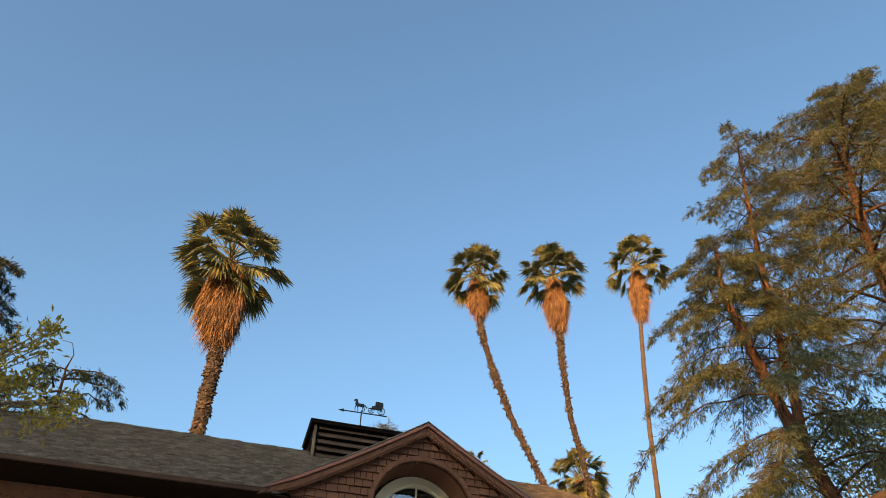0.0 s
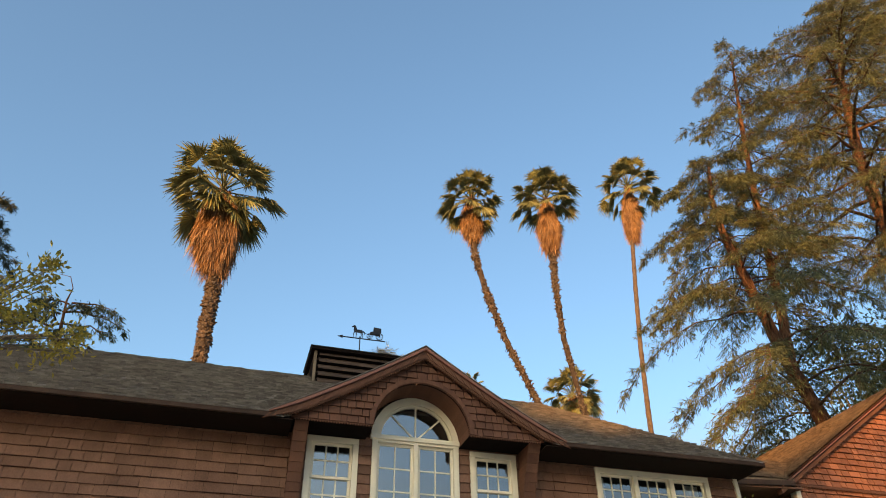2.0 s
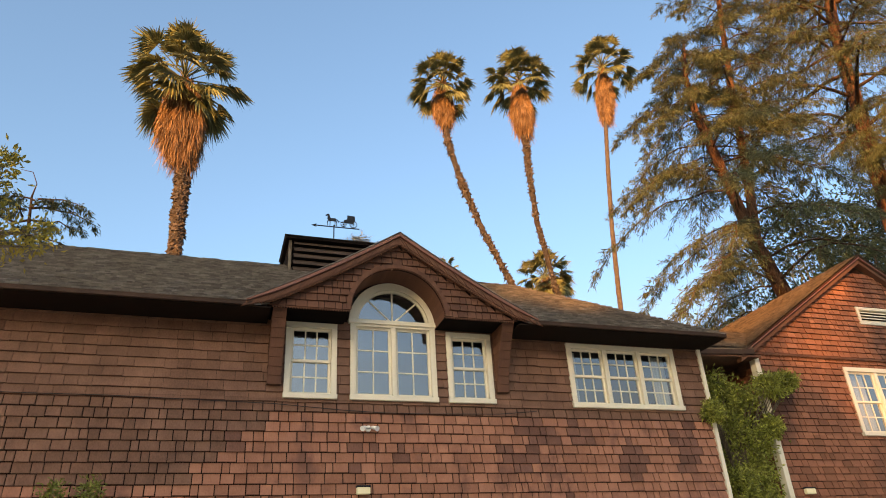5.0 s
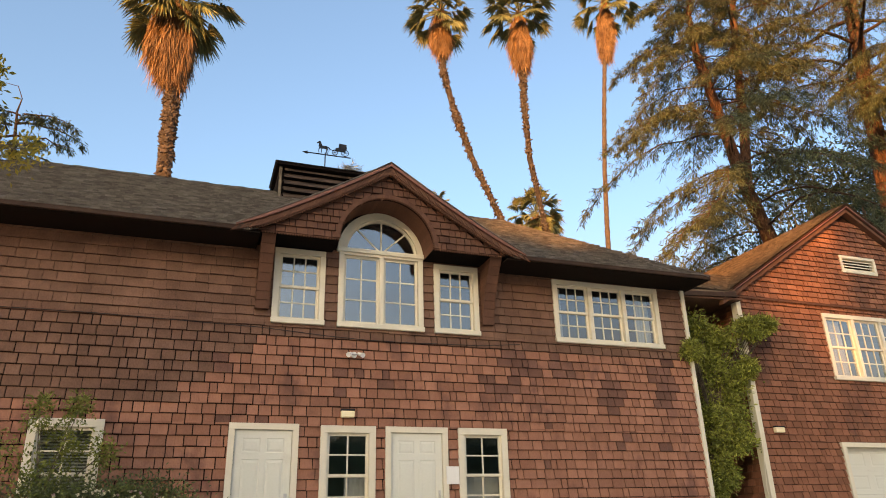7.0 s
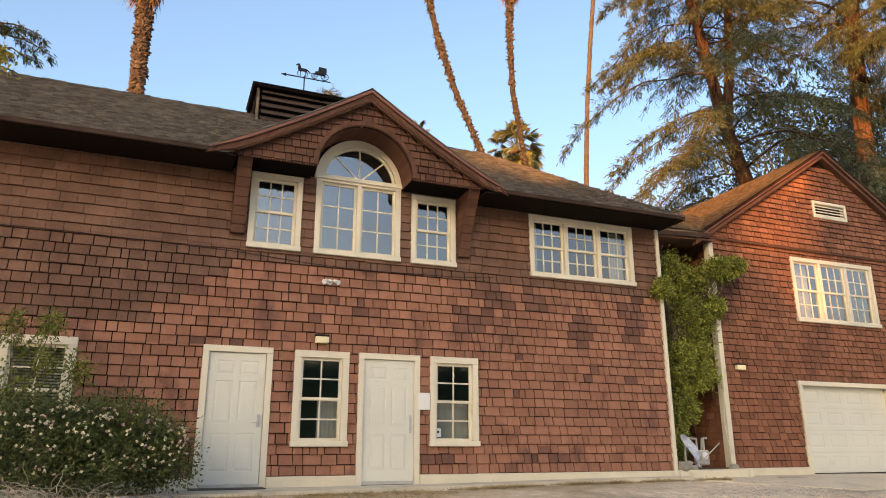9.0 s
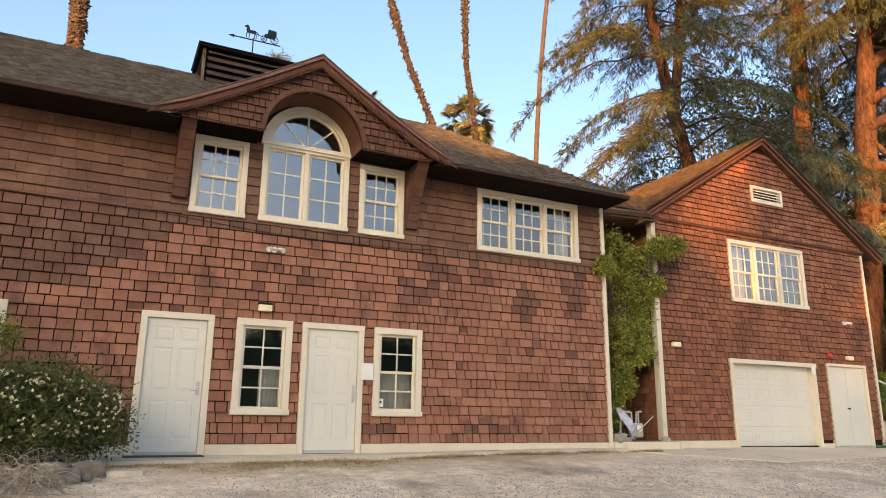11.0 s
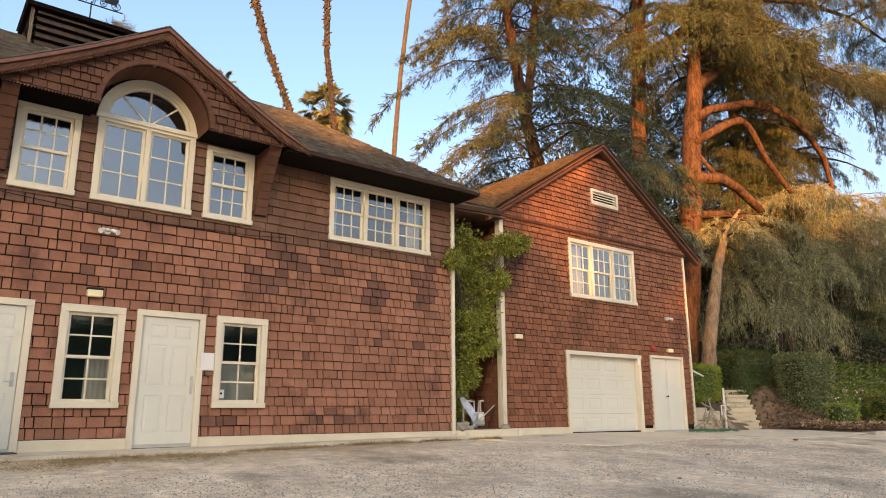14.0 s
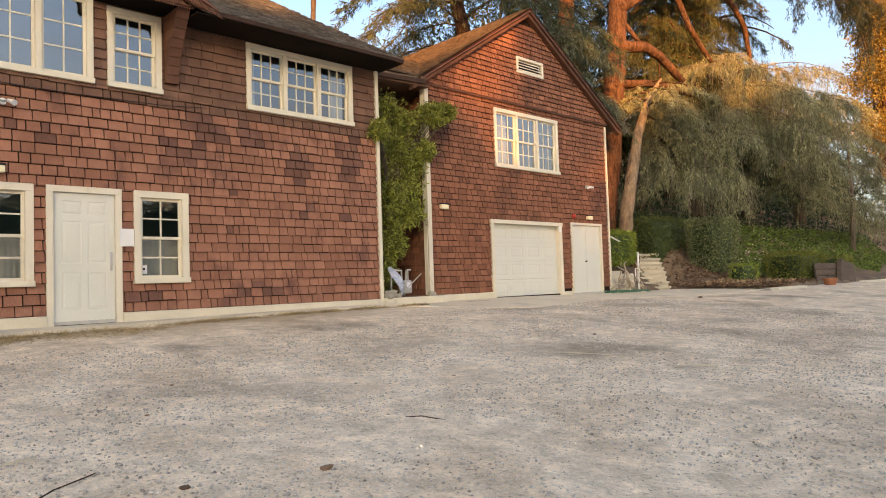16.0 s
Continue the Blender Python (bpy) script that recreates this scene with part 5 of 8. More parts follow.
def palm(name, label, trunk, r_low, r_top, crown, size, skirt_low, skirt_r, n_leaf=42, seed=1, boots=120):
    """A fan palm: ringed trunk with leaf boots, a skirt of dead fronds, and a crown of fan leaves."""
    r = random.Random(seed)
    g = np.random.default_rng(seed)
    top = thing(name, label, "palm tree")
    crown = Vector(crown)
    pts, rad = [], []
    path = [Vector(p) for p in trunk] + [crown]
    for a, b in zip(path, path[1:]):
        n = max(2, int((b - a).length / 0.35))
        for i in range(n):
            pts.append(a.lerp(b, i / n))
    pts.append(crown)
    hgt = crown.z - pts[0].z
    for i, p in enumerate(pts):
        k = (p.z - pts[0].z) / hgt
        rad.append((r_low + (r_top - r_low) * k) * (1 + (0.10 if i % 2 else -0.04)))
    Shape().tube(pts, rad, 12, 0.06).make("trunk", PALM_TRUNK if boots else PALM_BOOT, top, sunk=False)
    s = Shape()
    tufts = [r.uniform(0.35, 0.98) for _ in range(26)]
    for i in range(boots):
        k = min(0.98, max(0.3, r.choice(tufts) + r.gauss(0, 0.012))) if i % 2 else r.uniform(0.35, 0.98)
        j = min(int(k * (len(pts) - 1)), len(pts) - 2)
        p, a = pts[j].lerp(pts[j + 1], r.random()), r.uniform(0, 6.283)
        o = Vector((math.cos(a), math.sin(a), 0))
        t = Vector((-o.y, o.x, 0)) * rad[j] * (r.uniform(0.25, 0.55) if i % 2 else r.uniform(0.14, 0.36))
        b0 = p + o * rad[j] * 0.9
        tip = b0 + o * rad[j] * (r.uniform(0.3, 1.0) * (0.7 if r_top > 0.2 else 1.3) if i % 2 else r.uniform(0.1, 0.5)) + Vector((0, 0, r.uniform(0.0, 0.16) if r.random() < 0.7 else -r.uniform(0.05, 0.22)))
        s.add([b0 - t, b0 + t, b0 + t + Vector((0, 0, 0.09)), b0 - t + Vector((0, 0, 0.09)), tip], [(0, 1, 4), (1, 2, 4), (2, 3, 4), (3, 0, 4)])
    s.make("leaf_boot", PALM_BOOT, top, "shaggy old leaf bases", sunk=False)["kind"] = "stuff"
    # skirt of dead fronds
    low = Vector(skirt_low)
    n = int(5200 * size)
    u = g.random(n) ** 0.8
    ang = g.uniform(0, 2 * math.pi, n)
    prof = np.interp(u, [0, 0.3, 0.65, 1.0], [0.3, 0.66, 0.85, 0.36]) * skirt_r
    ax = (np.array(crown) - np.array([0, 0, 0.06 * size]))[None] * (1 - u[:, None]) + np.array(low)[None] * u[:, None]
    rr = prof * np.sqrt(g.uniform(0.25, 1.0, n)) * (0.84 + 0.16 * np.sin(3 * ang + seed) + 0.12 * np.sin(7 * ang + 5 * u + seed))
    c = ax + np.stack([np.cos(ang) * rr, np.sin(ang) * rr, 0.25 * g.normal(size=n)], 1)
    d = np.stack([np.cos(ang) * 0.12, np.sin(ang) * 0.12, -np.ones(n)], 1) + g.normal(size=(n, 3)) * 0.13
    leaves("dead_skirt", c, d, g.uniform(0.5, 1.25, n) * (0.5 + 0.3 * size / 2), g.uniform(0.012, 0.036, n), PALM_DEAD, top, "hanging skirt of dry tan fronds")
    # crown
    vs, fs, pet = [], [], Shape()
    dead_from = 0
    n_dead = max(6, n_leaf // 5)
    for i in range(n_leaf + n_dead):
        k = min(i / n_leaf, 1.0)
        if i == n_leaf:
            dead_from = len(fs)
        el = radians(88 - 128 * k ** 0.8 + r.uniform(-12, 12))
        if i < n_leaf and r.random() < 0.06 + 0.22 * (k > 0.5):
            continue
        az = i * 2.39996 + r.uniform(-0.25, 0.25)
        if i >= n_leaf:
            el = radians(r.uniform(-84, -64))
        d = Vector((math.cos(az) * math.cos(el), math.sin(az) * math.cos(el), math.sin(el)))
        plen = size * r.uniform(0.36, 0.66)
        foot = crown + Vector((0, 0, 0.3 * size * (0.5 - k)))
        hub = foot + d * plen + Vector((0, 0, -0.05 * plen))
        pet.tube([foot, foot.lerp(hub, 0.5) + Vector((0, 0, 0.02)), hub], [0.03, 0.022, 0.015], 4)
        side = d.cross(Vector((0, 0, 1)))
        side = side.normalized() if side.length > 0.05 else Vector((1, 0, 0))
        side = (side + Vector((r.uniform(-.25, .25), r.uniform(-.25, .25), r.uniform(-.3, .3)))).normalized()
        fan_d = (d + Vector((0, 0, -0.5 * k))).normalized()
        roll = r.uniform(-0.6, 0.6)
        nrm = fan_d.cross(side).normalized()
        side = (nrm.cross(fan_d) * math.cos(roll) + nrm * math.sin(roll)).normalized()
        nseg = 30
        blade = size * r.uniform(0.33, 0.45)
        if i >= n_leaf:
            blade *= 0.75
        for j in range(nseg):
            a = radians(-84 + 168 * (j + 0.5) / nseg)
            w = (fan_d * math.cos(a) + side * math.sin(a)).normalized()
            ln = blade * (0.72 + 0.28 * math.cos(a)) * r.uniform(0.9, 1.08)
            up = fan_d.cross(side)
            t = w.cross(up).normalized() * blade * 0.033
            fold = up * blade * 0.03 * (1 if j % 2 else -1)
            m1 = hub + w * ln * 0.55 + Vector((0, 0, -0.10 * ln))
            tip = hub + w * ln * 0.93 + Vector((0, 0, -0.34 * ln * r.uniform(0.5, 1.5)))
            q = len(vs)
            vs += [hub - t * 0.2, hub + t * 0.2, m1 + t + fold, m1 - t - fold, tip + t * 0.12, tip - t * 0.12]
            fs += [(q, q + 1, q + 2, q + 3), (q + 3, q + 2, q + 4, q + 5)]
    pet.make("leaf_stalk", PALM_LEAF, top, sunk=False)["kind"] = "stuff"
    va, fa = np.array([tuple(p) for p in vs]), np.array(fs)
    nv = dead_from * 3
    fast_mesh("crown", va[:nv], fa[:dead_from], PALM_LEAF, top, "fan leaves in an uneven crown")
    fast_mesh("dead_foliage", va[nv:], fa[dead_from:] - nv, PALM_DEAD, top, "withered brown fan leaves")["kind"] = "stuff"
    return top


palm("palm_tree", "tall fan palm with thick trunk and long dead skirt", [(-5.9, 22, 0), (-5.45, 22, 8), (-5.32, 22, 12.1), (-5.37, 22, 15.8), (-5.55, 22, 17.8)], 0.20, 0.23, (-5.75, 22, 19.9), 2.7, (-5.45, 22, 16.6), 1.12, 66, 11, 2600)
palm("palm_tree", "leaning fan palm with shaggy curved trunk", [(13, 27, 0), (11.6, 27, 9), (9.56, 27, 14.2), (8.24, 27, 17.2), (7.34, 27, 19.9), (6.81, 27, 22.2), (6.78, 27, 23.5)], 0.09, 0.15, (6.74, 27, 25.9), 2.1, (6.78, 27, 23.9), 0.66, 58, 12, 2200)
palm("palm_tree", "fan palm with slightly bent shaggy trunk", [(13.4, 27, 0), (12.8, 27, 7), (11.83, 27, 14.6), (11.35, 27, 17.7), (11.25, 27, 20.9), (11.32, 27, 23.1)], 0.09, 0.15, (11.32, 27, 26.8), 2.3, (11.32, 27, 23.8), 0.74, 60, 13, 2000)
palm("palm_tree", "very tall slender fan palm with bare trunk", [(16.8, 30, 0), (17.0, 30, 9), (17.25, 30, 15.5), (17.54, 30, 19.4), (17.99, 30, 23.5), (18.55, 30, 28)], 0.15, 0.12, (18.95, 30, 31.8), 2.45, (18.6, 30, 28.0), 0.62, 54, 14, 0)
palm("palm_tree", "small distant fan palm behind the roof", [(14.9, 34, 0), (14.9, 34, 10)], 0.25, 0.22, (14.9, 34, 17.9), 2.1, (14.9, 34, 15.5), 0.8, 56, 15, 30)
palm("palm_tree", "distant palm whose tip shows over the dormer", [(6.9, 30, 0), (6.9, 30, 8)], 0.2, 0.18, (6.9, 30, 15.6), 1.4, (6.9, 30, 13.8), 0.6, 26, 16, 10)


# ---- cedars ----
def bough_leaves(P0, P1, per, g, size=(0.15, 0.30), width=(0.019, 0.034), hang=0.25, spread=0.035):
    """Needle tufts along many twigs at once."""
    n = len(P0)
    t = g.random((n, per, 1))
    c = P0[:, None] * (1 - t) + P1[:, None] * t + g.normal(size=(n, per, 3)) * spread
    d = unit(P1 - P0)[:, None] * 0.9 + g.normal(size=(n, per, 3)) * 0.42 + np.array([0, 0, -hang])
    m = n * per
    return c.reshape(-1, 3), d.reshape(-1, 3), g.uniform(*size, m), g.uniform(*width, m)


def cedar(name, label, trunk, radii, branches, material, bark, per=34, twigs=18, hang=0.32, seed=1, twig_len=0.34, droop=0.55, size=(0.15, 0.30), crown_label="", wood=1.0):
    """A cedar: trunk, arching limbs and flat sprays of needles. branches: (foot, azimuth, length, rise)."""
    r = random.Random(seed)
    g = np.random.default_rng(seed)
    top = thing(name, label, "cedar tree")
    if trunk:
        pts, rad = [], []
        for (a, ra_), (b, rb_) in zip(zip(trunk, radii), zip(trunk[1:], radii[1:])):
            for i in range(14):
                pts.append(Vector(a).lerp(Vector(b), i / 14))
                rad.append(ra_ + (rb_ - ra_) * i / 14)
        pts.append(Vector(trunk[-1]))
        rad.append(radii[-1])
        Shape().tube(pts, rad, 18, 0.07).make("trunk", bark, top, sunk=False, smooth=True)
    s = Shape()
    A, B = [], []
    for foot, az, ln, rise in branches:
        foot = Vector(foot)
        out = Vector((math.cos(az), math.sin(az), 0))
        side = Vector((-out.y, out.x, 0))
        bend = r.uniform(-0.15, 0.15)
        path = []
        for i in range(8):
            k = i / 7
            path.append(foot + out * ln * k + side * bend * ln * k * k + Vector((0, 0, ln * (rise * k - droop * k * k) + r.uniform(-0.03, 0.03) * ln * (k > 0))))
        r0 = (0.012 * ln + 0.015) * wood
        s.tube(path, [r0 * (1 - 0.85 * i / 7) for i in range(8)], 6)
        n = max(6, int(twigs * (0.5 + ln / 8)))
        for j in range(n):
            k = 0.18 + 0.82 * (j + r.random()) / n
            q = min(int(k * 7), 6)
            p = path[q].lerp(path[q + 1], k * 7 - q)
            sg = 1 if j % 2 else -1
            tl = ln * twig_len * (1.15 - 0.75 * k) * r.uniform(0.6, 1.2)
            w = (out * r.uniform(0.5, 1.0) + side * sg * r.uniform(0.5, 1.0) + Vector((0, 0, r.uniform(-0.75, 0.05)))).normalized()
            m = p + w * tl * 0.55
            e = m + (w + Vector((0, 0, -0.5))).normalized() * tl * 0.5
            A += [p, m]
            B += [m, e]
            if j % 2 == 0:
                s.tube([p, m, e], [0.012 + 0.004 * tl, 0.009, 0.004], 3, cap=False)
            for _ in range(2):
                f = p.lerp(m, r.random())
                h = f + (w * r.uniform(-0.2, 0.6) + side * r.uniform(-0.8, 0.8) + Vector((0, 0, -r.uniform(0.1, 0.6)))).normalized() * tl * r.uniform(0.3, 0.6)
                A.append(f)
                B.append(h)
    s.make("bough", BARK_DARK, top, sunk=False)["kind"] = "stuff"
    c, d, l_, w_ = bough_leaves(np.array([tuple(p) for p in A]), np.array([tuple(p) for p in B]), per, g, size, hang=hang)
    leaves("crown", c, d, l_, w_, material, top, crown_label)
    return top


def along(path, k):
    n = len(path) - 1
    i = min(int(k * n), n - 1)
    return Vector(path[i]).lerp(Vector(path[i + 1]), k * n - i)


def whorl(path, n, k0, k1, length, rise, seed, az_bias=None):
    r = random.Random(seed)
    out = []
    for i in range(n):
        k = k0 + (k1 - k0) * (i + r.random()) / n
        az = i * 2.39996 + r.uniform(-0.4, 0.4) if az_bias is None else az_bias + r.uniform(-1.3, 1.3)
        out.append((along(path, k), az, length(k) * r.uniform(0.75, 1.12), rise * r.uniform(0.5, 1.3)))
    return out


T1 = [(18.4, 17, 1.2), (17.0, 17, 6.5), (15.87, 17, 9.84), (15.1, 17, 12.2), (14.5, 17, 15.4), (14.05, 17, 17.5), (14.0, 17, 19.5), (14.4, 17, 21.5)]
cedar("cedar_tree", "leaning old cedar with open feathery boughs behind the wing", T1, [0.36, 0.31, 0.27, 0.23, 0.18, 0.14, 0.10, 0.04],
      whorl(T1, 46, 0.28, 1.0, lambda k: float(np.interp(k, [0.28, 0.5, 0.75, 1.0], [6.6, 5.2, 3.4, 2.0])), 0.30, 3) + [(along(T1, k), a, l_, h) for k, a, l_, h in ((0.27, 2.6, 5.4, 0.16), (0.31, 3.5, 6.6, 0.36), (0.36, 2.9, 4.6, 0.08), (0.41, 3.8, 5.4, 0.30), (0.45, 2.4, 4.0, 0.22), (0.52, 3.3, 4.8, 0.42), (0.58, 2.8, 3.8, 0.18))], NEEDLE, BARK, per=13, twigs=26, seed=3, twig_len=0.26, droop=0.72, wood=0.55)
T1B = [(15.3, 17.1, 11.6), (15.9, 17.2, 15), (16.3, 17.2, 19), (17.0, 17.2, 24), (17.9, 17, 30)]
cedar("cedar_tree", "second stem of the old cedar with thin boughs", T1B, [0.2, 0.17, 0.14, 0.10, 0.04],
      whorl(T1B, 62, 0.30, 1.0, lambda k: 4.8 - 2.4 * k, 0.30, 4), NEEDLE, BARK, per=12, twigs=18, seed=4, twig_len=0.30, droop=0.65, wood=0.6)
T2 = [(22.0, 17, 1.5), (22.1, 17, 9), (22.2, 17, 13.2), (22.6, 17, 17.3), (23.2, 17, 24), (24.5, 17, 29.6), (26.2, 17, 34), (27.8, 17, 36.4)]
cedar("cedar_tree", "towering cedar with dense olive boughs", T2, [0.42, 0.36, 0.33, 0.3, 0.25, 0.18, 0.10, 0.04],
      whorl(T2, 100, 0.43, 1.0, lambda k: float(np.interp(k, [0.33, 0.55, 0.75, 1.0], [6.5, 6.6, 6.2, 2.8])), 0.28, 5), NEEDLE, BARK, per=11, twigs=32, seed=5, twig_len=0.30)
T3 = [(20.0, 14, 1.6), (20.45, 14, 4), (21.05, 14, 6.8), (21.37, 14, 9.1), (21.72, 14, 11.5), (22.16, 14, 13.7), (22.38, 14, 15.7)]
t3 = cedar("cedar_tree", "broken-topped cedar with bare orange bark and crooked limbs", T3, [0.52, 0.47, 0.43, 0.40, 0.37, 0.33, 0.24],
           [(along(T3, k), a, l_, 0.3) for k, a, l_ in ((0.93, -0.2, 6), (0.95, -1.4, 4.5), (0.98, 0.5, 6), (0.97, 2.6, 3.2), (0.99, 0.1, 7), (0.99, -0.8, 5), (0.90, 1.2, 5), (0.96, -0.5, 7))], NEEDLE, BARK, per=15, twigs=24, seed=9, droop=0.4)


def limb(pts, r0, end=0.4):
    n = len(pts)
    Shape().tube(pts, [r0 * (1 - (1 - end) * i / (n - 1)) for i in range(n)], 9, 0.1).make("limb", BARK, t3, "bare crooked orange-brown limb", sunk=False, smooth=True)


limb([(21.7, 13.8, 12.3), (22.4, 13.5, 12.8), (23.25, 13.4, 13.07), (25.05, 13.4, 13.75), (27.2, 13.4, 14.05), (29.2, 13.4, 13.95), (30.6, 13.4, 13.4), (31.7, 13.4, 12.65), (32.1, 13.4, 11.4), (32.0, 13.3, 10.2)], 0.20, 0.5)
limb([(21.5, 13.8, 11.2), (22.6, 13.4, 11.92), (23.6, 13.4, 12.45), (24.4, 13.4, 12.77), (25.0, 13.4, 12.68), (25.4, 13.4, 12.4), (26.25, 13.4, 11.46), (27.2, 13.4, 10.77), (28.2, 13.4, 10.2), (29.0, 13.3, 9.3)], 0.19, 0.5)
limb([(21.2, 13.8, 9.65), (22.6, 13.4, 9.8), (23.7, 13.4, 9.62), (24.4, 13.3, 9.2), (25.2, 13.2, 8.7)], 0.25, 0.6)
limb([(20.9, 13.8, 8.05), (22.6, 13.4, 8.3), (24.5, 13.4, 8.42), (26.0, 13.3, 8.3)], 0.17, 0.6)
limb([(21.5, 13.7, 10.75), (22.2, 13.5, 10.05), (22.8, 13.4, 9.7)], 0.10, 0.7)


# boughs thick with hanging strands
def weeping(name, label, boughs, material, seed, strands=26, per=20, long=(0.4, 1.6), out=1.0, bark=BARK_GREY, radius=0.09, spread=0.035, dead=0.0, gaps=None):
    r = random.Random(seed)
    g = np.random.default_rng(seed)
    top = thing(name, label, "cedar tree")
    s, A, B, tw = Shape(), [], [], Shape()
    for pts in boughs:
        pts = [Vector(p) for p in pts]
        n = len(pts) - 1
        s.tube(pts, [radius * (1 - 0.8 * i / n) for i in range(n + 1)], 6, 0.1)
        for j in range(strands):
            k = 0.12 + 0.88 * (j + r.random()) / strands
            p = along(pts, k)
            if gaps is not None and noise.noise(p * 0.55) < gaps - 0.25:
                continue
            way = (along(pts, min(1, k + 0.1)) - along(pts, max(0, k - 0.1))).normalized()
            side = Vector((-way.y, way.x, 0)) * (1 if j % 2 else -1)
            w = side * r.uniform(0.5, 1.0) + way * r.uniform(0.1, 0.9)
            reach = out * r.uniform(0.35, 1.0) * (1.1 - 0.5 * k)
            a = p + w * reach * 0.5 + Vector((0, 0, r.uniform(0.0, 0.16) * reach))
            b = p + w * reach + Vector((0, 0, -0.25 * reach))
            ln = r.uniform(*long)
            c = b + w * ln * 0.15 + Vector((r.uniform(-.06, .06), r.uniform(-.06, .06), -ln * 0.45))
            e = c + Vector((r.uniform(-.08, .08), r.uniform(-.08, .08), -ln * 0.55))
            if r.random() < dead:
                tw.tube([b, c, e], [0.007, 0.006, 0.004], 3, cap=False)
                tw.tube([a, a + (c - b) * 0.7], [0.006, 0.003], 3, cap=False)
                continue
            A += [p, a, b, c]
            B += [a, b, c, e]
            if j % 3 == 0:
                s.tube([p, a, b, c], [0.016, 0.012, 0.009, 0.006], 3, cap=False)
            for _ in range(3):  # side sprays
                f = p.lerp(b, r.uniform(0.3, 1.0)) + Vector((0, 0, 0.05 * reach))
                q = f + (side * r.uniform(-0.5, 0.5) + way * r.uniform(-0.4, 1.0) + Vector((0, 0, -r.uniform(0.2, 0.9)))).normalized() * reach * r.uniform(0.3, 0.6)
                A.append(f)
                B.append(q)
    s.make("bough", bark, top, sunk=False)["kind"] = "stuff"
    if dead:
        tw.make("dead_twig", TWIG, top, "bare bleached hanging twigs", sunk=False)["kind"] = "stuff"
    c, d, l_, w_ = bough_leaves(np.array([tuple(p) for p in A]), np.array([tuple(p) for p in B]), per, g, (0.12, 0.25), (0.017, 0.030), 0.45, spread)
    leaves("crown", c, d, l_, w_, material, top)
    return top


def arching(feet, n, az, length, rise, droop, seed):
    """Boughs that rise from a stem, arch over and come down. feet: two ends of the stem."""
    r = random.Random(seed)
    out = []
    for i in range(n):
        k = (i + r.random()) / n
        f = Vector(feet[0]).lerp(Vector(feet[1]), k)
        a = r.uniform(*az)
        ln = r.uniform(*length) * (1.15 - 0.45 * k)
        o, sd, b = Vector((math.cos(a), math.sin(a), 0)), Vector((-math.sin(a), math.cos(a), 0)), r.uniform(-0.15, 0.15)
        out.append([f + o * ln * u + sd * b * ln * u * u + Vector((0, 0, ln * (rise * u - droop * u * u))) for u in (0, 0.15, 0.3, 0.45, 0.6, 0.75, 0.9, 1.0)])
    return out


crown_ = arching([(22.3, 14.4, 15.2), (23.2, 14.8, 18.6)], 18, (-3.4, 0.3), (2.6, 4.6), 0.3, 0.6, 67)
weeping("cedar_tree", "dark hanging boughs round the broken cedar top", crown_, NEEDLE, 68, 36, 12, (0.3, 1.1), 1.2, BARK_DARK, 0.06, 0.045)
# grey-green weeping cedar over the bank
TR5 = [(30, 15.5, 2.5), (30.2, 15.4, 6), (30.1, 15.0, 9.6)]
bl = arching([(30, 15.2, 5.2), (30.1, 14.9, 10.4)], 32, (-3.25, -0.35), (4.8, 8.4), 0.34, 0.58, 22) + arching([(36, 15.5, 4.5), (36.2, 15.2, 11.6)], 28, (-3.0, -0.1), (4.4, 8.4), 0.34, 0.58, 23)
bl += arching([(25.0, 15.4, 5.0), (25.6, 15.2, 8.2)], 16, (-2.6, -1.2), (2.6, 4.2), 0.3, 0.6, 24)
bl += arching([(43, 15.5, 4.0), (43.2, 15.2, 11.0)], 20, (-3.0, -0.1), (4.0, 7.5), 0.3, 0.6, 25)
wc = weeping("weeping_cedar", "weeping grey-green cedar with hanging boughs over the bank", bl, NEEDLE_GREY, 22, 96, 9, (0.3, 1.5), 1.5, radius=0.03, dead=0.26, gaps=0.30)
Shape().tube(TR5, [0.5, 0.4, 0.2], 10, 0.08).make("trunk", BARK_GREY, wc, sunk=False, smooth=True)
Shape().tube([(36, 15.6, 2.5), (36.2, 15.4, 11.6)], [0.4, 0.2], 10, 0.08).make("trunk", BARK_GREY, wc, sunk=False, smooth=True)
Shape().tube([(43, 15.6, 2.5), (43.2, 15.4, 11.0)], [0.4, 0.2], 10, 0.08).make("trunk", BARK_GREY, wc, sunk=False, smooth=True)
Shape().tube([(25.0, 15.6, 2.5), (25.6, 15.4, 8.2)], [0.3, 0.15], 10, 0.08).make("trunk", BARK_GREY, wc, sunk=False, smooth=True)
# sunlit cedar behind the crooked limbs
T6 = [(33.5, 19, 2), (33.6, 19, 10), (33.7, 19, 19), (34.2, 19, 27)]
cedar("cedar_tree", "dense olive cedar behind the crooked limbs", T6, [0.45, 0.4, 0.3, 0.06], whorl(T6, 120, 0.2, 0.98, lambda k: 6.8 - 3.2 * k, 0.22, 62), NEEDLE, BARK, per=14, twigs=22, seed=62, droop=0.6)
bl = arching([(29.5, 17, 7.0), (29.8, 17, 16.0)], 36, (-2.9, -0.2), (3.0, 5.0), 0.35, 0.7, 63)
weeping("cedar_tree", "olive cedar with curtains of hanging needles", bl, NEEDLE, 64, 34, 10, (0.6, 2.2), 1.1, BARK, 0.1, 0.04)
bl = arching([(37.5, 18.5, 8.5), (37.8, 18.5, 22.5)], 46, (-3.3, 0.1), (3.0, 5.6), 0.35, 0.7, 163)
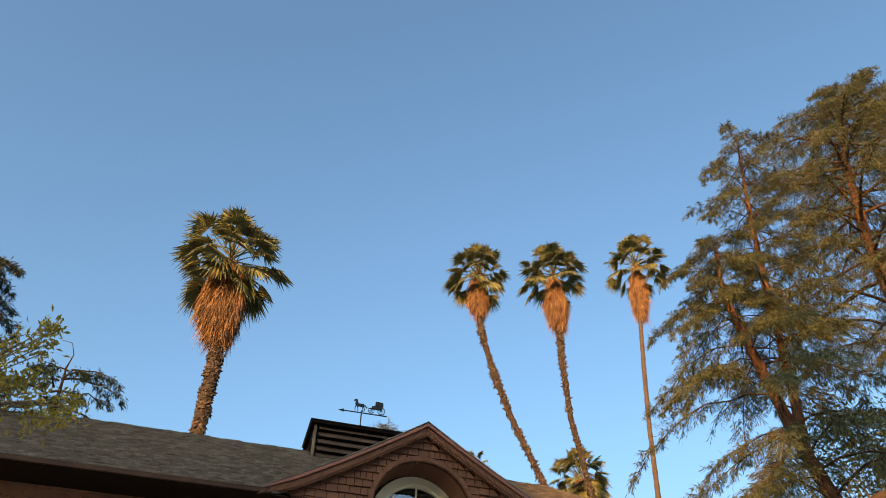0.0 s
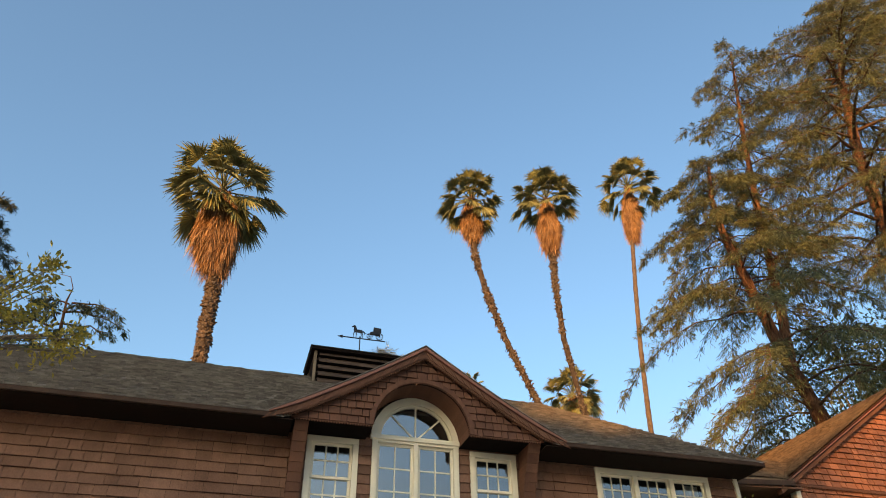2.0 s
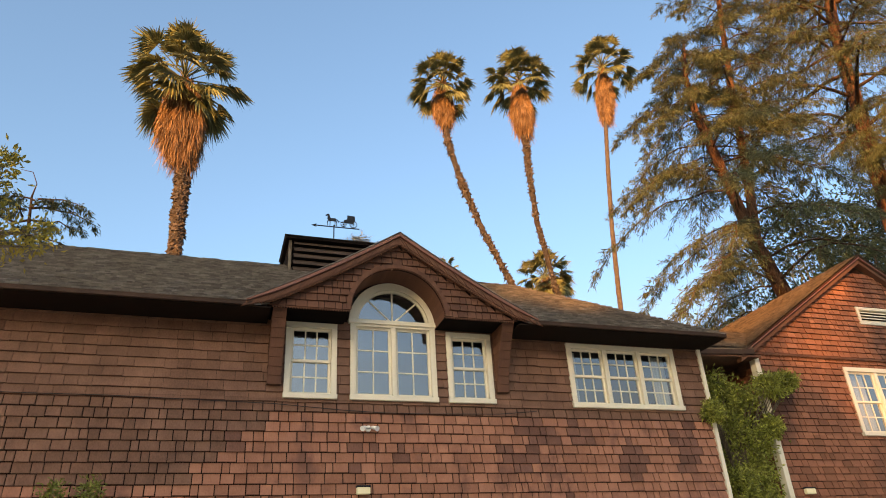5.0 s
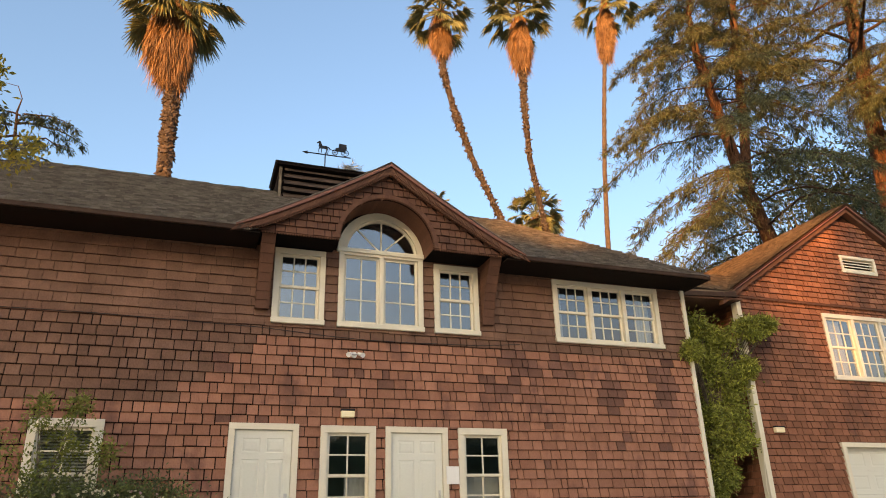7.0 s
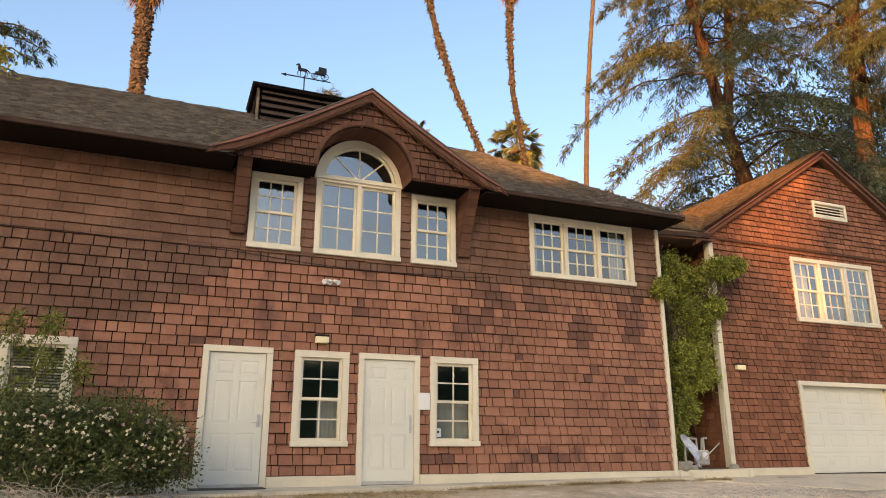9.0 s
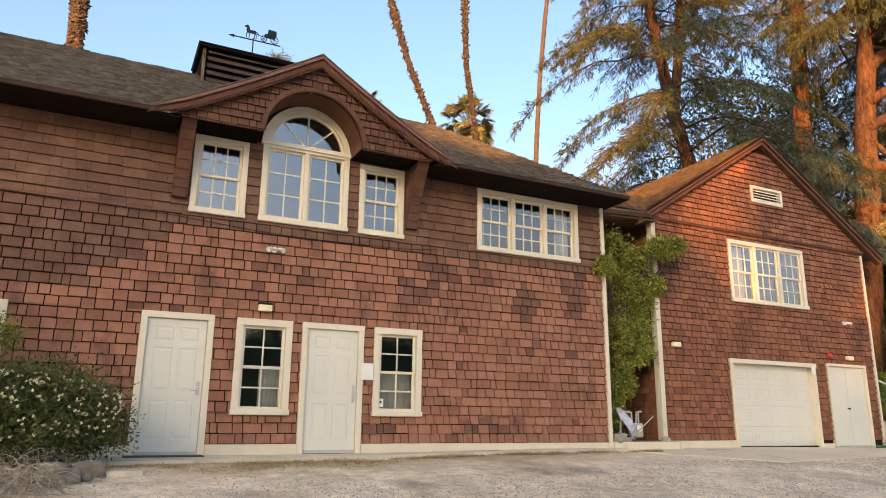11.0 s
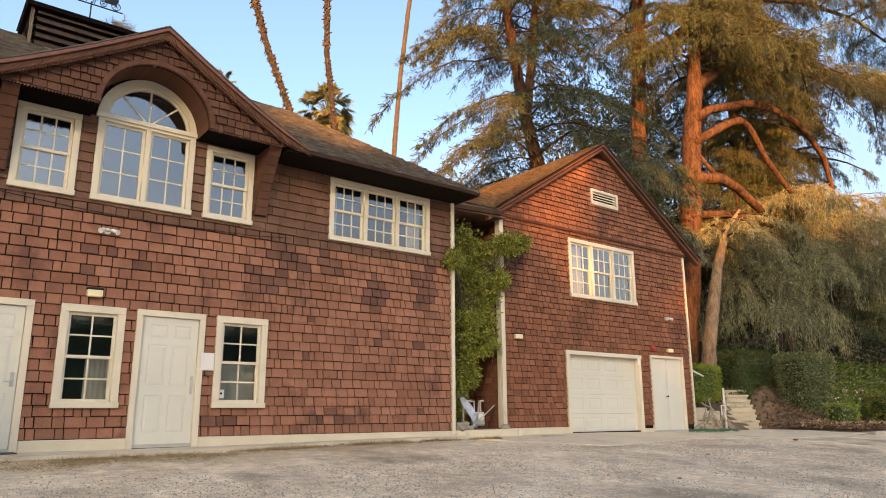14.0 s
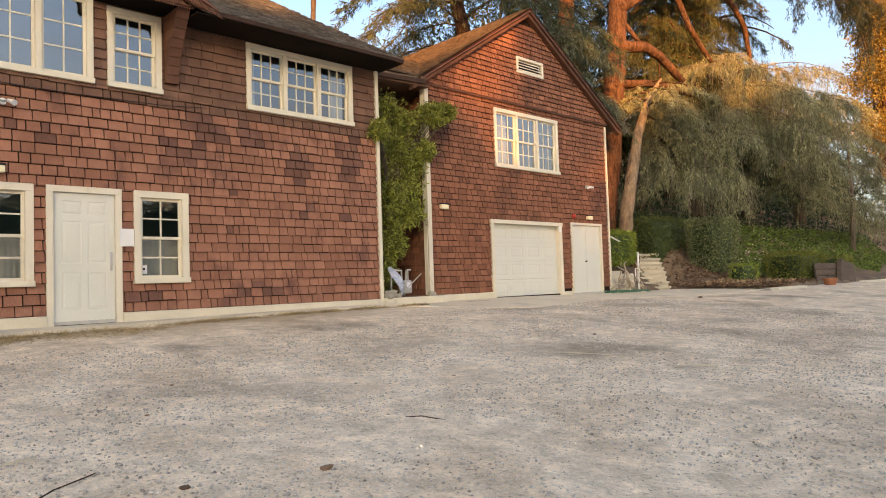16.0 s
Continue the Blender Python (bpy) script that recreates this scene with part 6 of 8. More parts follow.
weeping("cedar_tree", "golden-olive cedar with long hanging sprays", bl, NEEDLE, 164, 34, 10, (0.6, 2.0), 1.2, BARK, 0.1, 0.05, gaps=0.1)
# blue-green boughs between the gable and the bare trunk
bl = arching([(18.6, 15.6, 6.2), (19.0, 15.6, 10.4)], 26, (-3.3, -1.3), (2.0, 3.3), 0.30, 0.55, 65)
gs = weeping("cedar_tree", "young grey-green cedar beside the wing gable", bl, NEEDLE_BLUE, 66, 34, 13, (0.1, 0.4), 1.3, BARK, 0.04, 0.03)
Shape().tube([(18.2, 15.8, 1.5), (18.6, 15.7, 6.2), (19.0, 15.6, 11.0)], [0.22, 0.17, 0.05], 9, 0.06).make("trunk", BARK, gs, sunk=False, smooth=True)
T4 = [(20.0, 13, 1.2), (20.25, 13, 2.87), (20.6, 13, 4.0), (21.23, 13, 5.97), (22.0, 13, 7.4), (22.9, 12.9, 8.4)]
cedar("cedar_tree", "slim leaning cedar in front of the thicket", T4, [0.29, 0.25, 0.23, 0.18, 0.13, 0.05], whorl(T4, 12, 0.7, 1.0, lambda k: 2.4, 0.15, 10), NEEDLE_GREY, BARK_TAN, per=18, twigs=16, seed=10)


# ---- broadleaf crowns ----
def leafy(name, label, clumps, n, material, size, trunk=None, bark=BARK_GREY, seed=1, category="tree", flat=0.0, stems=9):
    """Leaves gathered in clumps round twigs. clumps: (centre, radii)."""
    g = np.random.default_rng(seed)
    r = random.Random(seed)
    top = thing(name, label, category)
    cs, ds = [], []
    s = Shape()
    foot = Vector(trunk[-1]) if trunk else None
    for (c, rad), m in zip(clumps, np.diff(np.linspace(0, n, len(clumps) + 1).astype(int))):
        k = max(6, m // 45)
        sub = unit(g.normal(size=(k, 3))) * (g.random((k, 1)) ** 0.45) * np.array(rad) + np.array(c)
        pick = g.integers(0, k, m)
        spread = np.array(rad).mean() * 0.16 + 0.04
        p = sub[pick] + g.normal(size=(m, 3)) * spread
        cs.append(p)
        ds.append(unit(p - np.array(c)) * 0.6 + g.normal(size=(m, 3)) * 0.7 + np.array([0, 0, -flat]))
        if foot is not None:
            for q in sub[: min(k, stems)]:
                mid = foot.lerp(Vector(q), 0.55) + Vector((r.uniform(-.1, .1), r.uniform(-.1, .1), r.uniform(0, .15))) * np.array(rad).mean()
                s.tube([foot, mid, q], [0.035 * np.array(rad).mean() + 0.008, 0.02 * np.array(rad).mean() + 0.006, 0.006], 4, cap=False)
    if trunk:
        s.tube(trunk, [0.09 * np.array(clumps[0][1]).mean() + 0.03] * len(trunk), 8, 0.08)
        s.make("branch", bark, top, sunk=False)["kind"] = "stuff"
    c, d = np.concatenate(cs), np.concatenate(ds)
    m = len(c)
    leaves("foliage", c, d, g.uniform(size * 0.7, size * 1.3, m), g.uniform(size * 0.32, size * 0.5, m), material, top)
    return top


# dark trees behind, and an autumn tree at the yard's far end
leafy("oak_tree", "dark evergreen oak standing behind the cedars", [((25, 25, 12), (5, 3, 4)), ((31, 25, 15), (5, 3, 5)), ((20, 26, 9), (4, 3, 3)), ((36, 24, 11), (5, 3, 4)), ((28, 25, 8), (8, 3, 3)), ((27, 22.5, 13), (3.5, 2, 4)), ((34, 22.5, 13), (3.5, 2, 4)), ((23.5, 22, 15), (3, 2, 3.5)), ((39, 22, 12), (3, 2, 4)), ((31, 23, 18), (3, 2, 3))], 40000, LEAF_DARK, 0.24, [(28, 26, 1), (28, 26, 6)], seed=31)
leafy("oak_tree", "dark oak filling the distance beyond the bank", [((38, 24, 7), (7, 3, 4)), ((47, 22, 8), (7, 4, 5)), ((56, 18, 8), (6, 5, 5)), ((34, 21, 4), (6, 2, 3)), ((44, 20, 4), (6, 2, 3)), ((54, 17, 4), (6, 3, 3))], 24000, LEAF_DARK, 0.3, [(46, 24, 1), (46, 24, 4)], seed=32)
leafy("autumn_tree", "sunlit autumn tree with orange and yellow leaves", [((51.0, 13.5, 13.5), (1.6, 1.8, 1.8)), ((53.2, 13, 11), (2.4, 2.2, 2.0)), ((50.6, 13, 16.5), (1.2, 1.6, 1.6)), ((52.6, 13, 18.6), (1.6, 1.6, 1.8)), ((54.2, 13, 15), (2.0, 2.0, 2.4)), ((50.4, 13, 9.6), (1.4, 1.6, 1.4)), ((54.6, 13, 8), (2.2, 2.0, 2.2)), ((54.5, 13, 21), (2.0, 2.0, 2.2))], 30000, LEAF_AUTUMN, 0.24, [(53.5, 13.5, 0.5), (53.5, 13.5, 6)], BARK, 33)
# left: dark conifer, cedar tip, and the near leafy branch
T7 = [(-13.6, 18, 0), (-13.2, 18, 7), (-12.9, 18, 12), (-12.6, 18, 15.4)]
cedar("conifer_tree", "dark conifer at the edge of the yard", T7, [0.4, 0.3, 0.2, 0.05], whorl(T7, 70, 0.45, 1.0, lambda k: 4.9 - 3.6 * k, 0.25, 41), NEEDLE_DARK, BARK_GREY, per=16, twigs=14, seed=41)
T8 = [(-8.0, 16, 0), (-8.1, 16, 7), (-8.2, 16, 9.2), (-8.35, 16, 10.7), (-8.3, 16, 11.1), (-8.45, 16, 11.45), (-8.75, 16, 11.5)]
tiers = [((-8.2 - 0.05 * i, 16, z), az, ln, 0.28) for i, (z, az, ln) in enumerate(((10.65, 0.1, 1.3), (10.6, 3.3, 0.9), (10.4, -0.7, 1.0), (10.35, 0.3, 1.7), (10.3, 2.9, 1.3), (10.1, -1.6, 1.2), (9.95, 0.0, 1.6), (9.9, 3.5, 1.5), (9.8, 1.2, 1.2), (9.6, 0.4, 1.9), (9.55, -0.6, 1.5), (9.5, 2.7, 1.7), (9.2, 0.1, 1.8), (9.1, 3.2, 1.9), (9.0, -1.2, 1.4)))]
cedar("cedar_tree", "young cedar whose curled tip shows over the roof", T8, [0.12, 0.10, 0.06, 0.025, 0.012, 0.009, 0.006], tiers, NEEDLE, BARK_DARK, per=16, twigs=9, seed=42, droop=0.42, twig_len=0.30, size=(0.09, 0.18))
leafy("maple_tree", "leafy young maple with yellow-green leaves", [((-5.8, 6, 5.2), (0.2, 0.3, 0.22)), ((-5.6, 6, 4.75), (0.45, 0.5, 0.28)), ((-6.2, 6, 4.75), (0.45, 0.6, 0.4)), ((-6.8, 6, 4.9), (0.5, 0.6, 0.4)), ((-5.65, 6, 5.55), (0.1, 0.12, 0.25)), ((-5.3, 6, 4.75), (0.25, 0.3, 0.2)), ((-6.1, 6, 5.1), (0.25, 0.3, 0.2))], 1600, LEAF_YELLOW, 0.085, [(-7.4, 6.0, -0.2), (-7.35, 6, 2.2), (-7.0, 6, 4.0), (-6.6, 6, 4.5)], BARK_GREY, 43)

swing(before_grove, GROVE)

# the long bough that reaches from the broken cedar over the yard
over = [(22.4, 13.4, 14.1), (23.06, 13.4, 14.6), (24.84, 13.2, 15.7), (27.2, 12.8, 16.4), (29.0, 12.3, 16.65), (31.6, 11.6, 16.35), (34.0, 11.0, 16.3), (37.5, 10.2, 15.5), (39.5, 9.6, 14.6)]
# same tree as the orange-brown limbs, its bark darkened for shade
Shape().tube(over, [0.34, 0.31, 0.27, 0.24, 0.21, 0.18, 0.15, 0.10, 0.04], 9, 0.1).make("limb", BARK_DARK, t3, "long limb reaching over the yard, bark darkened for shade", sunk=False, smooth=True)


def sprays(path, n, k0, k1, az, length, rise, droop, seed):
    """Side boughs along a limb."""
    r = random.Random(seed)
    out = []
    for i in range(n):
        f = along(path, k0 + (k1 - k0) * (i + r.random()) / n)
        a, ln = r.uniform(*az), r.uniform(*length)
        o = Vector((math.cos(a), math.sin(a), 0))
        out.append([f + o * ln * u + Vector((0, 0, ln * (rise * u - droop * u * u))) for u in (0, 0.2, 0.4, 0.6, 0.8, 1.0)])
    return out


high = [(23.2, 15.0, 17.2), (25.6, 14.4, 19.4), (28.6, 13.6, 20.8), (32.0, 12.6, 21.4), (35.6, 11.6, 21.2), (39.0, 10.8, 20.0)]
Shape().tube(high, [0.2, 0.18, 0.15, 0.12, 0.09, 0.04], 8, 0.1).make("limb", BARK_DARK, t3, "high limb among the needles, bark darkened for shade", sunk=False, smooth=True)
weeping("cedar_tree", "olive sprays hanging from the high cedar limb", sprays(high, 26, 0.1, 1.0, (-2.2, 1.0), (2.0, 4.6), 0.5, 0.55, 177), NEEDLE, 178, 26, 11, (0.3, 1.2), 1.4, BARK_DARK, 0.05, 0.045)
# blue-green and dark needle colours carry the shade on this bough
weeping("cedar_tree", "sprays of cedar needles on the long bough, blue-green for shade", sprays(over, 15, 0.25, 0.75, (-1.9, 1.2), (2.0, 4.2), 0.62, 0.45, 171), NEEDLE_BLUE, 172, 20, 11, (0.2, 0.9), 1.3, BARK_DARK, 0.05, 0.045)
weeping("cedar_tree", "flat grey-green cedar tufts at the bough's end", sprays(over, 12, 0.6, 1.0, (-1.6, 0.6), (1.4, 2.8), 0.40, 0.35, 173), NEEDLE_GREY, 174, 22, 11, (0.1, 0.4), 1.2, BARK_DARK, 0.05, 0.04)
weeping("cedar_tree", "spiky cedar needles hanging under the bough, darkened for shade", sprays(over, 24, 0.45, 0.98, (-1.9, 0.9), (2.0, 4.4), -0.25, 0.5, 175), NEEDLE_DARK, 176, 20, 10, (0.15, 0.6), 1.1, BARK_DARK, 0.05, 0.04)

# ---- the trees behind the camera, whose shade lies on the house ----
def shade_tree(c, rad, seed, n=5200):
    x, y, z = c
    return leafy("shade_tree", "dense broadleaf tree across the yard from the house", [((x, y, z), rad), ((x, y, z - rad[2] * 0.8), (rad[0] * 1.05, rad[1], rad[2] * 0.8))], n, LEAF_DARK, 0.9, [(x, y, -1.6), (x, y, z - rad[2])], BARK_GREY, seed)


for i, (x, top_z, rx) in enumerate(((-73, 29, 3.5), (-68.5, 29, 3.4), (-64.5, 29, 3.2), (-61.4, 28, 2.4), (-58, 24.4, 2.4), (-55, 23.6, 2.0), (-52.4, 23.2, 1.6), (-49.5, 21.2, 1.3), (-46.9, 25, 1.3), (-42, 20.6, 1.9), (-38.3, 24.6, 2.4), (-34, 25.8, 2.8), (-29, 26.2, 3), (-24, 26.2, 3), (-19, 26.0, 3), (-14, 25.4, 3), (-9, 24.6, 3))):
    shade_tree((x, -68.0 + (i % 2), top_z - 5), (rx, 2.5, 5.0), 80 + i, 2600 if i == 8 else 5600)
leafy("shade_tree", "tall gappy broadleaf tree across the yard", [((-45, -68, 24.6), (1.2, 2.5, 2.2)), ((-45, -68, 15), (1.5, 2.5, 4.2))], 3600, LEAF_DARK, 0.9, [(-45, -68, -1.6), (-45, -68, 14)], BARK_GREY, 99)
# unseen crown, added only to throw shade on the cedars behind the wing
leafy("shade_tree", "unseen high crown, added to shade the cedar trunks", [((-48.3, -68, 30.6), (2.3, 2.5, 1.9)), ((-45.2, -68, 30.2), (1.7, 2.5, 2.2)), ((-46.4, -68, 28.6), (1.4, 2.0, 1.0))], 2900, LEAF_DARK, 0.9, [(-46.9, -69, -1.6), (-46.9, -69, 27.5)], BARK_GREY, 98)

# unseen thin crown, added to half-shade the hot spot on the gable
leafy("shade_tree", "unseen sparse crown, added to dim the sun on the gable", [((-49.8, -67, 23.6), (1.5, 2.0, 1.7))], 56, LEAF_DARK, 0.6, [(-49.8, -67, -1.6), (-49.8, -67, 22.4)], BARK_GREY, 97, stems=4)

# ---- single shingles nearest the yard ----
def single_shingles(parent, material, picks, y, thick=0.031):
    meshes = {}
    for q in picks:
        w = round(q[1] - q[0], 3)
        hgt = round(q[5] - q[4], 3)
        key = (w, round(hgt, 2))
        if key not in meshes:
            me = bpy.data.meshes.new("shingle")
            me.from_pydata(shingle_verts((-w / 2, w / 2, -w / 2, w / 2, 0, hgt, 0, 1), 0, thick), [], SH_FACES)
            me.materials.append(material)
            meshes[key] = me
        ob = new("shingle", meshes[key])
        x = (q[0] + q[1]) / 2
        ob.location = (x, y, settle(x, q[4]))
        ob.parent = parent


single_shingles(wall_front, SHINGLE, single, WY)
single_shingles(wall_wing, SHINGLE_B, single_b, BY)


# ---- fittings on the walls ----
LENS = mat("cream_lamp_lens", (0.80, 0.70, 0.46), (0.84, 0.74, 0.5), 6, 0.3, 0.0)
def wall_lamp(x, y, z, w=0.24):
    top = thing("wall_lamp", "small wall lamp with dark hood and cream lens", "wall lamp", group="wall lamps")
    Shape().box(x - w / 2, x + w / 2, y - 0.13, y - 0.03, z + 0.04, z + 0.07, 0.008).make("hood", METAL_DARK, top)
    Shape().box(x - w / 2 + 0.008, x + w / 2 - 0.008, y - 0.12, y - 0.03, z - 0.07, z + 0.038, 0.01).make("lens", LENS, top)
    return top


wall_lamp(-0.67, WY, 2.485)
wall_lamp(8.92, BY, 2.45, 0.26)
wall_lamp(15.03, BY, 2.42, 0.26)


def floodlight(x, y, z):
    top = thing("floodlight", "twin-headed white floodlight on the wall", "floodlight", group="floodlights")
    Shape().tube([(x, y - 0.025, z), (x, y - 0.06, z)], [0.055, 0.05], 14).make("base", WHITE, top)
    for sg in (-1, 1):
        p = Vector((x, y - 0.06, z))
        q = p + Vector((sg * 0.07, -0.04, 0.01))
        d = Vector((sg * 0.45, -0.75, -0.35)).normalized()
        arm = Shape().tube([p, q], 0.014, 6).make("arm", METAL, top)
        Shape().tube([q - d * 0.03, q, q + d * 0.07, q + d * 0.12, q + d * 0.115], [0.018, 0.028, 0.034, 0.045, 0.025], 12).make("lamp_head", WHITE, arm)
    return top


floodlight(-0.575, WY, 3.485)
floodlight(15.0, BY, 3.35)
sir = thing("alarm_siren", "round red alarm siren on the wall", "alarm")
Shape().tube([(14.28, BY - 0.025, 2.43), (14.28, BY - 0.07, 2.43), (14.28, BY - 0.11, 2.43)], [0.075, 0.075, 0.03], 16).make("housing", RED, sir)
sn = thing("paper_notice", "blank white notice board beside the door", "notice")
Shape().box(1.06, 1.29, WY - 0.062, WY - 0.047, 1.35, 1.64, 0.004).make("board", WHITE, sn)
kp = thing("keypad", "small cream keypad box on the garage frame", "keypad")
Shape().box(13.48, 13.59, BY - 0.085, BY - 0.055, 1.93, 2.1, 0.008).make("box", WHITE, kp)
wn_ = thing("window_notice", "small white notice inside the pane", "notice")
Shape().box(1.43, 1.535, WY + 0.050, WY + 0.054, 0.9, 1.04).make("sheet", WHITE, wn_)
Shape().box(1.465, 1.50, WY + 0.046, WY + 0.049, 0.96, 0.995).make("mark", METAL_DARK, wn_)
# blinds and curtains
def blind(name, label, x0, x1, z0, z1, y, slats):
    top = thing(name, label, "blind")
    if slats:
        n = int((z1 - z0) / 0.045)
        for i in range(n):
            z = z0 + i * 0.045
            Shape().prism_x([(y, z), (y + 0.03, z + 0.028), (y + 0.03, z + 0.031), (y, z + 0.003)], x0, x1).make("slat", CURTAIN, top)
    else:
        n = 16
        s = Shape()
        for i in range(n):
            a, b = x0 + (x1 - x0) * i / n, x0 + (x1 - x0) * (i + 1) / n
            d0, d1 = 0.005 * math.sin(i * 1.9), 0.005 * math.sin((i + 1) * 1.9)
            s.add([(a, y + d0, z0), (b, y + d1, z0), (b, y + d1, z1), (a, y + d0, z1)], [(0, 1, 2, 3)])
        s.make("cloth", CURTAIN, top)
    return top


blind("window_blind", "pale roller blind half drawn behind the lower panes", -0.64, -0.28, 0.8, 1.48, WY + 0.24, False)
blind("window_blind", "pale roller blind behind the lower panes", 1.4, 2.13, 0.8, 1.48, WY + 0.24, False)
blind("window_blind", "white slatted blind behind the shrubs", -5.25, -4.46, 0.87, 2.2, WY + 0.24, True)
for x0, x1 in ((3.44, 3.7), (5.44, 5.76)):
    blind("window_curtain", "white curtain hanging behind the upstairs window", x0, x1, 3.95, 5.15, WY + 0.26, False)
blind("window_curtain", "white curtain behind the wing window", 11.0, 11.7, 3.7, 5.12, BY + 0.26, False)
# cable across the front
cb = thing("cable", "thin dark cable slung along the shingled wall", "cable")
s = Shape()
s.tube([(x, WY - 0.045, z) for x, z in ((-9.3, 3.98), (-5.87, 3.93), (-4.69, 3.93), (-3.42, 3.90), (-2.16, 3.87), (-1.6, 3.83), (-1.01, 3.79), (-0.3, 3.76), (0.42, 3.76), (1.84, 3.79), (2.6, 3.86))], 0.006, 6)
s.make("cable_run", METAL_DARK, cb)
dp = thing("loose_wire", "pale loose wire hanging in the recess", "wire")
Shape().tube([(8.5, BY - 0.05, 2.42), (8.42, BY - 0.09, 2.2), (8.31, BY - 0.12, 1.7), (8.24, BY - 0.14, 1.2), (8.3, BY - 0.14, 0.8), (8.42, BY - 0.12, 0.55)], 0.010, 6).make("wire_run", TRIM, dp)
# gas meter in the recess
gm = thing("gas_meter", "grey gas meter with bent pipes behind the kerb", "gas meter")
body = Shape().box(7.28, 7.56, 10.22, 10.42, 0.36, 0.66, 0.03).make("meter_body", PIPE, gm)
Shape().tube([(7.40, 10.2, 0.55), (7.40, 10.17, 0.55)], [0.075, 0.07], 14).make("dial", WHITE, body)
Shape().tube([(7.32, 10.32, 0.66), (7.32, 10.32, 0.88), (7.1, 10.32, 0.9), (7.02, 10.32, 0.86), (7.0, 10.32, 0.25)], 0.022, 8).make("inlet_pipe", PIPE, gm)
Shape().tube([(7.5, 10.32, 0.66), (7.5, 10.32, 0.9), (7.62, 10.36, 0.9), (7.62, 10.5, 0.9), (7.62, 10.6, 0.3)], 0.022, 8).make("outlet_pipe", PIPE, gm)
Shape().tube([(6.98, 10.1, 0.30), (7.3, 10.06, 0.52), (7.68, 10.05, 0.80)], 0.012, 8).make("brace_pipe", PIPE, gm)
bag = thing("banner", "crumpled pale blue and white banner leaning by the meter", "banner")
s = Shape()
for i in range(6):
    k0, k1 = i / 6, (i + 1) / 6
    f = lambda k: (6.72 + 0.42 * k, 10.08 + 0.03 * math.sin(7 * k), 0.95 - 0.62 * k)
    a, b = f(k0), f(k1)
    w0, w1 = 0.02 + 0.18 * math.sin(math.pi * min(k0 + 0.12, 1)), 0.02 + 0.18 * math.sin(math.pi * min(k1 + 0.12, 1))
    s.add([(a[0], a[1], a[2]), (b[0], b[1], b[2]), (b[0] + w1, b[1] - 0.02, b[2] + w1 * 0.25), (a[0] + w0, a[1] - 0.02, a[2] + w0 * 0.25)], [(0, 1, 2, 3)])
s.make("cloth", mat("banner_cloth", (0.16, 0.22, 0.38), (0.6, 0.62, 0.66), 9, 0.6, 0.1), bag)


def stone(x, y, z, sx, sy, sz, seed, label="rough pale field stone", name="stone", group=""):
    r = random.Random(seed)
    bm = bmesh.new()
    bmesh.ops.create_icosphere(bm, subdivisions=2, radius=1.0)
    me = bpy.data.meshes.new(name)
    for v in bm.verts:
        n_ = noise.noise(v.co * 1.3 + Vector((seed, seed * 2, 0))) * 0.35
        c = Vector([max(-0.72, min(0.72, q)) for q in v.co]) * (1 + n_)
        v.co = Vector((x + c.x * sx, y + c.y * sy, z + c.z * sz))
    bm.to_mesh(me)
    bm.free()
    me.materials.append(STONE)
    return tagged(new(name, me), label, "stone", group)


stone(6.68, 9.98, 0.36, 0.2, 0.14, 0.12, 1, "rounded grey stone on the recess soil")
stone(6.95, 10.05, 0.32, 0.13, 0.1, 0.07, 2, "small stone on the recess soil")
stone(7.95, 10.0, 0.33, 0.13, 0.1, 0.08, 3, "small brown stone beside the loose wire")
s = Shape()
s.box(AX1 + 0.09, BX0 - 0.02, WY + 0.1, 12.0, -0.1, 0.285)
tagged(s.make("recess_soil", SOIL, sunk=False), "brown soil bed in the recess", "ground", kind="structure")

# ---- walk and apron ----
def paved(name, label, front, back, x_cuts, lift, material):
    """A slab of lengths that follow the ground."""
    top = thing(name, label, "pavement", "structure")
    for a, b in zip(x_cuts, x_cuts[1:]):
        n = max(1, int((b - a) / 0.5))
        vs, fs = [], []
        for i in range(n + 1):
            x = a + 0.004 + (b - a - 0.008) * i / n
            f = float(np.interp(x, *zip(*front)))
            for y in (f, f + (back - f) * 0.5, back):
                vs.append((x, y, float(ground_z(x, y)) + lift))
            vs.append((x, f, float(ground_z(x, f)) - 0.08))
        for i in range(n):
            k = i * 4
            fs += [(k, k + 4, k + 5, k + 1), (k + 1, k + 5, k + 6, k + 2), (k + 3, k + 7, k + 4, k)]
        Shape().add(vs, fs).make("slab", material, top, sunk=False)
    return top


paved("pavement", "pale concrete walk along the house front", [(-9, 8.7), (-4, 8.85), (-1.2, 9.1), (2, 9.35), (6.5, 9.42)], 9.96, [-9, -6.2, -3.6, -1.0, 1.6, 4.2, 6.5], 0.055, CONCRETE)
paved("driveway", "pale concrete apron in front of the garage", [(6.5, 9.3), (7.0, 8.8), (8.5, 7.5), (11.85, 7.9), (17.8, 7.25), (20.5, 7.6)], 10.66, [6.5, 8.5, 11.5, 14.5, 17.0, 20.3], 0.012, APRON)

# ---- stairs, rail and bank ----
before_bank = set(bpy.data.objects)
st = thing("stairs", "worn pale concrete garden steps up the bank", "stairs")
SD, SP = Vector((0.8, 0.6, 0)), Vector((0.6, -0.8, 0))
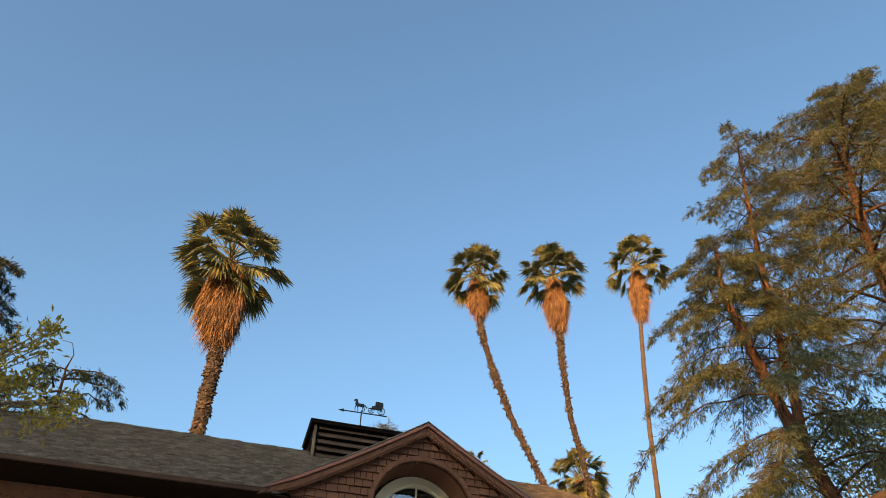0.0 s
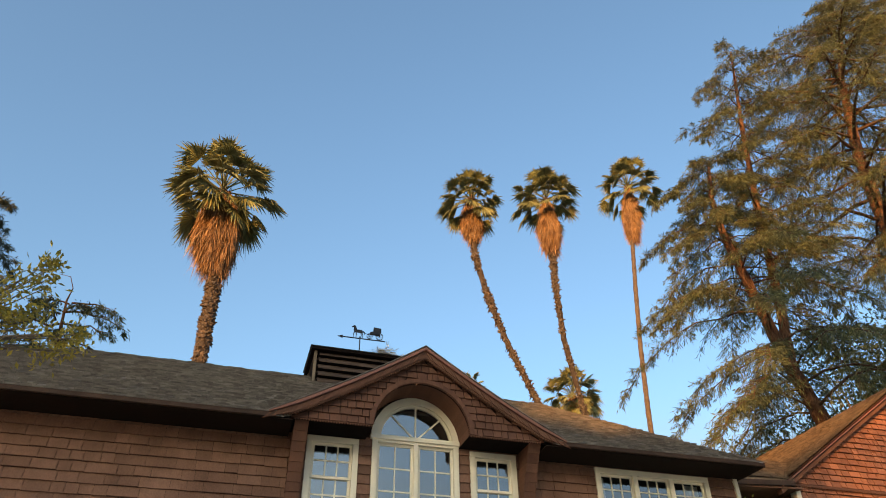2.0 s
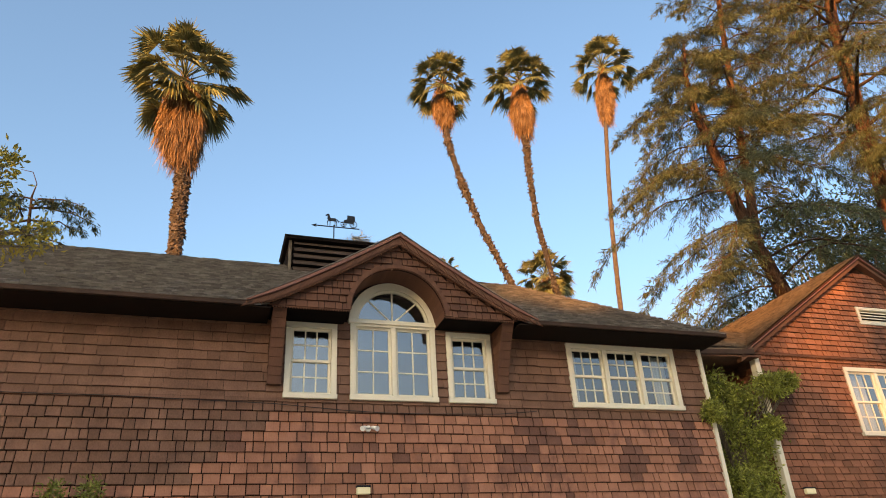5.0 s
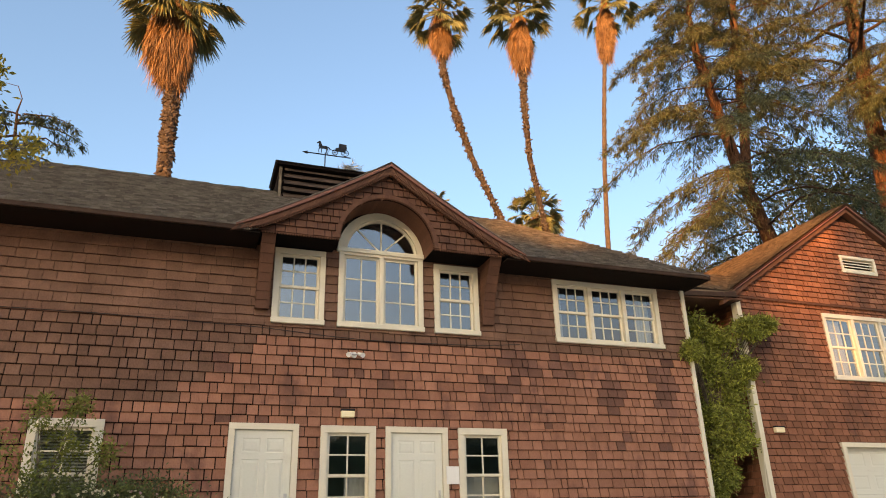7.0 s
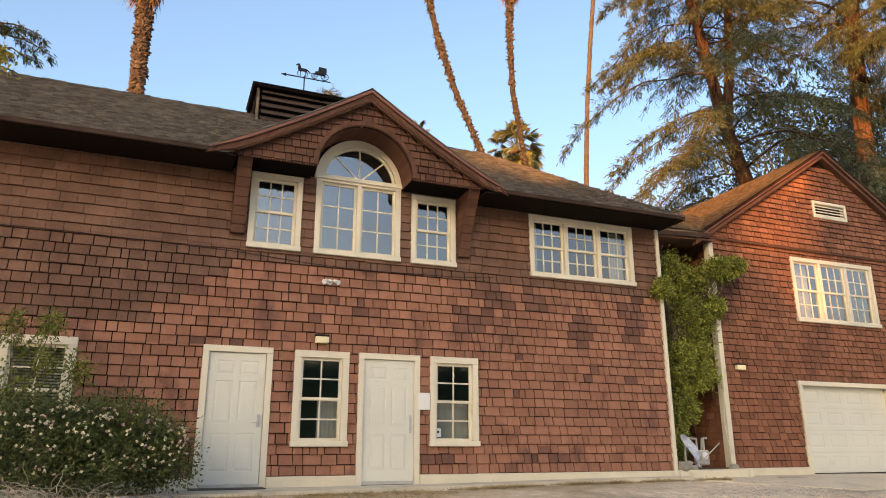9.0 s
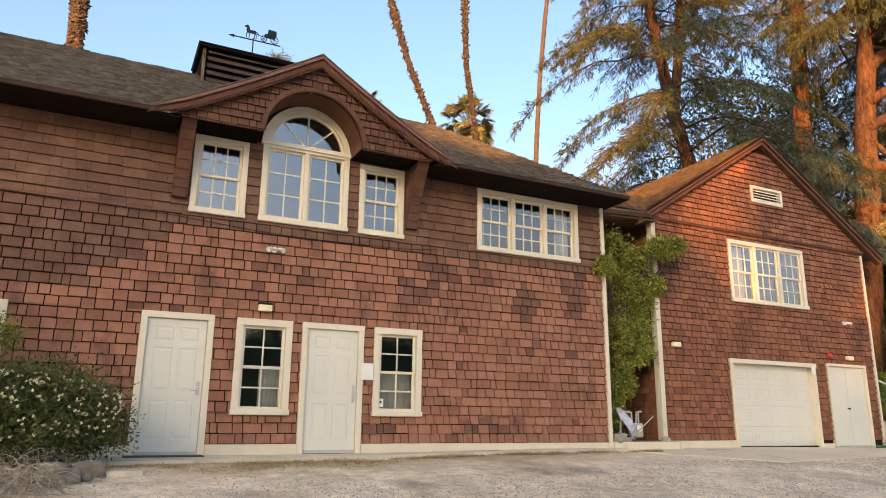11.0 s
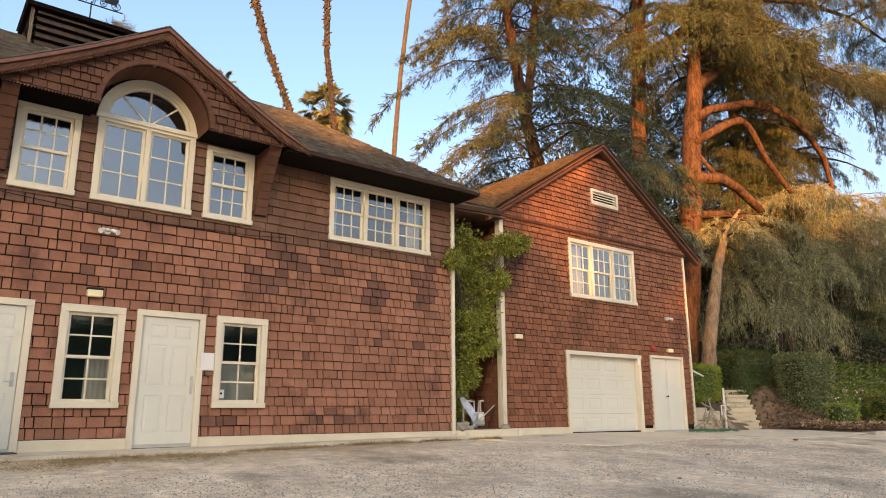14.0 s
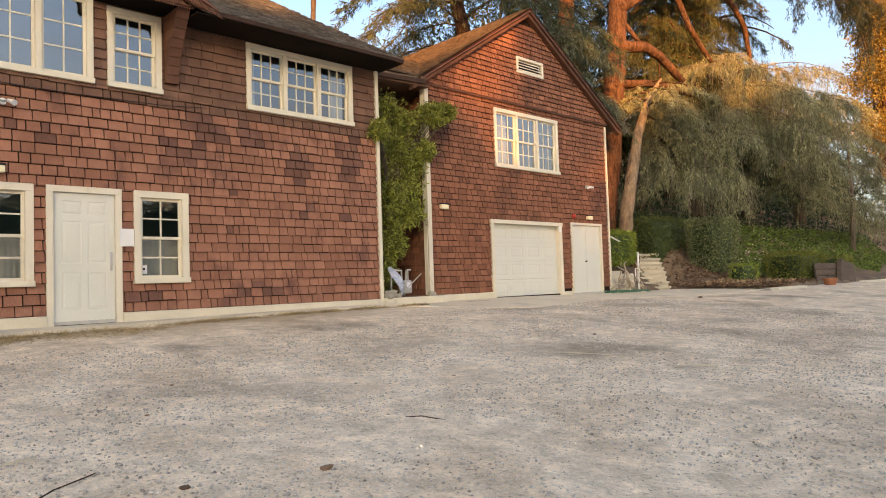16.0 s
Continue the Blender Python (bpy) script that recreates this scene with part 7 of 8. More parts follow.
def block_(c0, hw, s0, s1, z0, z1):
    q = []
    for z in (z0, z1):
        q += [c0 - SP * hw + SD * s0 + Vector((0, 0, z)), c0 + SP * hw + SD * s0 + Vector((0, 0, z)), c0 + SP * hw + SD * s1 + Vector((0, 0, z)), c0 - SP * hw + SD * s1 + Vector((0, 0, z))]
    return Shape().add(q, [(0, 3, 2, 1), (4, 5, 6, 7)] + [(k, (k + 1) % 4, (k + 1) % 4 + 4, k + 4) for k in range(4)])


rs = random.Random(4)
for i in range(8):
    c0 = Vector((18.95, 11.1, 0)) + SD * 0.29 * i
    hw = 0.52 - 0.022 * i + rs.uniform(-0.02, 0.02)
    z = 0.02 + 0.17 * (i + 1)
    step = block_(c0, hw, -0.02, 0.36, z - 0.075, z + rs.uniform(-0.008, 0.008)).make("step", STEP, st, sunk=False)
    block_(c0, hw - 0.03, 0.05, 0.34, -0.15 + 0.17 * max(i - 2, 0), z - 0.076).make("riser", CONCRETE, step, sunk=False)
hr = thing("handrail", "white pipe handrail post beside the steps", "handrail")
post = Shape().tube([(17.86, 11.05, -0.05), (17.86, 11.05, 1.36)], 0.034, 10).make("post", WHITE, hr, sunk=False)
Shape().tube([(17.86, 11.05, 0.82), (17.68, 11.05, 0.82), (17.68, 11.05, 0.48), (17.86, 11.05, 0.48)], 0.022, 8).make("loop", WHITE, post, sunk=False)
# bare soil of the bank
bx, by = np.meshgrid(np.linspace(15.8, 60, 120), np.linspace(0, 1, 40), indexing="ij")
fy = np.interp(bx, [15.8, 19.6, 20.4, 23, 27, 60], [11.2, 11.0, 9.4, 7.9, 7.7, 7.7])
fy = fy + 0.15 * np.sin(bx * 3.1) * np.sin(bx * 1.3)
by = fy + (22 - fy) * by ** 1.5
bz = bank_z(bx, by) + 0.19 * np.minimum(1, (by - fy) * 4) + 0.05 * np.sin(bx * 2.3 + by * 1.7) * np.minimum(1, (by - fy))
bi = np.arange(bx.size).reshape(bx.shape)
bank_soil = fast_mesh("bank_soil", np.stack([bx, by, bz], -1).reshape(-1, 3), np.stack([bi[:-1, :-1], bi[1:, :-1], bi[1:, 1:], bi[:-1, 1:]], -1).reshape(-1, 4), SOIL)
tagged(bank_soil, "bare brown soil of the wooded bank", "ground", kind="structure")
gr = thing("garden_rail", "pale pipe rail on the wing corner", "handrail")
Shape().tube([(15.6, 11.0, 1.98), (16.2, 11.05, 1.9), (17.0, 11.15, 1.72)], 0.025, 8).make("rail", WHITE, gr, sunk=False)
rw = thing("retaining_wall", "low crumbling concrete retaining wall with roots", "wall")
rr_ = random.Random(5)
for i, (x0, x1, z0, z1) in enumerate(((15.7, 16.5, -0.1, 0.4), (16.5, 17.7, -0.1, 0.36), (15.7, 16.2, 0.41, 0.8), (16.22, 17.0, 0.38, 0.76), (17.0, 17.65, 0.37, 0.66))):
    Shape().box(x0, x1 - 0.02, 11.05 + rr_.uniform(-0.04, 0.04), 11.5, z0, z1, 0.03).make("block", CONCRETE, rw, sunk=False)
s = Shape()
for i in range(26):
    x, z = rr_.uniform(16.3, 17.7), rr_.uniform(0.1, 1.1)
    pts = [(x, 11.0 - rr_.uniform(0, 0.2), z)]
    for j in range(4):
        p = pts[-1]
        pts.append((p[0] + rr_.uniform(-0.25, 0.25), p[1] - rr_.uniform(-0.05, 0.1), max(0.08, p[2] - rr_.uniform(0.0, 0.3))))
    s.tube(pts, rr_.uniform(0.012, 0.03), 5)
tagged(s.make("root_tangle", TWIG, sunk=False), "tangle of bare grey roots over the wall", "roots", kind="stuff")
hose = thing("garden_hose", "coiled green garden hose on the concrete", "hose")
pts = []
for i in range(90):
    a, rr = i * 0.35, 0.45 + 0.22 * math.sin(i * 0.11)
    x, y = 15.2 + rr * math.cos(a) * 1.6, 9.75 + rr * math.sin(a) * 0.6
    pts.append((x, y, float(bank_z(x, y)) + 0.04 + 0.012 * (i % 5)))
Shape().tube(pts, 0.014, 6).make("coil", mat("hose_green", (0.03, 0.12, 0.06), (0.05, 0.17, 0.09), 8, 0.4, 0.0), hose, sunk=False)


def hedge(name, label, x0, x1, y0, y1, z0, z1, n, material, size, seed, pinch=0.0, category="hedge"):
    """A clipped hedge: leaves over a rounded box with a solid dark core."""
    g = np.random.default_rng(seed)
    top = thing(name, label, category)
    u = g.uniform(-1, 1, (n, 3))
    ax = g.integers(0, 3, n)
    sg = np.where(g.random(n) < 0.5, -1, 1)
    u[np.arange(n), ax] = sg * (1 - g.random(n) ** 2 * 0.25)
    u = u / np.maximum(1, (np.abs(u) ** 6).sum(1, keepdims=True) ** (1 / 6))
    k = 1 - pinch * (1 - (u[:, 2:] + 1) / 2)
    c = np.array([(x0 + x1) / 2, (y0 + y1) / 2, (z0 + z1) / 2]) + u * np.array([x1 - x0, y1 - y0, z1 - z0]) / 2 * np.concatenate([k, k, np.ones((n, 1))], 1)
    c += g.normal(size=(n, 3)) * 0.035
    d = u + g.normal(size=(n, 3)) * 0.8
    leaves("foliage", c, d, g.uniform(0.7, 1.3, n) * size, g.uniform(0.4, 0.62, n) * size, material, top)
    # closed dark shell stands in for the shade between the inner leaves
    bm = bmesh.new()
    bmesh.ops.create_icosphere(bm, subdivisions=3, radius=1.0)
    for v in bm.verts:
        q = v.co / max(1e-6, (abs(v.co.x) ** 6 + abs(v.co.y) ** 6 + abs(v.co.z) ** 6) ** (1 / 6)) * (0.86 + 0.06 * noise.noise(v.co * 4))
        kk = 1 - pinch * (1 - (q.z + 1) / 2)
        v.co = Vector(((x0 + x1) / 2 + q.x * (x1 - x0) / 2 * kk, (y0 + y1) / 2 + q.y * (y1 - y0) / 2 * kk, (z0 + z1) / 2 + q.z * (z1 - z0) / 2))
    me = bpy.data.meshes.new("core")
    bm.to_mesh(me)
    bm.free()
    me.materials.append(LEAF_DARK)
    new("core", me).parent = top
    return top


hedge("hedge", "clipped green box hedge on the bank", 21.5, 23.8, 10.2, 11.5, 0.35, 2.62, 14000, LEAF_HEDGE, 0.085, 51, 0.34)
hedge("hedge", "small bright green clipped bush by the steps", 17.05, 18.7, 11.55, 12.5, 1.0, 2.12, 10000, LEAF_LIME, 0.065, 52, 0.1)
hedge("shrub", "dark green shrubs above the steps", 20.4, 26.4, 13.6, 14.8, 1.4, 3.15, 9000, LEAF_DARK, 0.12, 53, 0.1, "shrub")
hedge("shrub", "dark leafy shrub on the slope beside the steps", 20.3, 22.9, 11.9, 13.0, 0.9, 2.75, 5000, LEAF_ROSE, 0.1, 58, 0.2, "shrub")
hedge("shrub", "olive shrub behind the steps", 21.6, 24.3, 12.4, 13.4, 1.0, 2.65, 3600, LEAF, 0.1, 54, 0.2, "shrub")
hedge("shrub", "rounded bright green shrub at the kerb", 23.9, 26.7, 8.2, 9.7, -0.05, 1.25, 7000, LEAF_BRIGHT, 0.085, 55, 0.25, "shrub")
hedge("shrub", "small green shrub beside the wooden trough", 28.6, 30.0, 8.4, 9.4, 0.1, 1.1, 1800, LEAF_BRIGHT, 0.1, 56, 0.1, "shrub")
hedge("shrub", "low leafy weeds under the hedge", 21.6, 22.7, 9.2, 9.8, 0.2, 0.85, 800, LEAF_LIME, 0.09, 57, 0.0, "shrub")
# dark backing, added so the cedar's gaps look shaded
hedge("thicket", "dark leaf backing for shaded gaps behind the weeping cedar", 27, 62, 18.2, 20.2, 1.0, 8.2, 20000, LEAF_DARK, 0.3, 59, 0.0, "thicket")
g = np.random.default_rng(61)
n = 16000
px, py = g.uniform(24.4, 46, n), g.uniform(9.7, 13.5, n)
keep = py > 9.7 + 0.9 * np.abs(np.sin(px * 0.5))
px, py = px[keep], py[keep]
pz = bank_z(px, py) + g.uniform(0.02, 0.4, len(px))
ivy = leaves("ivy", np.stack([px, py, pz], 1), np.stack([g.normal(size=len(px)), g.normal(size=len(px)) - 0.8, g.uniform(0, 1.0, len(px))], 1), 0.15, 0.11, LEAF_IVY)
tagged(ivy, "green ivy covering the bank", "ivy", kind="stuff")
k = 240
fx, fy = g.uniform(24, 36, k), g.uniform(10.4, 12.5, k)
fl = leaves("ivy_flowers", np.stack([fx, fy, bank_z(fx, fy) + g.uniform(0.3, 0.5, k)], 1), np.stack([g.normal(size=k), g.normal(size=k) - 0.5, g.normal(size=k)], 1), 0.07, 0.06, PETAL_WHITE)
tagged(fl, "small pale flowers scattered through the ivy", "flowers", kind="stuff")
n = 9000
px, py = g.uniform(19.6, 24.6, n), g.uniform(8.0, 13.6, n)
lit = leaves("leaf_litter", np.stack([px, py, bank_z(px, py) + g.uniform(0.10, 0.22, n)], 1), np.stack([g.normal(size=n), g.normal(size=n), g.normal(size=n) * 0.4], 1), 0.13, 0.07, LITTER)
tagged(lit, "dry brown leaf litter below the hedge", "leaf litter", kind="stuff")
n = 3600
px, py = g.uniform(19.7, 24.0, n), 8.2 + 1.7 * g.random(n)
lit = leaves("leaf_litter", np.stack([px, py, bank_z(px, py) + g.uniform(0.12, 0.24, n)], 1), np.stack([g.normal(size=n), g.normal(size=n), g.normal(size=n) * 0.4], 1), 0.10, 0.045, LEAF_DRY)
tagged(lit, "pale straw-coloured dead leaves along the foot of the bank", "leaf litter", kind="stuff")
n = 9000
px, py = g.uniform(23.5, 48, n), g.uniform(12.5, 18, n)
lit = leaves("woodland_litter", np.stack([px, py, bank_z(px, py) + g.uniform(0.0, 0.25, n)], 1), np.stack([g.normal(size=n), g.normal(size=n), g.uniform(0, 1, n)], 1), 0.22, 0.1, LEAF_DARK)
tagged(lit, "low dark undergrowth on the shaded bank", "undergrowth", kind="stuff")
Shape().box(19.4, 21.6, 7.1, 7.4, -0.15, 0.08, 0.04).make("kerb_stone", CONCRETE, sunk=False)
tagged(bpy.data.objects["kerb_stone"], "pale concrete parking kerb on the gravel", "kerb")
Shape().box(26.5, 30.5, 6.9, 7.2, -0.15, 0.12, 0.04).make("kerb_stone", CONCRETE, sunk=False)
tagged(bpy.data.objects["kerb_stone.001"], "long pale concrete kerb at the yard edge", "kerb")
tr = thing("wooden_trough", "old brown wooden trough tipped beside the shrubs", "trough")
WOOD_OLD = mat("old_brown_wood", (0.06, 0.042, 0.03), (0.15, 0.108, 0.078), 3, 0.85, 0.3, 30, stretch=(0.3, 2, 2))
for i in range(3):
    Shape().box(24.9, 27.3, 8.05 + i * 0.02, 8.1 + i * 0.02, 0.12 + i * 0.24, 0.34 + i * 0.24, 0.008).make("plank", WOOD_OLD, tr, sunk=False)
Shape().add([(26.6, 7.8, 0.05), (28.2, 7.8, -0.02), (28.4, 7.9, 0.75), (27.0, 7.9, 0.95), (26.6, 7.95, 0.05), (28.2, 7.95, -0.02), (28.4, 8.05, 0.75), (27.0, 8.05, 0.95)], [(0, 1, 2, 3), (7, 6, 5, 4), (0, 4, 5, 1), (1, 5, 6, 2), (2, 6, 7, 3), (3, 7, 4, 0)]).make("end_board", WOOD_OLD, tr, sunk=False)
for x in (25.1, 27.9):
    Shape().box(x, x + 0.1, 8.12, 8.22, -0.1, 0.8, 0.008).make("leg", WOOD_OLD, tr, sunk=False)
pot = thing("flower_pot", "terracotta flower pot by the trough", "flower pot")
TERRA = mat("terracotta", (0.28, 0.095, 0.045), (0.36, 0.14, 0.07), 4, 0.8, 0.1)
Shape().tube([(24.6, 7.5, -0.05), (24.6, 7.5, 0.2), (24.6, 7.5, 0.2), (24.6, 7.5, 0.27), (24.6, 7.5, 0.24)], [0.16, 0.23, 0.25, 0.25, 0.2], 18).make("bowl", TERRA, pot, sunk=False)
# a pale slim trunk at the end of the bank
pt = thing("slim_tree", "slim pale-barked tree at the end of the bank", "tree")
Shape().tube([(41.0, 12, 0.4), (41.1, 12, 2), (41.3, 12, 5), (41.2, 12, 7.5)], [0.16, 0.15, 0.13, 0.09], 10, 0.05).make("trunk", BARK_GREY, pt, sunk=False)

swing(before_bank, BANK)

# ---- planting by the house ----
leafy("climbing_shrub", "tall yellow-green shrub filling the recess", [((7.25, 10.75, 4.55), (0.42, 0.3, 0.45)), ((7.75, 10.75, 4.3), (0.5, 0.3, 0.45)), ((8.35, 10.3, 4.6), (0.3, 0.15, 0.2)), ((8.75, 10.2, 4.7), (0.2, 0.1, 0.12)), ((7.45, 10.75, 3.7), (0.5, 0.3, 0.5)), ((7.95, 10.7, 3.5), (0.32, 0.3, 0.4)), ((8.3, 10.45, 3.75), (0.18, 0.12, 0.14)), ((7.7, 10.7, 2.9), (0.5, 0.3, 0.5)), ((7.3, 10.75, 2.5), (0.35, 0.3, 0.5)), ((7.85, 10.7, 2.25), (0.32, 0.25, 0.3)), ((7.3, 10.8, 1.8), (0.32, 0.3, 0.45)), ((7.6, 10.85, 1.5), (0.2, 0.2, 0.25)), ((7.15, 10.8, 1.2), (0.26, 0.3, 0.45)), ((7.10, 10.8, 0.7), (0.26, 0.28, 0.35)), ((6.40, 9.85, 3.9), (0.12, 0.08, 0.12))], 30000, LEAF_VINE, 0.095, [(7.2, 10.9, 0.25), (7.2, 10.9, 1.5), (7.4, 10.8, 2.8)], BARK_GREY, 71, "shrub")
rose = leafy("rose_bush", "flowering rose bush with pale pink and cream blooms", [((-4.9, 8.65, 0.75), (0.9, 0.6, 0.55)), ((-3.7, 8.6, 0.72), (0.9, 0.55, 0.52)), ((-3.1, 8.75, 0.6), (0.5, 0.4, 0.42)), ((-4.3, 8.5, 0.4), (1.0, 0.5, 0.35)), ((-6.4, 8.7, 0.8), (0.9, 0.6, 0.7)), ((-4.2, 8.8, 1.0), (0.8, 0.4, 0.3)), ((-3.5, 8.65, 0.85), (0.7, 0.5, 0.42))], 38000, LEAF_ROSE, 0.058, [(-4.2, 8.7, -0.1), (-4.2, 8.7, 0.3)], BARK_GREY, 72, "rose bush")
g = np.random.default_rng(73)
def blooms(name, k, material, seed):
    g = np.random.default_rng(seed)
    c = np.stack([g.uniform(-5.7, -2.7, k), np.zeros(k), np.zeros(k)], 1)
    el = np.sqrt(np.clip(1 - ((c[:, 0] + 4.2) / 1.75) ** 2, 0.05, 1))
    th = g.uniform(-0.5, 1.35, k)
    c[:, 1] = 8.7 - 0.62 * np.cos(th) * el
    c[:, 2] = 0.68 + 0.58 * np.sin(th) * el
    cs = np.repeat(c, 14, 0) + g.normal(size=(14 * k, 3)) * 0.004
    d = g.normal(size=(14 * k, 3)) + np.array([0, -0.6, 0.4])
    ob = leaves(name, cs, d, 0.023, 0.021, material, rose)
    ob["kind"] = "stuff"
blooms("pale_blossom", 190, PETAL_WHITE, 74)
blooms("pink_blossom", 60, PETAL_PINK, 75)
leafy("sapling", "thin green sapling in front of the window", [((-5.1, 9.2, 2.3), (0.14, 0.12, 0.22)), ((-4.62, 9.2, 2.4), (0.12, 0.12, 0.2)), ((-4.75, 9.2, 1.9), (0.3, 0.15, 0.25)), ((-4.2, 9.25, 1.75), (0.15, 0.12, 0.25)), ((-5.2, 9.1, 1.5), (0.35, 0.25, 0.4)), ((-4.8, 9.1, 1.3), (0.4, 0.25, 0.3)), ((-5.8, 9.0, 1.7), (0.5, 0.3, 0.5))], 3000, LEAF_BRIGHT, 0.065, [(-5.0, 9.2, 0.0), (-4.95, 9.2, 1.0)], BARK_GREY, 76, "sapling", stems=2)
STONE_DARK = mat("grey_brown_stone", (0.15, 0.13, 0.105), (0.29, 0.255, 0.21), 7, 0.95, 0.6, 30, spec=0.1)
# dry tangle, blocks and flat stone in front of the roses
r = random.Random(9)
s = Shape()
for i in range(620):
    x, y = r.uniform(-4.7, -3.35), r.uniform(6.7, 7.75)
    z = float(ground_z(x, y)) + r.uniform(0.02, 0.42) * (1 - 0.5 * (x + 4.7) / 1.35)
    p = Vector((x, y, z))
    d = Vector((r.uniform(-1, 1), r.uniform(-0.6, 0.4), r.uniform(-0.6, 0.5))).normalized()
    pts = [p]
    for j in range(5):
        d = (d + Vector((r.uniform(-.5, .5), r.uniform(-.4, .4), r.uniform(-.6, .25)))).normalized()
        q = pts[-1] + d * r.uniform(0.04, 0.09)
        q.z = max(q.z, float(ground_z(q.x, q.y)) + 0.01)
        pts.append(q)
    s.tube(pts, [0.005, 0.005, 0.004, 0.004, 0.003, 0.002], 3, cap=False)
tagged(s.make("dry_brush", TWIG, sunk=False), "heap of bleached dry twigs on the soil", "brush", kind="stuff")
for i, (x, y, sx, sz) in enumerate(((-3.42, 8.0, 0.24, 0.15), (-3.02, 8.1, 0.26, 0.15), (-3.5, 7.35, 0.22, 0.12), (-3.2, 7.7, 0.12, 0.12), (-3.05, 7.8, 0.09, 0.07))):
    stone(x, y, float(ground_z(x, y)) + sz * 0.5, sx, 0.15, sz, 20 + i, "grey stone block edging the rose bed", "edging_stone", "rose bed edging").data.materials[0] = STONE_DARK
fz = float(ground_z(-2.66, 8.15))
slab = [(-2.86, 8.05), (-2.62, 7.98), (-2.42, 8.04), (-2.37, 8.16), (-2.55, 8.27), (-2.78, 8.3), (-2.9, 8.17)]
flag = Shape().add([(x, y, fz - 0.02) for x, y in slab] + [(x * 0.985 - 0.04, y * 0.985 + 0.122, fz + 0.05 + 0.01 * (k % 2)) for k, (x, y) in enumerate(slab)], [tuple(range(6, -1, -1)), tuple(range(7, 14))] + [(k, (k + 1) % 7, (k + 1) % 7 + 7, k + 7) for k in range(7)]).make("flagstone", CONCRETE, sunk=False)
tagged(flag, "flat pale broken flagstone lying on the dirt", "flagstone")
dm = thing("doormat", "thin dark doormat before the door", "doormat")
Shape().box(-2.62, -1.5, 9.45, 9.86, float(ground_z(-2, 9.5)) + 0.058, float(ground_z(-2, 9.5)) + 0.07, 0.006).make("mat", mat("mat_fibre", (0.05, 0.045, 0.04), (0.10, 0.09, 0.075), 9, 0.95, 0.3), dm, sunk=False)

# ---- yard litter ----
g = np.random.default_rng(91)
n = 30000
px = g.uniform(-6, 7.2, n)
edge = np.interp(px, [-9, -4, -1.2, 2, 6.5], [8.7, 8.85, 9.1, 9.35, 9.42])
py = edge - 0.06 - np.abs(g.normal(size=n)) * (0.10 + 0.62 * ramp01(-px, -3.0, 1.2)) * (0.65 + 0.35 * np.sin(px * 2.3) * np.sin(px * 0.9 + 1))
tuft = np.array([noise.noise(Vector((a * 1.7, b * 1.7, 3.0))) + 0.6 * noise.noise(Vector((a * 6.0, b * 6.0, 8.0))) for a, b in zip(px, py)])
keep = tuft > g.uniform(-0.35, 0.35, n) - 0.12 * (px < -0.5)
px, py = px[keep], py[keep]
n = len(px)
gr_ = leaves("dry_grass", np.stack([px, py, ground_z(px, py)], 1), np.stack([g.normal(size=n) * 0.7, g.normal(size=n) * 0.7, g.uniform(0.02, 0.42, n)], 1), g.uniform(0.03, 0.10, n), 0.006, mat("straw", (0.20, 0.135, 0.065), (0.50, 0.37, 0.20), 4, 0.9, 0.0, vary=0.3))
tagged(gr_, "thin dry grass along the walk", "grass", kind="stuff")


def pebbles(name, label, n, x0, x1, y0, y1, size, material, seed, power=1.0):
    g = np.random.default_rng(seed)
    c = np.stack([g.uniform(x0, x1, n), y0 + (y1 - y0) * g.random(n) ** power, np.zeros(n)], 1)
    keep = (c[:, 1] < 6.2 + 1.6 * g.random(n)) | (c[:, 0] > 4.5 + 3 * g.random(n))
    c = c[keep]
    n = len(c)
    c[:, 2] = ground_z(c[:, 0], c[:, 1]) + 0.003
    sz = g.uniform(0.35, 1.0, (n, 1, 1)) ** 2 * size
    base = np.array([(1, 0, 0), (0, 1, 0), (-1, 0, 0), (0, -1, 0), (0, 0, 0.7), (0, 0, -0.5)], float)
    ang = g.uniform(0, 6.28, n)
    ca, sa = np.cos(ang)[:, None], np.sin(ang)[:, None]
    v = base[None] * sz * g.uniform(0.6, 1.4, (n, 6, 1))
    v = np.stack([v[..., 0] * ca - v[..., 1] * sa, v[..., 0] * sa + v[..., 1] * ca, v[..., 2]], -1) + c[:, None]
    f = np.array([(0, 1, 4), (1, 2, 4), (2, 3, 4), (3, 0, 4), (1, 0, 5), (2, 1, 5), (3, 2, 5), (0, 3, 5)])
    q = (np.arange(n)[:, None, None] * 6 + f[None]).reshape(-1, 3)
    ob = fast_mesh(name, v.reshape(-1, 3), q, material)
    return tagged(ob, label, "gravel", kind="stuff")


PEB = mat("gravel_stone", (0.30, 0.255, 0.205), (0.62, 0.54, 0.45), 9, 0.9, 0.2, 60, vary=0.4)
PEBD = mat("dark_gravel_stone", (0.16, 0.12, 0.088), (0.33, 0.25, 0.185), 9, 0.9, 0.2, 60, vary=0.4)
pebbles("gravel", "loose pale gravel stones over the yard", 90000, -4, 13, -1.5, 8.0, 0.016, PEB, 92)
pebbles("gravel", "coarser pale gravel stones in the yard", 1300, -4, 13, -1.5, 8.3, 0.024, PEB, 94)
pebbles("gravel", "scattered darker stones and bark bits", 4200, -4, 14, -1.5, 8.8, 0.014, PEBD, 93)


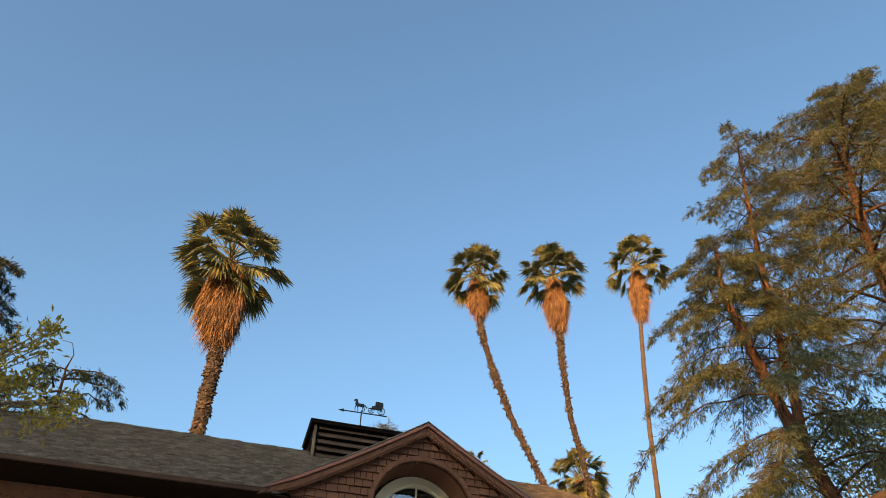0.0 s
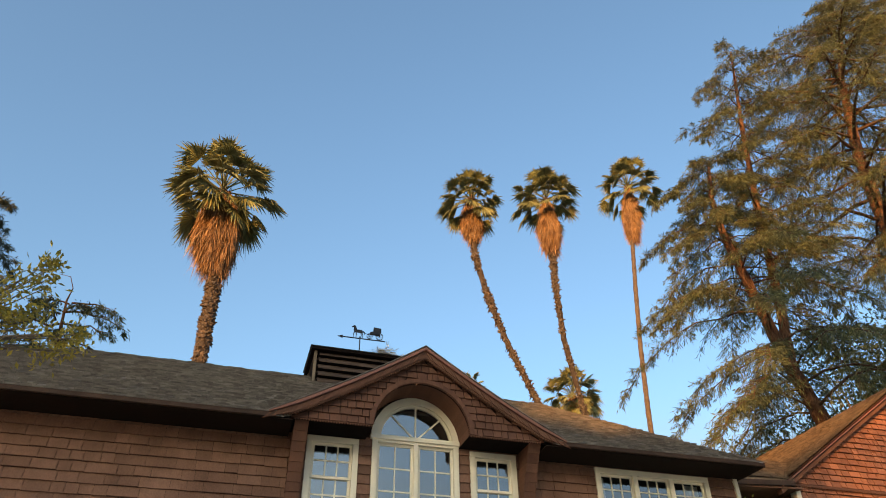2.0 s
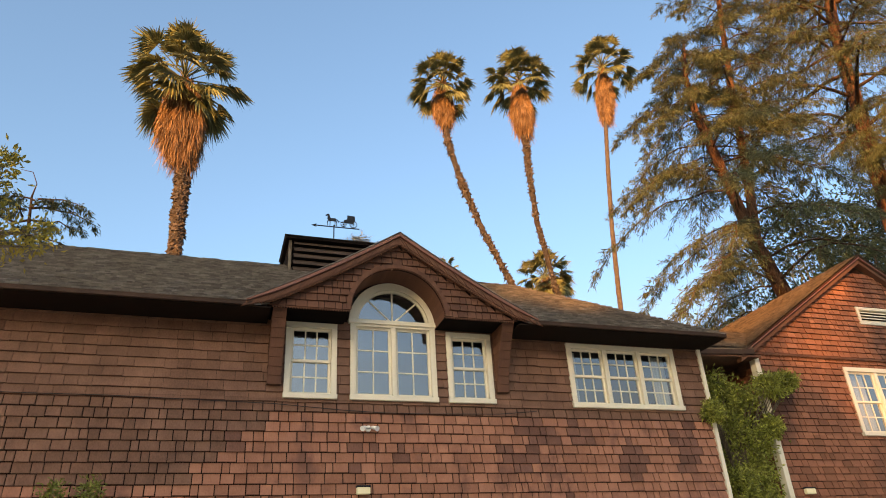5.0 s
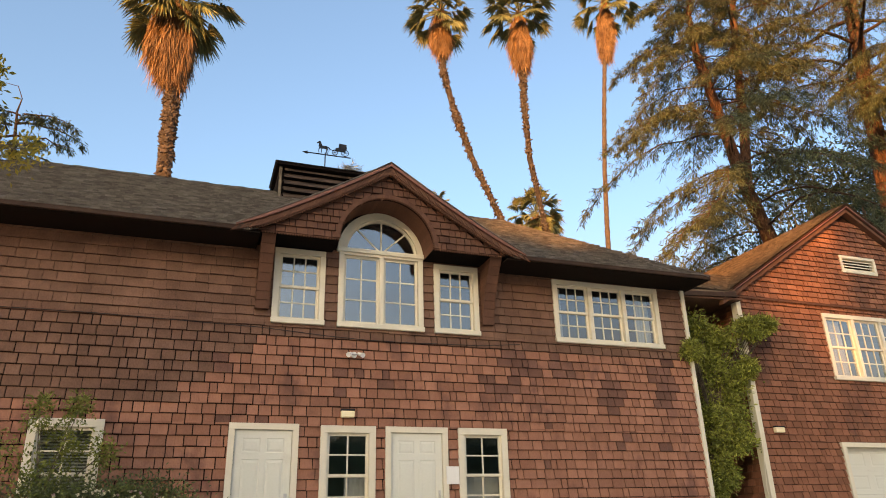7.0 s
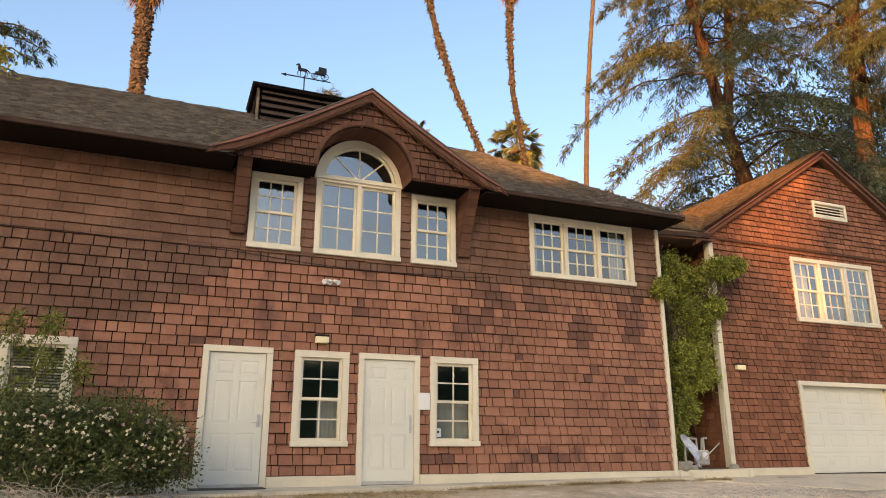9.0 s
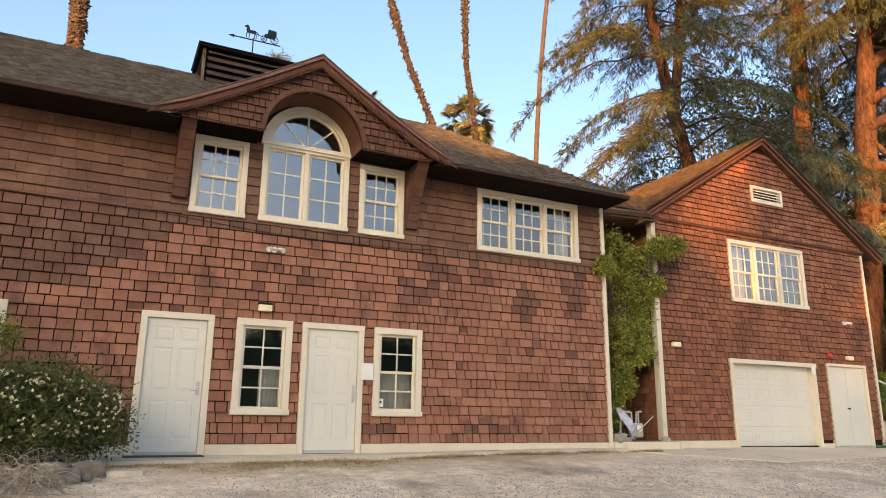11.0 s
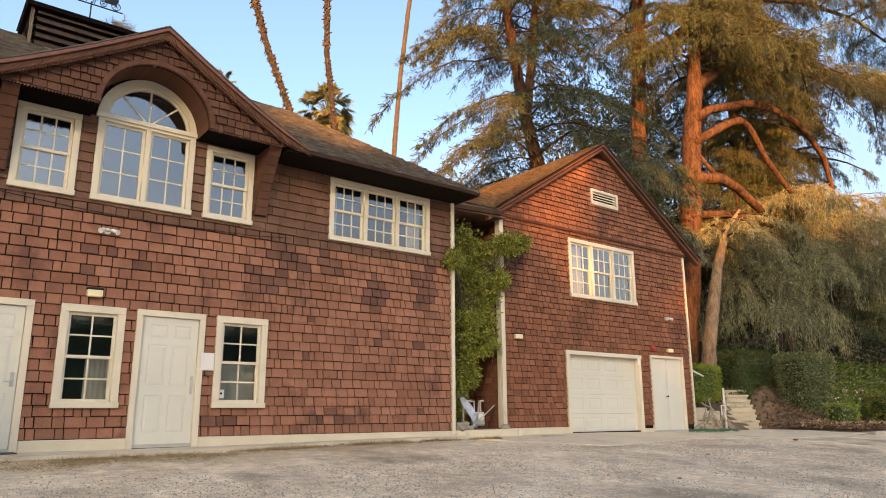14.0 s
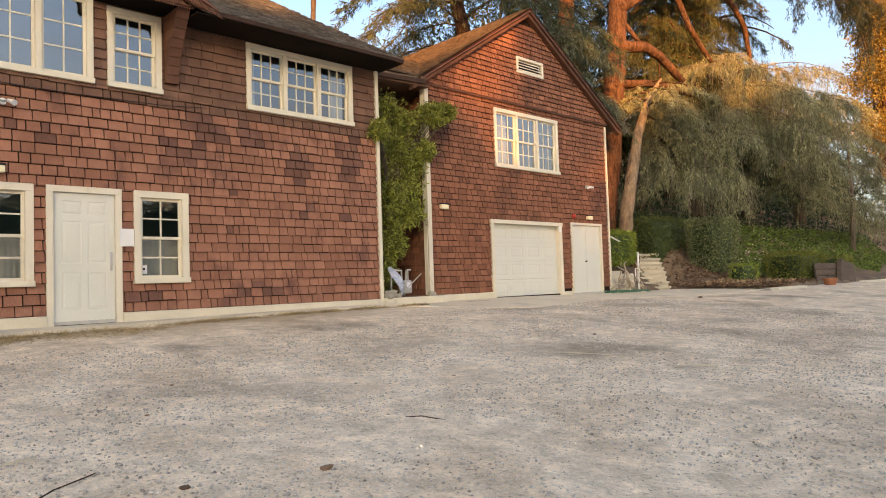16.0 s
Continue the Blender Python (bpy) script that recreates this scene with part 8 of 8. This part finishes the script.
def stick(pts, r, label):
    s = Shape()
    s.tube([(x, y, float(ground_z(x, y)) + r + dz) for x, y, dz in pts], r, 6, 0.15)
    return tagged(s.make("stick", STRAW_STICK, sunk=False), label, "stick")


stick([(4.46, 2.15, 0.01), (4.66, 2.0, 0.02), (4.89, 1.82, 0.01)], 0.008, "bleached stick lying on the gravel")
stick([(-2.1, 2.84, 0.01), (-1.95, 2.87, 0.02), (-1.82, 2.92, 0.01)], 0.008, "short pale stick on the gravel")
stick([(4.1, 3.75, 0.01), (4.35, 3.4, 0.02), (4.62, 3.05, 0.01)], 0.005, "dry straw-coloured stem on the gravel")
stick([(4.2, 3.4, 0.01), (4.35, 3.3, 0.02), (4.62, 3.15, 0.01)], 0.004, "dry thin stem on the gravel")
stone(-0.58, 1.64, float(ground_z(-0.58, 1.64)) + 0.012, 0.05, 0.03, 0.02, 40, "flat brown wood chip on the gravel", "wood_chip").data.materials[0] = LITTER

dark_stick = stick([(-2.05, 2.12, 0.0), (-1.9, 2.24, 0.012), (-1.76, 2.33, 0.008), (-1.62, 2.43, 0.0)], 0.005, "thin dark twig lying on the gravel")
dark_stick.data.materials[0] = BARK_DARK
dark_stick = stick([(0.6, 2.3, 0.0), (0.68, 2.2, 0.015), (0.78, 2.03, 0.0)], 0.005, "short dark twig lying on the gravel")
dark_stick.data.materials[0] = BARK_DARK
for i, (x, y, k) in enumerate(((-1.35, 1.86, 0.028), (-0.3, 4.6, 0.02), (2.1, 3.3, 0.022), (6.2, 4.4, 0.03), (9.3, 5.9, 0.035), (14.6, 6.88, 0.06), (-0.9, 3.6, 0.018))):
    stone(x, y, float(ground_z(x, y)) + k * 0.3, k * 1.3, k, k * 0.45, 60 + i, "curled brown leaf lying on the gravel", "fallen_leaf", "fallen leaves").data.materials[0] = LITTER

# unseen tall hedge across the yard, added to stop low sun and fill reflections
for i in range(7):
    hedge("hedge", "unseen tall dark hedge, added to stop low sun and fill reflections", -110 + i * 22, -87.8 + i * 22, -73, -70, -1.5, 12, 3600, LEAF_DARK, 0.9, 100 + i)
